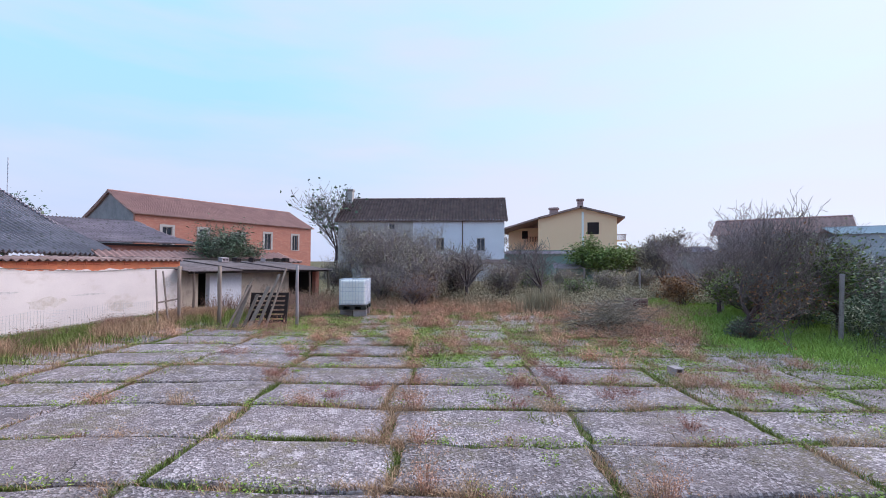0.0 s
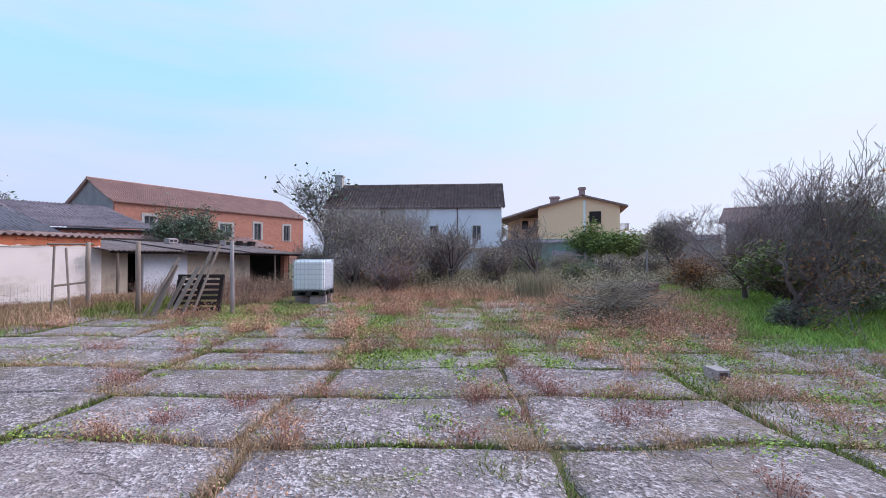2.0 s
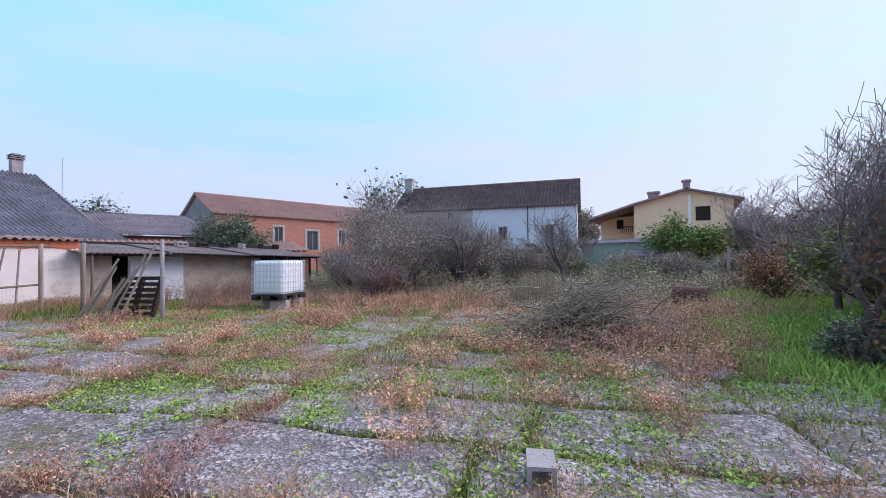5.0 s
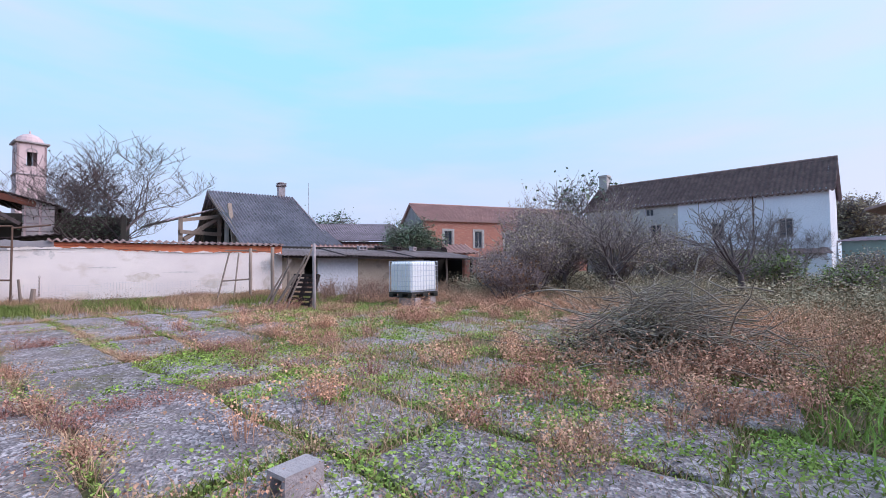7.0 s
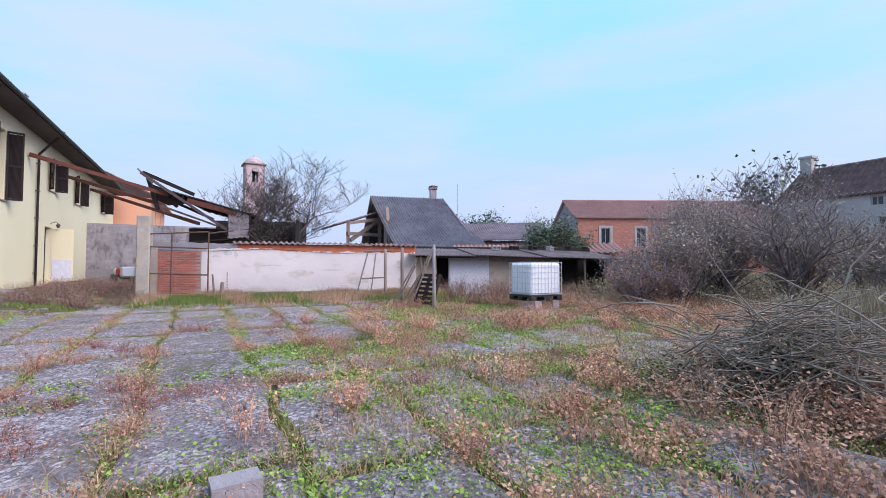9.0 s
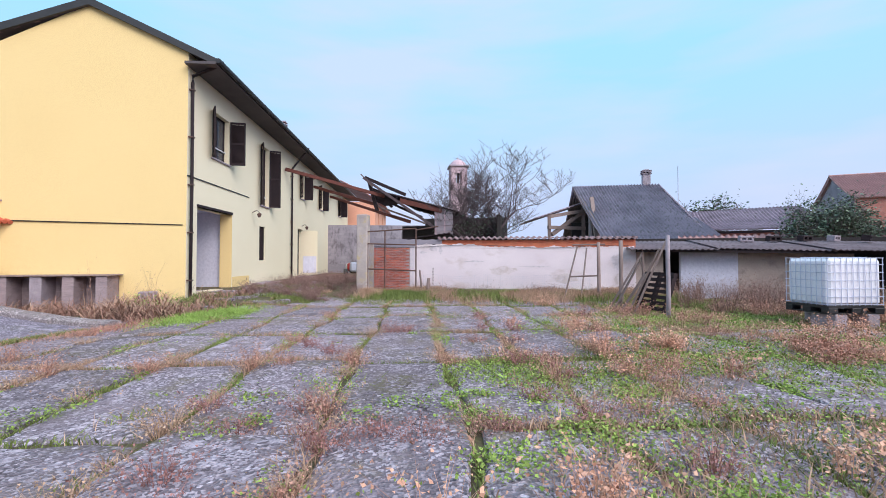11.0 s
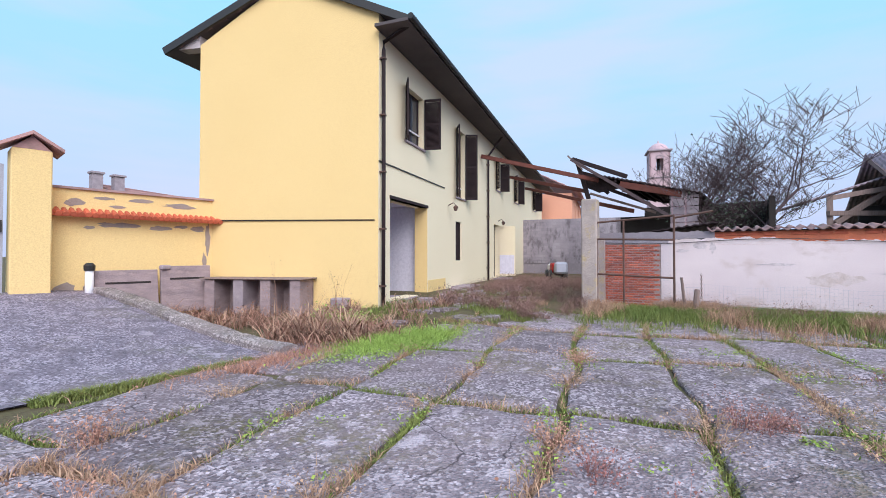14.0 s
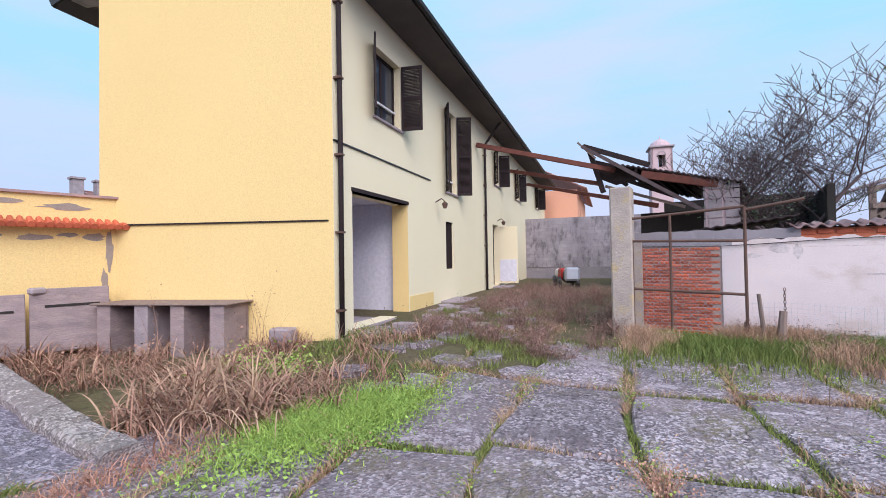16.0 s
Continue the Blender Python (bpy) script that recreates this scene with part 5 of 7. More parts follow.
# ---- caged tank ----
ibc = thing("ibc_tank", pose(-6.8, 15.15, 0, 0, 0, 16.2), "white plastic water tank in a wire cage on a black pallet", "water tank")
X, Y = 0.48, 0.58
bm = bmesh.new()
box(bm, -X, -Y, 0.46, X, Y, 1.4, bevel=0.06)
part("tank", bm, M_WHITE, ibc, "translucent white plastic bottle")
bm = bmesh.new()
tube(bm, [(0, 0, 1.39), (0, 0, 1.43)], 0.12, 14)
part("lid", bm, M_BLACK, ibc)
bm = bmesh.new()
for z in (0.48, 0.64, 0.80, 0.96, 1.12, 1.28, 1.41):
    tube(bm, [(-X - 0.02, -Y - 0.02, z), (X + 0.02, -Y - 0.02, z), (X + 0.02, Y + 0.02, z), (-X - 0.02, Y + 0.02, z), (-X - 0.02, -Y - 0.02, z)], 0.007, 5)
for k in range(9):
    x = -X + k * 2 * X / 8
    for y in (-Y - 0.02, Y + 0.02):
        tube(bm, [(x, y, 0.46), (x, y, 1.42)], 0.008, 5)
for k in range(1, 9):
    y = -Y + k * 2 * Y / 9
    for x in (-X - 0.02, X + 0.02):
        tube(bm, [(x, y, 0.46), (x, y, 1.42)], 0.008, 5)
for y in (-0.25, 0.25):
    tube(bm, [(-X, y, 1.42), (X, y, 1.42)], 0.011, 5)
part("cage", bm, M_CAGE, ibc, "grey tubular cage")
pal = bpy.data.objects.new("pallet_base", None)
scene.collection.objects.link(pal)
pal.parent = ibc
bm = bmesh.new()
box(bm, -X - 0.02, -Y - 0.02, 0.41, X + 0.02, Y + 0.02, 0.45)
box(bm, -X - 0.02, -Y - 0.02, 0.29, X + 0.02, Y + 0.02, 0.31)
part("deck", bm, M_BLACK, pal)
for x in (-X + 0.06, 0, X - 0.06):
    for y in (-Y + 0.08, 0, Y - 0.08):
        bm = bmesh.new()
        box(bm, x - 0.09, y - 0.1, 0.31, x + 0.09, y + 0.1, 0.41, bevel=0.01)
        part("foot", bm, M_BLACK, pal)
for x, y in ((0.25, -0.35), (0.25, 0.35), (-0.3, 0.0)):
    s = thing("support_block", ibc.matrix_world @ pose(x, y, 0, 0, 0, x * 30), "grey concrete block under the water tank", "block", "blocks under the tank")
    bm = bmesh.new()
    box(bm, -0.25, -0.15, -0.04, 0.25, 0.15, 0.29, bevel=0.015)
    part("block", bm, M_STONE, s)


# ---- small things in the yard ----
hb = thing("hollow_block", pose(3.02, 8.72, 0.0, 0, 0, 20), "hollow grey concrete block lying on the slabs", "block")
bm = bmesh.new()
A = 0.085
for a in ((-A, -0.13, 0, A, 0.13, 0.03), (-A, -0.13, 0.14, A, 0.13, 0.165), (-A, -0.13, 0.03, -A + 0.03, 0.13, 0.14), (A - 0.03, -0.13, 0.03, A, 0.13, 0.14), (-A + 0.03, -0.01, 0.03, A - 0.03, 0.02, 0.14)):
    box(bm, *a)
part("block", bm, M_STONE, hb)
dr = thing("oil_drum", pose(3.8, 19.8, 0.3, 90, 0, 78), "maroon steel drum lying on its side in the grass", "drum")
bm = bmesh.new()
prof = [(0.0, 0.27), (0.02, 0.3), (0.28, 0.29), (0.3, 0.31), (0.32, 0.29), (0.58, 0.29), (0.6, 0.31), (0.62, 0.29), (0.86, 0.3), (0.88, 0.27)]
tube(bm, [(0, 0, z - 0.44) for z, r in prof], [r for z, r in prof], 20)
part("shell", bm, M_MAROON, dr)
mw = thing("garden_tractor", pose(-20.9, -1.6, 0.35, 0, 0, 30), "small red and white garden machine in the alley", "machine")
for a, mat, nm in (((-0.5, -0.3, 0.3, 0.3, 0.3, 0.8), M_RED, "hood"), ((-1.3, -0.3, 0.35, -0.6, 0.3, 0.75), M_WHITE, "side_panel"), ((0.35, -0.25, 0.2, 0.9, 0.25, 0.7), M_BLACK, "seat"), ((0.9, -0.3, 0.3, 1.25, 0.3, 0.85), M_STEEL, "canister")):
    bm = bmesh.new()
    box(bm, *a, bevel=0.08)
    part(nm, bm, mat, mw)
for x in (-0.9, 0.3):
    for y in (-0.38, 0.38):
        bm = bmesh.new()
        tube(bm, [(x, y - 0.06, 0.2), (x, y + 0.06, 0.2)], 0.24, 14)
        part("wheel", bm, M_BLACK, mw)

# stone troughs against the gable
tr = thing("stone_trough", HOUSE @ pose(-0.02, 0, 0, 0, 0, 100.6), "old rendered brick trough with a thin slab on top", "trough")
for x, mat in ((1.75, M_RUINSTONE), (2.55, M_RUINSTONE), (3.3, M_STONE), (4.1, M_RUINSTONE)):
    bm = bmesh.new()
    box(bm, x, 0.05, -0.1, x + 0.28, 0.75, 0.9, bevel=0.01)
    part("pier", bm, mat, tr)
bm = bmesh.new()
box(bm, 1.75, 0.02, -0.1, 4.38, 0.1, 0.85)
part("backing", bm, M_RUINSTONE, tr)
bm = bmesh.new()
box(bm, 1.65, 0.0, 0.9, 4.5, 0.8, 0.935, bevel=0.01)
part("slab", bm, M_WOOD, tr)
sb = thing("boundary_stone", HOUSE @ pose(-0.35, 0.9, 0, 0, 0, 100), "small square pale stone block at the house corner", "stone")
bm = bmesh.new()
box(bm, -0.22, -0.15, 0, 0.22, 0.15, 0.42, bevel=0.03)
part("stone", bm, M_STONE, sb)
for x, w, h, t in ((0.15, 1.15, 1.15, 6), (1.35, 1.25, 1.07, 9)):
    s = thing("leaning_slab", SW @ pose(x, 0.5, 0.1, t, 0, 0), "large grey stained stone slab leaning on the street wall", "slab", "slabs along the street wall")
    bm = bmesh.new()
    box(bm, 0, -0.05, 0, w, 0.05, h, bevel=0.01)
    part("slab", bm, M_RUINSTONE, s)
    bm = bmesh.new()
    box(bm, 0.15, 0.052, h * 0.7, w - 0.2, 0.06, h * 0.74)
    part("groove", bm, M_DARK, s)
ab = thing("loose_stone", SW @ pose(1.2, 0.42, 1.17, 0, 0, 20), "dark broken stone on top of the slabs", "stone")
bm = bmesh.new()
box(bm, -0.12, -0.08, -0.02, 0.12, 0.08, 0.1, bevel=0.03)
part("stone", bm, M_STONE, ab)
rng = random.Random(77)
STONES = [(-6.61, 0.17, 0.32, 0.34), (-7.64, -0.01, 0.44, 0.27), (-6.65, 1.41, 0.39, 0.29), (-8.84, 0.52, 0.42, 0.33), (-6.21, 1.08, 0.32, 0.24), (-8.86, -0.64, 0.45, 0.29), (-8.02, 1.66, 0.44, 0.24), (-7.54, 1.35, 0.38, 0.33), (-8.05, 0.40, 0.34, 0.35), (-8.52, -1.15, 0.46, 0.24), (-9.35, 1.26, 0.30, 0.30), (-6.75, 2.13, 0.47, 0.29), (-7.75, 2.35, 0.34, 0.29), (-10.00, 0.38, 0.31, 0.27), (-10.86, 0.93, 0.38, 0.30), (-9.24, 2.12, 0.34, 0.27)]
for k in range(26):
    f = rng.random()
    p = HOUSE @ Vector((0.8 + 4.5 * rng.random(), -0.5 - 2.6 * rng.random(), 0))
    z = float(gh(p.x, p.y))
    s = thing("rubble_stone", pose(p.x, p.y, z, rng.uniform(-6, 6), rng.uniform(-6, 6), rng.uniform(0, 180)), "flat broken paving stone near the garage door", "stone", "rubble by the garage")
    bm = bmesh.new()
    w, d = rng.uniform(0.12, 0.35), rng.uniform(0.1, 0.28)
    n = 7
    pts = [(w * math.cos(6.283 * j / n) * rng.uniform(0.75, 1.1), d * math.sin(6.283 * j / n) * rng.uniform(0.75, 1.1), -0.05) for j in range(n)]
    poly(bm, pts, rng.uniform(0.07, 0.13), (0, 0, 1))
    part("stone", bm, M_STONE, s)
for k, (x, y, w, d) in enumerate(STONES):
    s = thing("paving_stone", pose(x, y, float(gh(x, y)) - 0.02, rng.uniform(-2, 2), rng.uniform(-2, 2), rng.uniform(0, 180)), "worn flat grey paving stone sunk in weeds by the garage", "stone", "paving stones by the garage")
    bm = bmesh.new()
    n = 9
    pts = [(w * math.cos(6.283 * j / n) * rng.uniform(0.8, 1.12), d * math.sin(6.283 * j / n) * rng.uniform(0.8, 1.12), -0.05) for j in range(n)]
    poly(bm, pts, 0.10, (0, 0, 1))
    part("stone", bm, M_SLAB, s)
for k in range(2):
    st = thing("door_step", HOUSE @ pose(12.9 - 6.5 * k, -0.3, 0.2, 0, 0, 0), "worn stone doorstep by the facade", "step")
    bm = bmesh.new()
    box(bm, -0.8, -0.4, -0.1, 0.8, 0.3, 0.16, bevel=0.02)
    part("step", bm, M_STONE, st)
# garden fence posts
for k, (x, y) in enumerate(((2.0, 30.0), (5.2, 29.0), (8.2, 27.0), (10.3, 21.5), (8.0, 13.8), (11.0, 17.5), (-1.5, 31), (7.2, 20.5))):
    p = thing("garden_post", pose(x, y, 0, (-1) ** k * 2, k % 3, k * 20), "thin grey concrete fence post among bushes", "post", "garden fence posts")
    bm = bmesh.new()
    box(bm, -0.045, -0.045, -0.1, 0.045, 0.045, 1.7 + 0.1 * (k % 3), bevel=0.008)
    part("post", bm, M_STONE, p)


# ---- plants ----
def blades(name, P, H, W, lean, material, parent=None, kind="stuff", label="", curl=0.5):
    """Bent grass blades: P feet, H heights, W widths, lean: tip offset in x and y."""
    rng = np.random.default_rng(len(P))
    n = len(P)
    a = rng.uniform(0, 2 * np.pi, n)
    s = np.stack([np.cos(a), np.sin(a), np.zeros(n)], -1) * (W / 2)[:, None]
    up = np.array([0, 0, 1.0])
    le = np.concatenate([lean, np.zeros((n, 1))], 1)
    mid = P + up * (H * 0.6)[:, None] + le * curl * 0.6
    tip = P + up * H[:, None] + le
    V = np.stack([P - s, P + s, mid - s * 0.75, mid + s * 0.75, tip], 1).reshape(-1, 3)
    b = np.arange(n)[:, None] * 5
    F = np.concatenate([b + (0, 1, 3), b + (0, 3, 2), b + (2, 3, 4)])
    return mesh_np(name, V, F, material, parent, kind, label)


def leaves(name, P, S, material, parent=None, kind="stuff", label="", flat=0.4, seed=0):
    """Small leaves: two triangles each, folded."""
    rng = np.random.default_rng(seed + len(P))
    n = len(P)
    d = rng.normal(0, 1, (n, 3)) * (1, 1, flat)
    d /= np.linalg.norm(d, axis=1)[:, None]
    e = np.cross(d, rng.normal(0, 1, (n, 3)) * (0.3, 0.3, 1))
    e /= np.linalg.norm(e, axis=1)[:, None]
    S = S[:, None]
    V = np.stack([P, P + d * S * 0.5 + e * S * 0.32, P + d * S, P + d * S * 0.5 - e * S * 0.32 - (0, 0, 0.01)], 1).reshape(-1, 3)
    b = np.arange(n)[:, None] * 4
    return mesh_np(name, V, np.concatenate([b + (0, 1, 2), b + (0, 2, 3)]), material, parent, kind, label)


def grow(rng, base, height, spread, trunk_r, trunk_h, levels=5, kids=4, up=0.25, wob=0.25, stems=1, min_r=0.004, rise=(-0.2, 0.6)):
    """Segments (a, b, r0, r1, level) of a branching tree."""
    out = []
    def limb(p, d, length, r, level):
        n = 5 if level < 2 else 4
        q, dd = np.array(p, float), np.array(d, float)
        for i in range(n):
            dd = dd + rng.normal(0, wob, 3) * (0.35 if level == 0 else 1) * 0.5 + np.array((0, 0, up * 0.25))
            dd /= np.linalg.norm(dd)
            nq = q + dd * length / n
            r1 = max(r * (1 - 0.45 * (i + 1) / n), min_r)
            out.append((q, nq, max(r * (1 - 0.45 * i / n), min_r), r1, level))
            q = nq
            if level < levels and (level > 0 or i == n - 1 or i == n - 2):
                m = (kids if level < 2 else kids - 1) if i == n - 1 else (2 if level == 0 else int(rng.random() < 0.85))
                for _ in range(m):
                    a = rng.uniform(0, 2 * np.pi)
                    side = np.array([np.cos(a), np.sin(a), rng.uniform(*rise)])
                    nd = dd * 0.55 + side * spread
                    nd /= np.linalg.norm(nd)
                    limb(q, nd, length * rng.uniform(0.5, 0.8) if level else (height - trunk_h) * rng.uniform(0.42, 0.6), r1 * rng.uniform(0.5, 0.75), level + 1)
    for s in range(stems):
        d = np.array([rng.normal(0, 0.12 if stems == 1 else 0.4), rng.normal(0, 0.12 if stems == 1 else 0.4), 1.0])
        b = np.array(base, float) + (np.array((rng.normal(0, 0.12), rng.normal(0, 0.12), 0)) if stems > 1 else 0)
        limb(b, d / np.linalg.norm(d), trunk_h, trunk_r, 0)
    return out


def tubes(segs, sides):
    a, b = np.array([s[0] for s in segs]), np.array([s[1] for s in segs])
    r0, r1 = np.array([s[2] for s in segs]), np.array([s[3] for s in segs])
    d = b - a
    d /= np.linalg.norm(d, axis=1)[:, None] + 1e-9
    s = np.cross(d, np.where(np.abs(d[:, 2:3]) > 0.8, (1.0, 0, 0), (0, 0, 1.0)))
    s /= np.linalg.norm(s, axis=1)[:, None] + 1e-9
    t = np.cross(d, s)
    V = []
    for p, r in ((a, r0), (b, r1)):
        for k in range(sides):
            c = 2 * np.pi * k / sides
            V.append(p + r[:, None] * (np.cos(c) * s + np.sin(c) * t))
    V = np.stack(V, 1).reshape(-1, 3)
    o = np.arange(len(segs))[:, None] * 2 * sides
    F = np.concatenate([o + (k, (k + 1) % sides, sides + (k + 1) % sides, sides + k) for k in range(sides)])
    return V, F


GROWN = {}


def stems_of(kw):
    return kw.get("stems", 1), kw.get("rise", 0)


def tree(x, y, height, spread, trunk_r, trunk_h, seed, label, leafmat=None, n_leaf=0, leaf=0.06, low=0.0, name="tree", levels=5, kids=4, bare=M_BRANCH, group="", low_leaf=None, lean=0.0, **kw):
    """A tree of that height, its crown out to about spread metres from the trunk."""
    rng = np.random.default_rng(seed)
    z = float(gh(x, y))
    t = thing(name, pose(x, y, z - 0.05), label, "tree" if name != "shrub" else "shrub", group)
    if name == "shrub":
        key = (seed % 4, stems_of(kw), levels, kids)
        if key not in GROWN:
            GROWN[key] = grow(np.random.default_rng(900 + seed % 4), (0, 0, 0), 2.5, 0.95, 0.04, 0.35, levels, kids, **kw)
        ca, sa = math.cos(seed * 1.7), math.sin(seed * 1.7)
        turn = np.array(((ca, -sa, 0), (sa, ca, 0), (0, 0, 1)))
        segs = [(turn @ a, turn @ b, r0, r1, l) for a, b, r0, r1, l in GROWN[key]]
    else:
        segs = grow(rng, (0, 0, 0), height, 0.95, trunk_r, trunk_h, levels, kids, **kw)
    top = max(s[1][2] for s in segs)
    k = height / top
    ends = np.array([q[1][:2] for q in segs])
    j = spread / np.percentile(np.hypot(ends[:, 0], ends[:, 1]), 96)
    segs = [q for q in segs if np.hypot(*q[1][:2]) * j < spread * 1.25]
    segs = [(a * (j, j, k), b * (j, j, k), r0, r1, l) for a, b, r0, r1, l in segs]
    if lean:
        sh = lambda q: q + np.array((max(q[2] - 0.6, 0) * lean, 0, 0))
        segs = [(sh(a), sh(b), r0, r1, l) for a, b, r0, r1, l in segs]
    big = [s for s in segs if s[4] <= 1]
    small = [s for s in segs if s[4] > 1]
    mesh_np("trunk", *tubes(big, 7), M_BARK, t)
    mesh_np("branch", *tubes(small, 3), bare, t, "stuff")
    if n_leaf:
        ends = np.array([s[1] for s in small])
        ends = ends[ends[:, 2] > low]
        pick = ends[rng.integers(0, len(ends), n_leaf)]
        if low_leaf:
            pick = pick[rng.random(len(pick)) < np.clip((low_leaf - pick[:, 2]) / 0.6, 0.06, 1)]
        P = pick + rng.normal(0, leaf * 1.2, (len(pick), 3))
        leaves("crown", P, rng.uniform(0.6, 1.3, len(P)) * leaf, leafmat, t, "stuff", seed=seed)
    return t


tree(7.3, 16.8, 4.3, 2.1, 0.11, 0.9, 6, "leafless fruit tree behind another", M_LEAFRED, 2200, 0.07, bare=M_TWIG, kids=3, levels=5, low_leaf=2.0, min_r=0.005, rise=(-0.2, 0.6), wob=0.32)
tree(6.7, 19.2, 4.0, 2.1, 0.1, 0.9, 4, "leafless fruit tree over a maroon bush", M_LEAFRED, 2500, 0.07, bare=M_TWIG, kids=3, levels=5, min_r=0.005, low_leaf=1.6, rise=(0.1, 0.8))
tree(5.6, 13.2, 4.0, 1.4, 0.12, 0.75, 3, "bare spreading fruit tree with russet leaves low down", M_LEAFRED, 2600, 0.07, kids=3, levels=5, low_leaf=2.0, min_r=0.0045, rise=(-0.35, 0.45), wob=0.35, lean=0.15, bare=M_BRANCH)
tree(5.55, 13.1, 0.75, 0.4, 0.02, 0.2, 205, "dark leafy suckers round a tree foot", M_LEAFDARK, 1500, 0.05, name="shrub", stems=6, kids=3, levels=3)
tree(6.6, 15.6, 2.7, 1.5, 0.07, 0.6, 5, "bushy fruit tree with dull green and russet leaves", M_LEAF, 4500, 0.08, kids=3, levels=5, low_leaf=2.2, min_r=0.004)
tree(8.8, 15.5, 3.9, 1.7, 0.12, 0.9, 7, "leafy garden tree with dark green foliage", M_LEAF, 5000, 0.09, kids=3, levels=5, low_leaf=3.2, min_r=0.004)
tree(9.6, 13.0, 2.6, 1.3, 0.08, 0.5, 8, "dense dark evergreen shrub by the fence", M_LEAFDARK, 11000, 0.1, name="shrub", stems=4, kids=3, levels=4)
tree(7.6, 19.0, 2.7, 1.4, 0.09, 0.6, 9, "dark purple-leaved shrub in long grass", M_THICKET, 8000, 0.1, name="shrub", stems=3, kids=3, levels=4)
tree(9.5, 22.0, 3.0, 1.7, 0.09, 0.6, 10, "dense dark shrub behind the fruit trees", M_LEAFDARK, 9000, 0.12, name="shrub", stems=3, kids=3, levels=4)
tree(6.2, 27.0, 3.9, 1.2, 0.1, 1.2, 12, "thin leafless garden tree", M_THICKET, 900, 0.08, kids=3, levels=5)
tree(6.0, 22.0, 1.9, 1.2, 0.07, 0.3, 13, "low maroon bramble bush", M_LEAFRED, 4500, 0.08, name="shrub", stems=4, kids=3, levels=3)
tree(-3.78, 21.1, 3.4, 1.7, 0.14, 1.0, 21, "dark gnarled leafless fruit tree", rise=(-0.3, 0.6), kids=4, levels=3, min_r=0.01, bare=M_BRANCH)
tree(-0.1, 22.2, 3.4, 1.7, 0.13, 0.9, 22, "dark leafless fruit tree with a leaning trunk", rise=(-0.3, 0.6), kids=4, levels=3, min_r=0.01, bare=M_BRANCH)
tree(-6.2, 21.6, 3.1, 1.4, 0.1, 1.0, 23, "leafless fruit tree in the thicket", M_THICKET, 1200, 0.08, kids=4, levels=4, bare=M_BRANCH)
tree(-1.7, 30.0, 3.6, 1.5, 0.1, 1.0, 24, "thin leafless tree far in the garden", kids=3, levels=5, bare=M_BRANCH)
tree(-21.5, 6.2, 7.6, 4.4, 0.24, 2.0, 31, "large leafless tree behind the wall with an ivied trunk", M_LEAFDARK, 9000, 0.10, rise=(0.0, 0.9), kids=3, levels=5, low_leaf=4.0, min_r=0.009, bare=M_BARK)
tree(-28.0, 50.8, 12.2, 5.0, 0.3, 4.0, 33, "tall tree with a few large dark leaves at the top", M_LEAFDARK, 420, 0.5, low=6.5, rise=(0.1, 0.9), kids=3, levels=4, min_r=0.02)
tree(-13.3, 27.0, 4.9, 1.6, 0.12, 1.8, 34, "slender tree with sparse dark leaves", M_THICKET, 500, 0.14, low=2.4, kids=3, levels=4, min_r=0.008)
tree(-19.2, 22.4, 4.6, 1.9, 0.14, 0.8, 35, "dense dark evergreen tree behind the shed", M_LEAFDARK, 26000, 0.13, kids=4, levels=4, stems=4)
tree(4.2, 41.0, 4.4, 3.0, 0.2, 1.0, 37, "round leafy tree turning yellow-green", M_LEAF, 16000, 0.2, kids=4, levels=4)
tree(7.2, 43.5, 3.8, 2.6, 0.2, 1.0, 38, "round leafy tree in the garden", M_THICKET, 12000, 0.2, kids=4, levels=4)
tree(-51.3, 29.0, 8.8, 4.0, 0.3, 3.0, 44, "distant tree with dark autumn leaves behind the outbuilding", M_LEAFDARK, 1500, 0.4, low=3, kids=3, levels=4, min_r=0.02)
tree(-20, 120, 15, 7, 0.4, 4.0, 39, "tall distant tree against the sky", M_THICKET, 9000, 0.5, kids=4, levels=5, min_r=0.03)
tree(12.5, 62, 6.5, 2.6, 0.2, 2.0, 40, "small distant roadside tree", M_THICKET, 3000, 0.3, kids=3, levels=5, min_r=0.02)
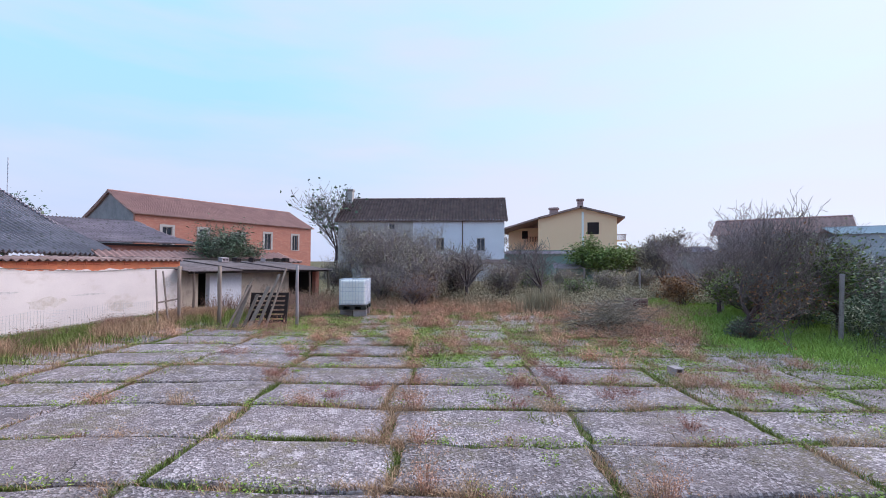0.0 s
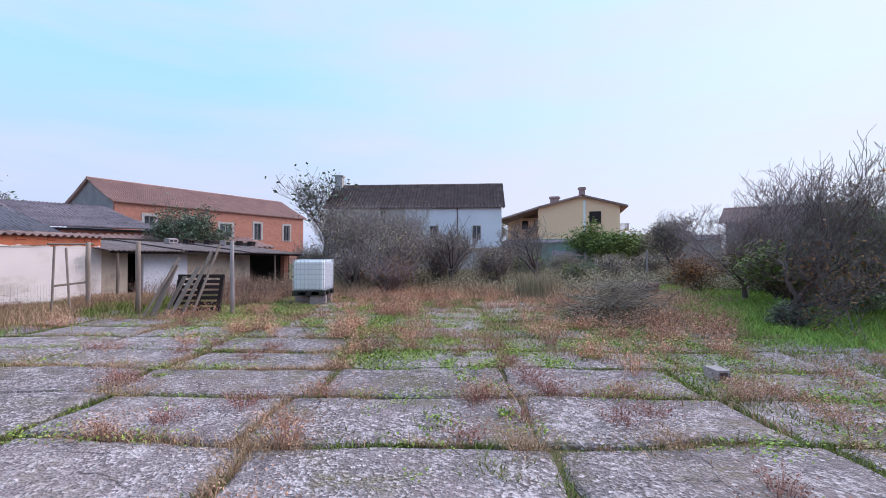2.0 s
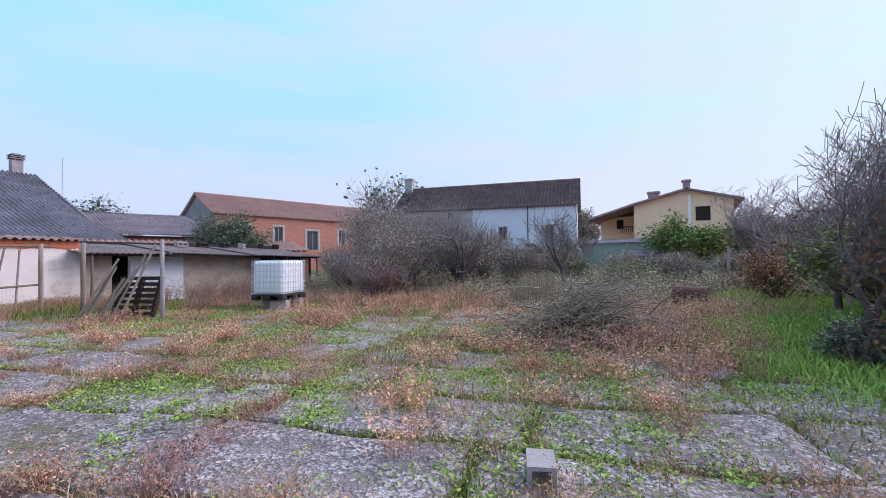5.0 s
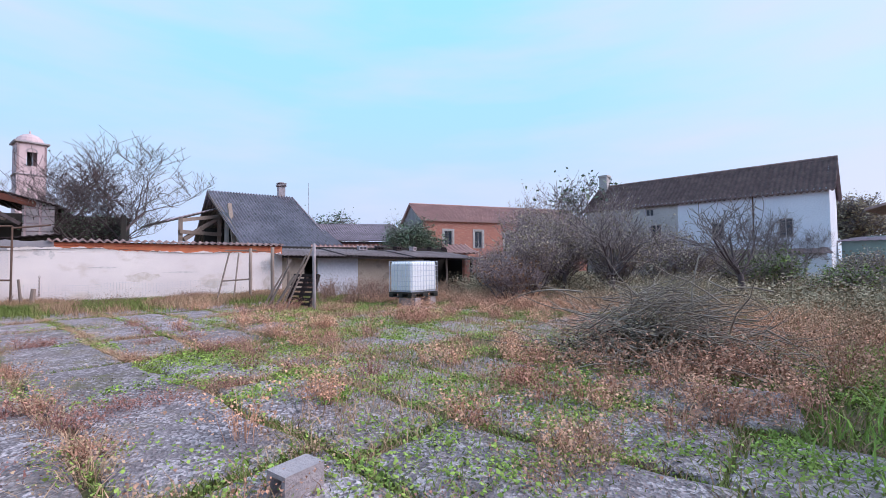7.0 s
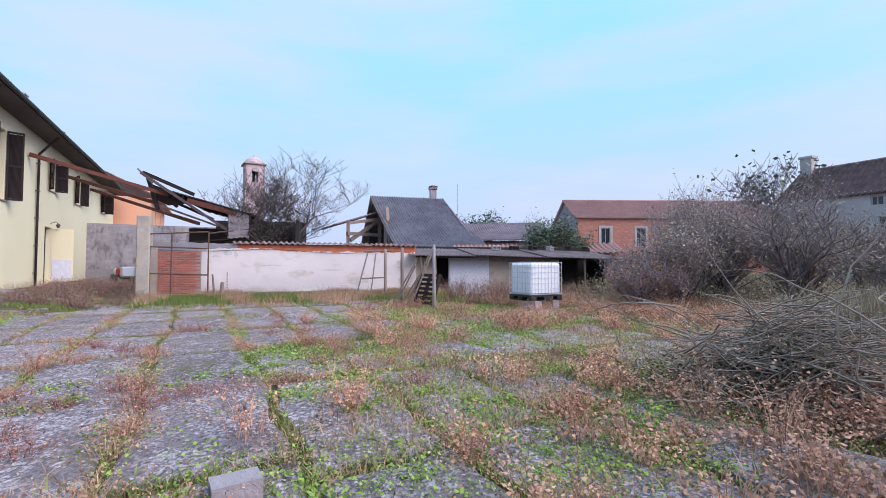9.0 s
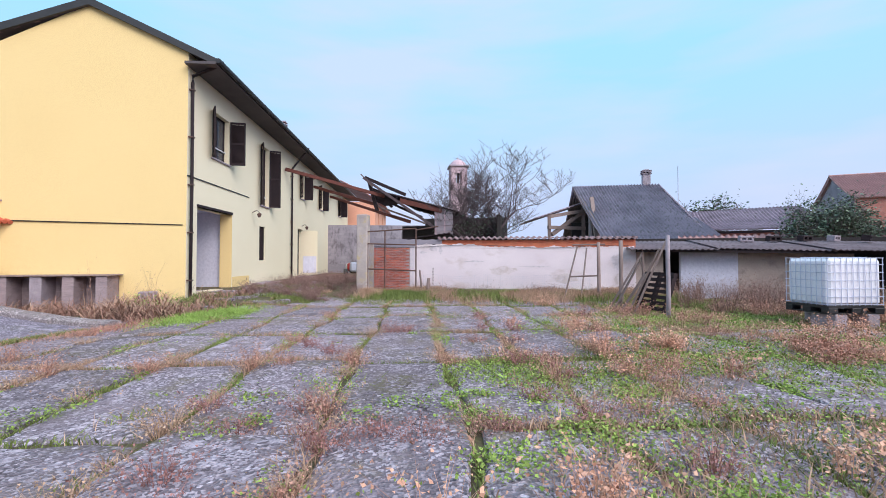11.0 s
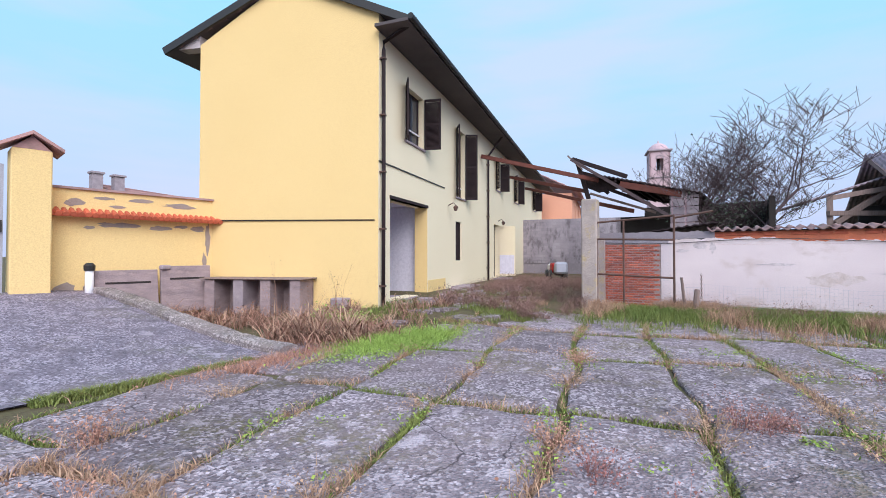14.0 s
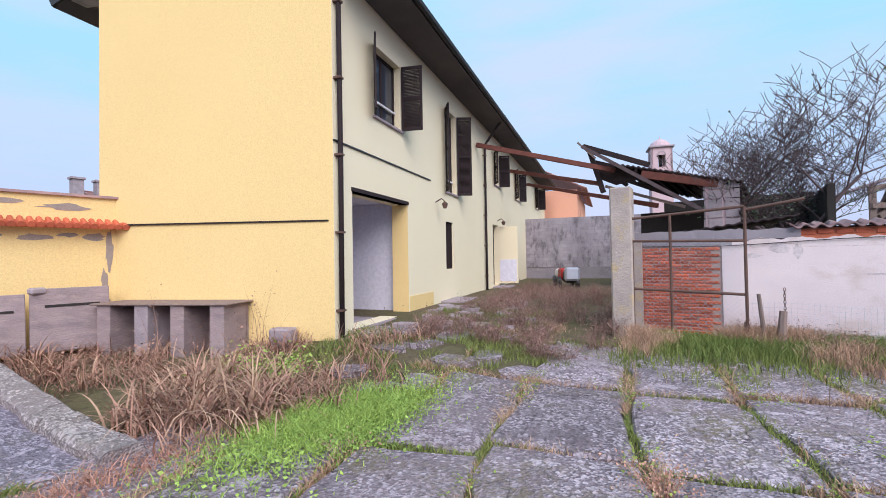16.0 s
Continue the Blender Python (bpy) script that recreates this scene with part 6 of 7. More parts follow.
for k, (x, y, h, mat, n) in enumerate(((-7.6, 19.4, 2.3, M_THICKET, 1500), (-5.6, 19.2, 2.9, M_THICKET, 3200), (-7.2, 22.3, 3.9, M_THICKET, 4200), (-4.9, 22.8, 3.3, M_THICKET, 3900), (-9.3, 23.2, 4.9, M_THICKET, 4100), (-2.3, 22.8, 2.4, M_THICKET, 3200), (-5.3, 17.8, 1.7, M_LEAFRED, 1200),
                                        (-10.8, 25.0, 5.3, M_THICKET, 5200), (-8.5, 27.0, 5.4, M_THICKET, 5200), (-5.2, 26.0, 3.4, M_THICKET, 4100), (-1.0, 26.0, 1.9, M_LEAF, 4000), (1.5, 25.0, 1.4, M_LEAF, 3500), (-3.0, 28.0, 2.2, M_THICKET, 3900), (0.8, 29.5, 1.9, M_THICKET, 3900), (3.2, 27.5, 1.8, M_THICKET, 3900), (5.6, 30.5, 2.0, M_THICKET, 4100),
                                        (8.6, 27.0, 2.4, M_THICKET, 4100), (11.0, 24.5, 2.8, M_LEAFDARK, 5000), (12.2, 19.5, 2.7, M_LEAFDARK, 5000), (11.4, 15.6, 2.6, M_LEAFDARK, 5500), (-12.6, 24.0, 2.6, M_THICKET, 3000), (8.3, 17.2, 2.2, M_LEAFRED, 4500))):
    tree(x, y, h, 0.55 + h * 0.28, 0.05, h * 0.3, 100 + k, ("dense twiggy leafless thicket bush", "tangled garden bush with dull leaves")[n > 3800], mat, n, 0.085, name="shrub", stems=8, kids=3, levels=3, rise=(0.3, 1.6), min_r=0.005, bare=M_TWIG, group="thicket bushes")
# sparse reed at the garden's middle
rng = np.random.default_rng(4)
sx = rng.normal(0, 0.4, 900)
sy = rng.normal(0, 0.3, 900)
rd = thing("reed_clump", pose(0.0, 18.2, 0), "clump of tall pale green reeds", "plant")
blades("reeds", np.stack([sx, sy, np.zeros(900)], -1), rng.uniform(0.5, 1.2, 900), np.full(900, 0.016), rng.normal(0, 0.16, (900, 2)), M_THICKET, rd)

# brushwood heap
bp = thing("brush_pile", pose(2.25, 13.6, 0, 0, 0, 25), "heap of cut grey branches and brambles", "brushwood")
segs = []
rng = np.random.default_rng(17)
for k in range(900):
    a, r = rng.uniform(0, 2 * np.pi), abs(rng.normal(0, 0.45))
    p = np.array([r * 1.9 * np.cos(a), r * 1.3 * np.sin(a), max(0.02, 1.0 * (1 - min(r, 1.0) ** 1.5) * rng.random())])
    d = rng.normal(0, 1, 3) * (1, 0.8, 0.22) + (0.3, 0, 0.05)
    d /= np.linalg.norm(d)
    ln, rad = rng.uniform(0.3, 1.3), rng.uniform(0.003, 0.012)
    n = 4
    for i in range(n):
        d = d + rng.normal(0, 0.16, 3)
        d /= np.linalg.norm(d)
        q = p + d * ln / n
        q[2] = max(q[2], 0.02)
        segs.append((p, q, rad * (1 - i / 5), rad * (1 - (i + 1) / 5), 1))
        p = q
mesh_np("branch", *tubes(segs, 4), M_STICK, bp, "stuff")
for k in range(22):
    p = np.array([rng.uniform(-1.1, 1.3), rng.uniform(-0.7, 0.7), rng.uniform(0.35, 0.95)])
    d = np.array([rng.uniform(-1, 1.2), rng.uniform(-0.5, 0.5), rng.uniform(0.0, 0.35)])
    pts = [p]
    for i in range(6):
        d = d + rng.normal(0, 0.22, 3) * (1, 1, 0.5) - np.array((0, 0, 0.12 if pts[-1][2] > 0.75 else 0.0))
        d /= np.linalg.norm(d)
        pts.append(pts[-1] + d * 0.22)
    bm = bmesh.new()
    tube(bm, [tuple(q) for q in pts], [0.012 - 0.0016 * i for i in range(7)], 5)
    part("bough", bm, M_STICK, bp)
n = 5000
r = np.abs(rng.normal(0, 0.5, n))
a = rng.uniform(0, 2 * np.pi, n)
leaves("dead_leaves", np.stack([r * 1.8 * np.cos(a), r * 1.3 * np.sin(a), np.clip(0.85 * (1 - np.minimum(r, 1) ** 1.4), 0.02, 1) * rng.random(n)], -1), rng.uniform(0.02, 0.06, n), M_THICKET, bp)

n = 9000
r = np.abs(rng.normal(0, 0.42, n))
a = rng.uniform(0, 2 * np.pi, n)
leaves("bramble_leaves", np.stack([r * 1.9 * np.cos(a), r * 1.2 * np.sin(a), np.clip(0.5 * (1 - np.minimum(r, 1) ** 1.4), 0.02, 1) * rng.random(n)], -1), rng.uniform(0.025, 0.06, n), surf("bramble_leaf", (0.13, 0.06, 0.065), (0.10, 0.11, 0.06), 0.9, None, rough=0.85, bump=0, island=0.4), bp)

# ---- slab grid ----
CA, SA = math.cos(radians(15)), math.sin(radians(15))
def from_sw(s, w):
    w = w + 0.05 * np.sin(0.9 * s + 0.7 * w) + 0.03 * np.sin(2.3 * s + 1.9 * w)
    return s * CA - w * SA, s * SA + w * CA
def to_sw(x, y):
    return x * CA + y * SA, -x * SA + y * CA
ROWS_W = [1.2, 2.3, 3.35, 4.45, 5.68, 6.88, 8.08, 9.2, 10.35, 11.5, 12.7, 13.9, 15.1, 16.3, 17.5]
rng = np.random.default_rng(23)
CUTS = [[0.25 + 2.3 * k + rng.uniform(-0.22, 0.22) for k in range(-7, 5)] for _ in ROWS_W]
def paved(x, y):
    if y < 0.62 or x < wall_x(y) + 1.0 or y > 17.5:
        return False
    if x < -3.7 and y < 0.9 + 0.0 * x + max(0, (-x - 3.7) * 0.38):
        return False
    if x > 5.6 + 0.25 * (12 - y) or (x > 0.4 and y > 12.2) or (x < -6 and y > 11 - 0.2 * x * 0) or (x < -2 and y > 15.5):
        return False
    return True


def weedy(x, y):
    """How overgrown the yard is, from 0 to 1."""
    x, y = np.asarray(x, float), np.asarray(y, float)
    v = smooth01((y - 6.6 + 0.3 * np.minimum(x, 4)) / 4.5) * 0.97
    v = np.maximum(v, smooth01((x - 4.8) / 2.5))
    return np.clip(v, 0, 1)


def patchy(x, y, s=1.0, o=0.0):
    v = np.zeros(len(x))
    for i, (a, b, c) in enumerate(((1.3, 0.7, 0.3), (-0.8, 1.6, 1.9), (2.4, -1.9, 4.1), (3.3, 2.7, 0.7), (-4.9, 3.6, 2.2), (6.5, 5.1, 5.0))):
        v += np.sin((a * x + b * y) * s + c + o) / (1 + 0.35 * i)
    return v


def scatter(n, x0, x1, y0, y1, seed):
    r = np.random.default_rng(seed)
    return r.uniform(x0, x1, n), r.uniform(y0, y1, n), r


def laid(name, x, y, r, h, w, lean, mat, label, z=None, h0=0.4):
    n = len(x)
    P = np.stack([x, y, gh(x, y) - 0.02 if z is None else z], -1)
    H = h * r.uniform(h0, 1.3, n)
    return blades(name, P, H, w * r.uniform(0.6, 1.4, n), r.normal(0, 1, (n, 2)) * (H * lean)[:, None], mat, None, "stuff", label)


# grass in the joints
jx, jy = [], []
rng = np.random.default_rng(31)
for i, w in enumerate(ROWS_W):
    n = 11000
    s = rng.uniform(-13, 9, n)
    ww = w + rng.normal(0, 0.055, n) * (1 + 0.9 * np.sin(s * 1.7 + 2 * i)) + 0.03 * np.sin(s * 2 + i)
    x, y = from_sw(s, ww)
    jx.append(x), jy.append(y)
    if i + 1 < len(ROWS_W):
        for c in CUTS[i]:
            n = 620
            ww = rng.uniform(w, ROWS_W[i + 1], n)
            x, y = from_sw(c + rng.normal(0, 0.05, n), ww)
            jx.append(x), jy.append(y)
jx, jy = np.concatenate(jx), np.concatenate(jy)
ok = (jy > 0.45) & (jx > wall_x(jy) + 0.4) & (jx < 7.5) & (jy < 17) & ~((jx < -3.8) & (jy < 0.9))
jx, jy = jx[ok], jy[ok]
v = patchy(jx, jy, 0.8)
r = np.random.default_rng(32)
keep = v + r.normal(0, 0.4, len(v)) > -0.55
jx, jy, v = jx[keep], jy[keep], v[keep]
green = patchy(jx, jy, 1.3, 2.0) + r.normal(0, 0.5, len(v)) > -0.2
laid("joint_grass", jx[green], jy[green], r, 0.065, 0.012, 0.55, M_GRASS, "low green grass growing in the slab joints")
laid("dry_joint_grass", jx[~green], jy[~green], r, 0.10, 0.009, 0.7, M_STRAW, "dry straw-coloured grass in the slab joints")

# weeds over the yard's far side
x, y, r = scatter(430000, -11.5, 13, 5.5, 26, 41)
wd = weedy(x, y)
near = np.hypot(x - 5, y - 8)
keep = (patchy(x, y, 0.9, 1.0) * 0.25 + 0.5 + r.normal(0, 0.12, len(x)) < wd * 0.92) & (x > wall_x(y) + 0.1)
x, y = x[keep], y[keep]
lushness = patchy(x, y, 0.7, 5.0) + r.normal(0, 0.5, len(x))
right = (x + r.normal(0, 0.35, len(x)) + 0.4 * patchy(x, y, 0.8) > 4.7 + 0.3 * (14 - y) * (y < 14)) & (y > 8.5)
a = (lushness > -0.15) & ~right
b = (lushness <= -0.15) & ~right & (r.random(len(x)) < 0.6)
laid("weed_grass", x[a], y[a], r, 0.09, 0.014, 0.6, M_GRASS, "low green weeds over the cracked slabs")
laid("dry_weed_grass", x[b], y[b], r, 0.14, 0.010, 0.6, M_STRAW, "dry grass over the cracked slabs")
laid("meadow_grass", x[right], y[right], r, 0.20, 0.016, 0.45, M_LUSH, "lush bright green grass under the fruit trees")
x, y, r = scatter(105000, -12.3, -10.2, 3.2, 13.5, 42)
x = wall_x(y) + np.abs(r.normal(0, 0.85, len(x))) + 0.03
x, y = x[(y > 4.6) | (x > -10.9)], y[(y > 4.6) | (x > -10.9)]
a = patchy(x, y, 1.2) > -0.2
laid("verge_grass", x[a], y[a], r, 0.24, 0.014, 0.4, M_GRASS, "green grass along the foot of the wall")
laid("dry_verge_grass", x[~a], y[~a], r, 0.32, 0.010, 0.45, M_STRAW, "dry grass along the foot of the wall")


def stalks(name, cx, cy, spread, count, h, mat, r, label, leafy=None, lean=0.35, w=0.006, size=0.035):
    """Weed clumps: stems fanning from each centre, with dry seed heads or leaves along them."""
    cx, cy = np.repeat(cx, count), np.repeat(cy, count)
    n = len(cx)
    hh = np.repeat(h * r.uniform(0.6, 1.3, n // count), count) * r.uniform(0.5, 1.1, n)
    ox, oy = r.normal(0, spread, n), r.normal(0, spread, n)
    P = np.stack([cx + ox * 0.5, cy + oy * 0.5, gh(cx, cy) - 0.02], -1)
    ln = np.stack([ox, oy], -1) * 1.2 + r.normal(0, lean, (n, 2)) * hh[:, None]
    ob = blades(name, P, hh, np.full(n, w), ln, mat, None, "stuff", label)
    if leafy:
        m = leafy
        t = r.uniform(0.35, 1.05, (n, m))
        Q = P[:, None, :] + np.concatenate([ln[:, None, :] * (t ** 1.5)[..., None], (hh[:, None] * t)[..., None]], -1)
        Q = Q.reshape(-1, 3) + r.normal(0, 0.015, (n * m, 3))
        leaves(name + "_heads", Q, r.uniform(0.5, 1.3, len(Q)) * size, mat, None, "stuff", label + ", seed heads")
    return ob


x, y, r = scatter(1500, -9, 7, 5.5, 20, 51)
keep = (r.random(len(x)) < weedy(x, y) * 0.7 + 0.02) & (patchy(x, y, 0.9, 3.0) > 0.45) & ~((x > 4.6) & (y > 10.5))
x, y = x[keep], y[keep]
far = y > 11
stalks("russet_weeds", x[far], y[far], 0.12, 42, 0.36, M_RUSSET, r, "russet dry weed clumps", 5)
stalks("small_russet_weeds", x[~far], y[~far], 0.11, 55, 0.24, M_RUSSET, r, "low russet dry weed clumps", 6, w=0.0045, size=0.02)
x, y, r = scatter(400, -9.5, 5.2, 8.5, 19.5, 53)
keep = (patchy(x, y, 0.7, 6.0) + 0.7 * patchy(x, y, 2.1, 1.0) > 0.9) | (y > 16.0)
x, y = x[keep], y[keep]
stalks("seed_weeds", x, y, 0.10, 34, 0.38, M_SALMON, r, "tall salmon-coloured seeding weeds", 9, 0.3, 0.005, 0.03)
x, y, r = scatter(4200, -9.5, 7, 4.6, 15, 54)
keep = (r.random(len(x)) < weedy(x, y) * 0.8 + 0.03) & (patchy(x, y, 1.1, 2.0) > np.where(y < 8.5, 0.5, -0.2))
x, y = x[keep], y[keep]
q = np.repeat(np.stack([x, y], -1), 110, axis=0)
q = q + r.normal(0, 0.13, q.shape) * r.uniform(0.3, 1.6, (len(x), 1)).repeat(110, axis=0)
leaves("leafy_mats", np.stack([q[:, 0], q[:, 1], gh(q[:, 0], q[:, 1]) + 0.02 + np.abs(r.normal(0, 0.03, len(q)))], -1), r.uniform(0.015, 0.045, len(q)), M_WEED, None, "stuff", "flat green leafy mats on the broken slabs", flat=0.35)
x, y, r = scatter(40, 7.0, 9.2, 8.5, 13.0, 55)
stalks("dark_stalks", x, y, 0.25, 7, 0.85, M_BARK, r, "tall thin dark dead stalks in the grass", 6, 0.2, 0.007, 0.03)
x, y, r = scatter(30, 1.5, 4.6, 12.0, 15.5, 56)
stalks("pile_weeds", x, y, 0.16, 40, 0.5, M_RUSSET, r, "dry brown weeds round the brushwood", 5, 0.35, 0.006, 0.03)
x, y, r = scatter(90, -7, 5, 5.5, 10.5, 57)
x, y = x[patchy(x, y, 1.0, 1.5) > 0.2], y[patchy(x, y, 1.0, 1.5) > 0.2]
stalks("dark_red_weeds", x, y, 0.10, 60, 0.26, surf("maroon_weed", (0.30, 0.13, 0.12), (0.40, 0.22, 0.17), 0.8, None, rough=0.95, bump=0, island=0.4), r, "low maroon dry weed clumps", 6, 0.3, 0.005, 0.02)
# clumps on the joints near the walk
s = np.concatenate([[0.3, 2.5, -2.0, 0.2, 2.6, -1.9, 0.35, 2.7, 4.8, 4.9, 2.4, 0.1, -4.2, -1.6, 1.5, 3.6, 1.2, 0.9], r.uniform(-4, 6, 34)])
w = np.concatenate([[6.9, 6.9, 6.9, 8.1, 8.1, 8.1, 5.7, 9.2, 8.0, 6.9, 5.7, 4.45, 5.7, 4.4, 3.3, 6.9, 3.4, 6.8], np.array(ROWS_W)[r.integers(1, 9, 34)]])
x, y = from_sw(s, w)
stalks("joint_weeds", x, y, 0.11, 80, 0.18, M_STRAW, r, "dry tufts on the slab joints", 3, w=0.005, size=0.02)
stalks("joint_red_weeds", x[::3] + 0.15, y[::3] + 0.05, 0.09, 60, 0.30, M_RUSSET, r, "reddish weeds on the slab joints", 6, w=0.0045, size=0.022)
# reeds and brambles by the gable
def arching(name, cx, cy, count, length, mat, label, seed, w=0.016, spread=0.1, rise=1.0):
    """Broad dry blades that rise from each centre, arch over and hang down."""
    g = np.random.default_rng(seed)
    cx, cy = np.repeat(cx, count), np.repeat(cy, count)
    n, m = len(cx), 6
    a = g.uniform(0, 2 * np.pi, n)
    dh = np.stack([np.cos(a), np.sin(a), np.zeros(n)], -1)
    side = np.stack([-np.sin(a), np.cos(a), np.zeros(n)], -1)
    P = np.stack([cx + g.normal(0, spread, n), cy + g.normal(0, spread, n), gh(cx, cy) - 0.02], -1)
    ln = length * g.uniform(0.5, 1.25, n)
    tilt, bend = g.uniform(0.9, 1.5, n) * rise, g.uniform(0.9, 2.9, n)
    V = []
    q = P.copy()
    for i in range(m):
        f = i / (m - 1)
        ww = (w * g.uniform(0.8, 1.2, n) * (1 - f ** 2 * 0.9) / 2)[:, None]
        V += [q - side * ww, q + side * ww]
        t = tilt - bend * f
        q = q + (dh * np.cos(t)[:, None] + np.array([0, 0, 1.0]) * np.sin(t)[:, None]) * (ln / (m - 1))[:, None]
        q[:, 2] = np.maximum(q[:, 2], P[:, 2] + 0.02)
    V = np.stack(V, 1).reshape(-1, 3)
    o = np.arange(n)[:, None] * 2 * m
    F = np.concatenate([o + (2 * i, 2 * i + 1, 2 * i + 3, 2 * i + 2) for i in range(m - 1)])
    return mesh_np(name, V, F, mat, None, "stuff", label)


g = np.random.default_rng(61)
px, py = g.uniform(-8.2, -3.9, 170), g.uniform(-5.6, 1.5, 170)
hl = [HOUSE.inverted() @ Vector((a, b, 0)) for a, b in zip(px, py)]
k = np.array([(p.x < -0.25 - 0.19 * p.y) and (p.y < 5.0) for p in hl]) & (px < -3.85 + 0.075 * (0.5 - py)) & (py < 0.95 + 0.15 * (-4 - px))
k &= (px > -6.9) | (py < 0.2)
px, py = px[k], py[k]
hgt = patchy(px, py, 1.7, 2.0)
px, py = px[hgt > -0.9], py[hgt > -0.9]
arching("reeds", px, py, 26, 0.5, M_REED, "tangle of drooping dry brown reeds by the house", 62, 0.015, 0.16)
arching("pale_reeds", px[::4], py[::4], 14, 0.66, M_STRAW, "bent pale reed blades", 63, 0.017, 0.12)
g = np.random.default_rng(64)
cx, cy = np.array([-4.35, -4.7, -4.1, -5.2, -4.5, -5.0]), np.array([0.35, 0.75, -0.25, 0.3, -0.4, -0.6])
arching("front_reeds", cx, cy, 130, 0.62, M_REED, "thick clump of arching dry reeds", 65, 0.022, 0.16)
arching("front_pale_reeds", cx, cy, 45, 0.85, M_STRAW, "thick pale reed blades", 66, 0.022, 0.14)
stalks("tall_stalks", cx[:4] - 0.5, cy[:4] - 0.9, 0.2, 9, 1.25, M_REED, r, "tall thin seed stalks before the gable", 8, 0.18, 0.007, 0.03)
nx, ny = np.repeat(px[::4], 1), np.repeat(py[::4], 1)
leaves("reed_undergrowth", np.stack([np.repeat(nx, 160) + g.normal(0, 0.3, len(nx) * 160), np.repeat(ny, 160) + g.normal(0, 0.3, len(nx) * 160), np.abs(g.normal(0, 0.12, len(nx) * 160))], -1), g.uniform(0.02, 0.06, len(nx) * 160), M_REED, None, "stuff", "dead leaves among the reeds")
gx_, gy_ = np.array([-5.6, -5.75, -5.5, -6.1]), np.array([-0.75, -0.55, -0.95, -0.5])
leaves("corner_weeds", np.stack([np.repeat(gx_, 500) + g.normal(0, 0.18, 2000), np.repeat(gy_, 500) + g.normal(0, 0.18, 2000), np.abs(g.normal(0, 0.16, 2000))], -1), g.uniform(0.03, 0.07, 2000), M_LUSH, None, "stuff", "green leafy weeds at the foot of the gable")
n = 16000
px, py = r.normal(-5.1, 0.62, n), r.normal(1.55, 0.32, n)
leaves("clover", np.stack([px, py, gh(px, py) + r.uniform(0.0, 0.09, n)], -1), r.uniform(0.02, 0.05, n), M_LUSH, None, "stuff", "bright green low leafy patch", flat=0.3)
laid("clover_grass", px[:9000], py[:9000], r, 0.15, 0.010, 0.6, M_LUSH, "bright green low grass patch")
n = 9000
px = r.uniform(-3.4, 1.5, n)
py = 0.56 + np.abs(r.normal(0, 0.07, n)) + 0.02 * np.sin(px * 3)
ok = patchy(px, py, 1.3, 4.0) > -0.6
laid("ramp_foot_grass", px[ok], py[ok], r, 0.09, 0.012, 0.6, M_GRASS, "low green weeds along the foot of the ramp")
n = 2600
px, py = r.normal(-3.2, 0.7, n), r.normal(0.95, 0.18, n)
laid("ramp_foot_straw", px, py, r, 0.12, 0.010, 0.8, M_RUSSET, "flattened russet grass below the ramp")
# dry stalks in the alley and by the gate
n = 150
px, py = r.uniform(-19, -8.5, n), np.zeros(n)
lo_y = -1.1 + (-(px) - 8.5) * -0.26
py = lo_y + r.uniform(0.2, 1.0, n) * (3.0 - lo_y)
stalks("alley_weeds", px, py, 0.14, 60, 0.42, surf("alley_dry_weed", (0.23, 0.145, 0.12), (0.32, 0.2, 0.155), 0.8, None, rough=0.95, bump=0, island=0.4), r, "tall brown dry weeds in the alley", 4, 0.3, 0.006, 0.03)
n = 26000
px = r.uniform(-12, -6.5, n)
py = r.uniform(-1.5, 5.2, n)
k = patchy(px, py, 1.2, 7.0) > 0.1
k &= (px < -8.2) | (py < 2.0)
k &= (px > -11) | (py < 2.5)
laid("alley_grass", px[k], py[k], r, 0.12, 0.013, 0.5, M_GRASS, "green grass between the stones")
n = 46
py = r.uniform(4.9, 12.5, n)
stalks("wall_weeds", wall_x(py) + r.uniform(0.2, 1.3, n), py, 0.16, 50, 0.42, bpy.data.materials["alley_dry_weed"], r, "brown weeds along the wall", 3, 0.3, 0.006, 0.03)
x, y = r.uniform(-12.3, -8.2, 70), r.uniform(13.0, 18.5, 70)
stalks("shed_weeds", x, y, 0.15, 40, 0.7, bpy.data.materials["alley_dry_weed"], r, "tall dry weeds in front of the shed", 4, 0.25, 0.007, 0.035)

# undergrowth between the garden trees
x, y = r.uniform(-13, 13, 620), r.uniform(19.5, 33, 620)
k = (x > wall_x(y) + 2.0) & ((x < 3.2) | (y > 23.5))
stalks("undergrowth", x[k], y[k], 0.32, 46, 0.75, M_THICKET, r, "tangled grey-green undergrowth beneath the garden trees", 5, 0.35, 0.012, 0.075)
x, y = r.uniform(8.4, 14, 120), r.uniform(12, 25, 120)
stalks("dark_undergrowth", x, y, 0.3, 50, 1.0, M_LEAFDARK, r, "dark undergrowth along the garden fence", 6, 0.35, 0.012, 0.08)
x, y = r.uniform(-12.3, 6.0, 150), r.uniform(17.0, 20.5, 150)
stalks("tall_weeds", x, y, 0.2, 44, 0.55, M_STRAW, r, "tall dry weeds before the thicket", 4, 0.3, 0.007, 0.035)
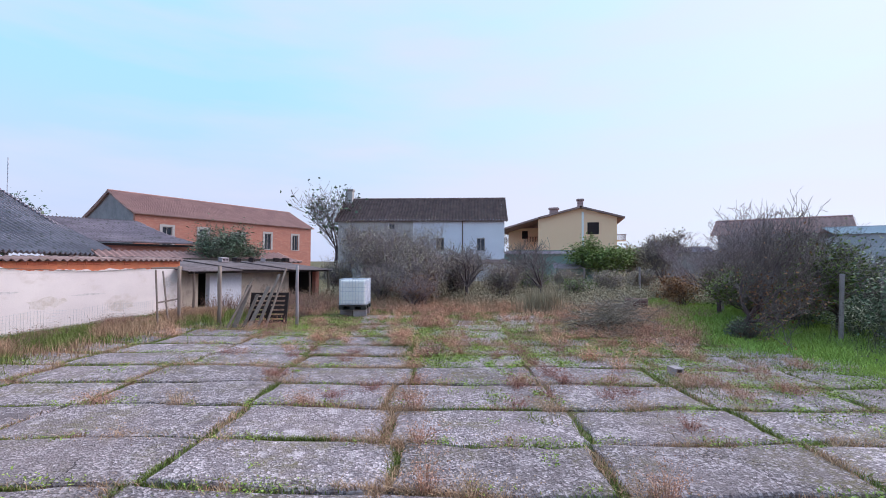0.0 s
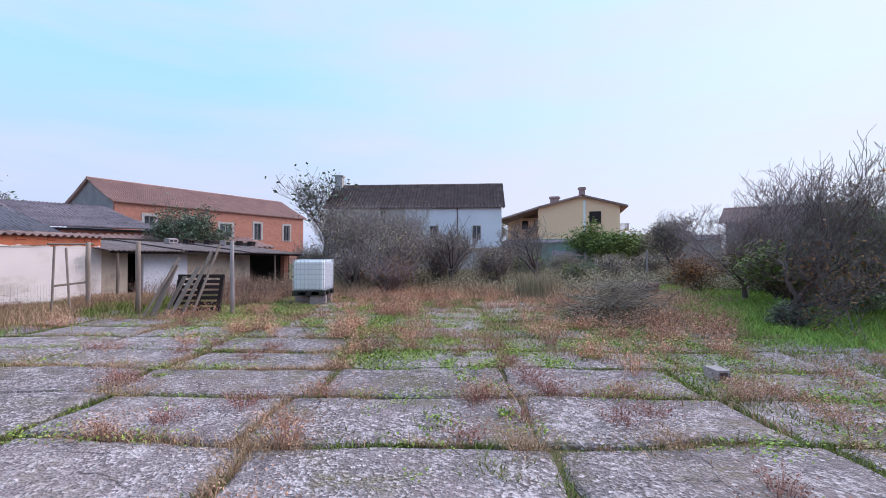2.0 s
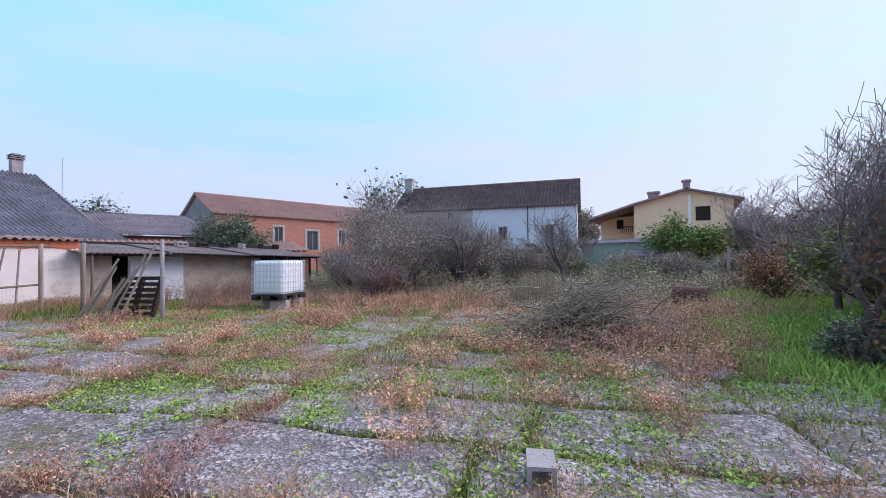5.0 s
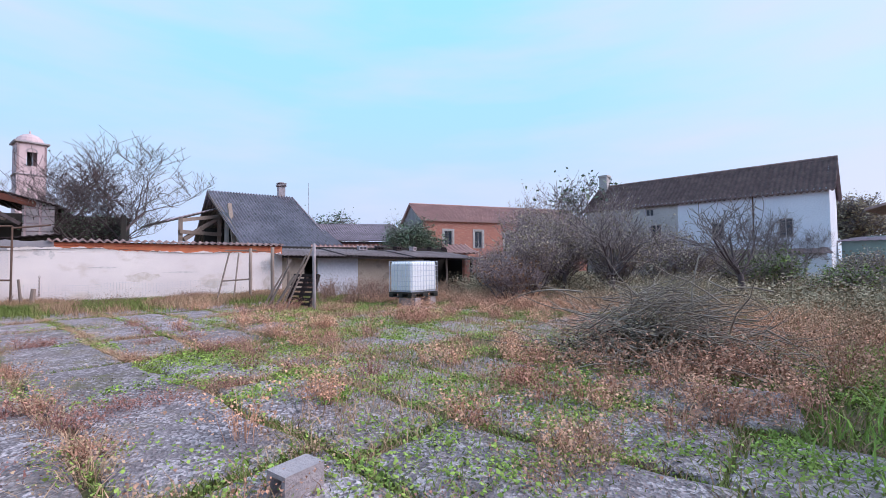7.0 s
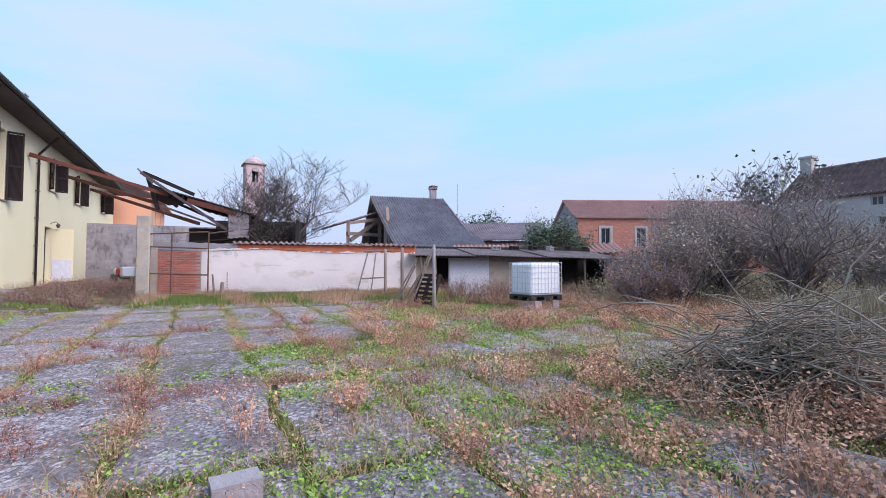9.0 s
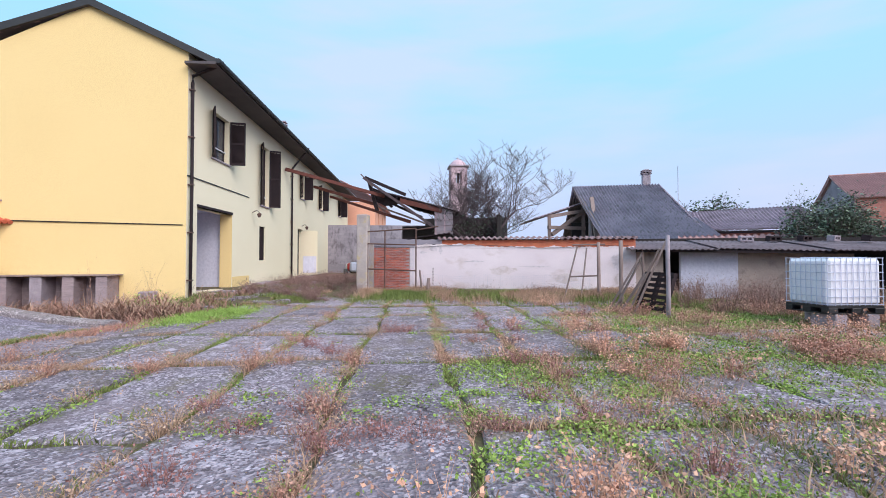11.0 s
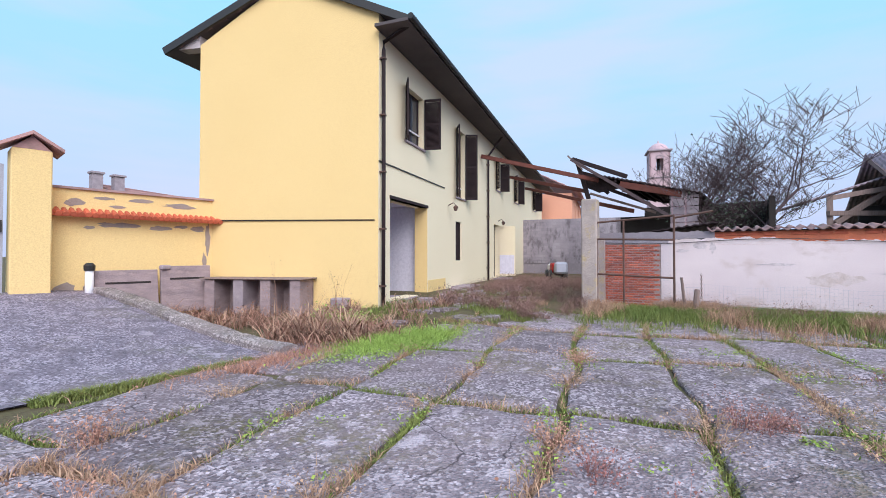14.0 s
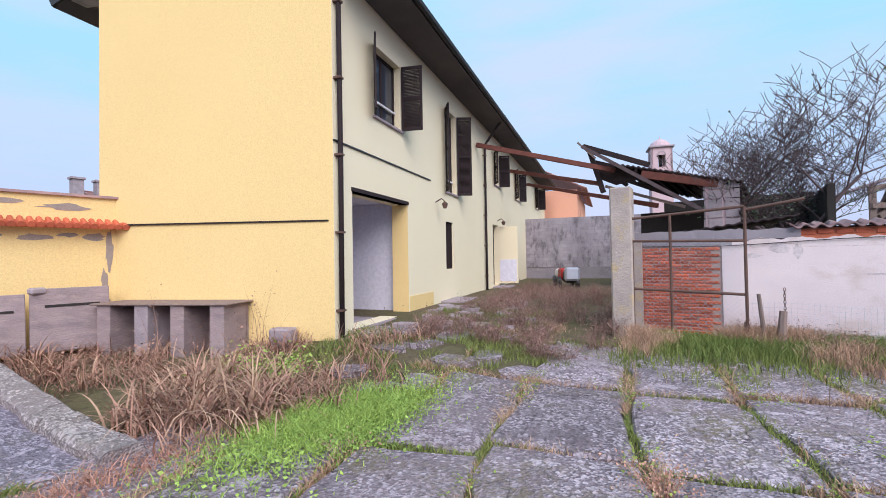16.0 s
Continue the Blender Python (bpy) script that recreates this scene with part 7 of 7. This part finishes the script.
# creeping green weeds on and between the slabs
n = 190000
x, y = r.uniform(-11, 8.5, n), r.uniform(2.5, 17, n)
v = patchy(x, y, 1.6, 1.0) + 0.5 * patchy(x, y, 4.0, 3.0) + r.normal(0, 0.13, n)
s_, w_ = to_sw(x, y)
near = np.min(np.abs(w_[:, None] - np.array(ROWS_W)[None, :]), axis=1) < 0.16
k = (v > 2.5 - 2.0 * weedy(x, y)) | (near & (v > 0.55))
k &= (x > wall_x(y) + 0.3)
x, y = x[k], y[k]
leaves("creeping_weeds", np.stack([x, y, gh(x, y) + 0.03 + r.uniform(0.0, 0.05, len(x))], -1), r.uniform(0.015, 0.038, len(x)), M_WEED, None, "stuff", "creeping green weeds over slabs and joints", flat=0.3)


# ---- pieces of walls and paving ----
wall_ob = bpy.data.objects["wall_yard"]
rng = random.Random(8)
meshes = []
for k in range(6):
    bm = bmesh.new()
    box(bm, -0.114, -0.03, -0.0245, 0.114, 0.05, 0.0245, bevel=0.007)
    for vv in bm.verts:
        vv.co += Vector((rng.uniform(-0.004, 0.004), rng.uniform(-0.004, 0.004), rng.uniform(-0.004, 0.004)))
    me = bpy.data.meshes.new("brick")
    bm.to_mesh(me)
    bm.free()
    me.materials.append(M_BRICK)
    meshes.append(me)
for j in range(27):
    z = 0.135 + j * 0.0625
    for i in range(-1, 7):
        x = 0.45 + i * 0.247 + (0.12 if j % 2 else 0.0)
        if x < 0.44 or x > 1.80 or (x > 1.7 and j > 24):
            continue
        ob = new("brick", meshes[rng.randrange(6)])
        ob.parent = wall_ob
        ob.matrix_local = pose(x + rng.uniform(-0.008, 0.008), 0.035 + rng.uniform(-0.012, 0.012), z, rng.uniform(-2, 2), rng.uniform(-1.5, 1.5), rng.uniform(-2, 2))

rng = random.Random(12)
pavement = thing("pavement", Matrix.Identity(4), "old lichened concrete slabs with weedy joints", kind="structure")
for i in range(len(ROWS_W) - 1):
    w0, w1 = ROWS_W[i], ROWS_W[i + 1]
    for c0, c1 in zip(CUTS[i], CUTS[i][1:]):
        sx, sy = (c0 + c1) / 2, (w0 + w1) / 2
        cx, cy = from_sw(sx, sy)
        if not paved(cx, cy):
            continue
        g = 0.036
        pts = []
        for (a0, b0), (a1, b1) in zip(((c0 + g, w0 + g), (c1 - g, w0 + g), (c1 - g, w1 - g), (c0 + g, w1 - g)), ((c1 - g, w0 + g), (c1 - g, w1 - g), (c0 + g, w1 - g), (c0 + g, w0 + g))):
            n = 5 if abs(a1 - a0) > abs(b1 - b0) else 3
            for k in range(n):
                f = k / n
                pts.append((a0 + (a1 - a0) * f + rng.uniform(-0.055, 0.045), b0 + (b1 - b0) * f + rng.uniform(-0.05, 0.05)))
        bm = bmesh.new()
        tx, ty, dz = rng.uniform(-0.012, 0.012), rng.uniform(-0.012, 0.012), rng.uniform(-0.012, 0.012)
        rings = []
        for shrink, z in ((1.0, -0.12), (1.0, 0.0), (0.965, 0.022), (0.8, 0.034)):
            ring = []
            for s, w in pts:
                x, y = from_sw(sx + (s - sx) * shrink, sy + (w - sy) * shrink)
                zz = float(gh(x, y)) + z + dz + (s - sx) * tx + (w - sy) * ty
                ring.append(bm.verts.new((x, y, zz)))
            rings.append(ring)
        for a, b in zip(rings, rings[1:]):
            for k in range(len(a)):
                bm.faces.new((a[k], a[(k + 1) % len(a)], b[(k + 1) % len(a)], b[k]))
        bm.faces.new(rings[-1])
        part("slab", bm, M_SLAB, pavement)

bm = bmesh.new()
box(bm, 0.0, 0.0, 0.0, 0.485, 0.03, 0.188)
block = bpy.data.meshes.new("block")
bm.to_mesh(block)
bm.free()
block.materials.append(M_BLOCKS)
wall_ob = bpy.data.objects["wall_grey"]
for j in range(15):
    for i in range(17):
        x = i * 0.5 + (0.25 if j % 2 else 0.0)
        ob = new("block", block)
        ob.parent = wall_ob
        ob.matrix_local = pose(x + 0.008, rng.uniform(-0.006, 0.002) - 0.012, 3.8 - 0.2 * j)
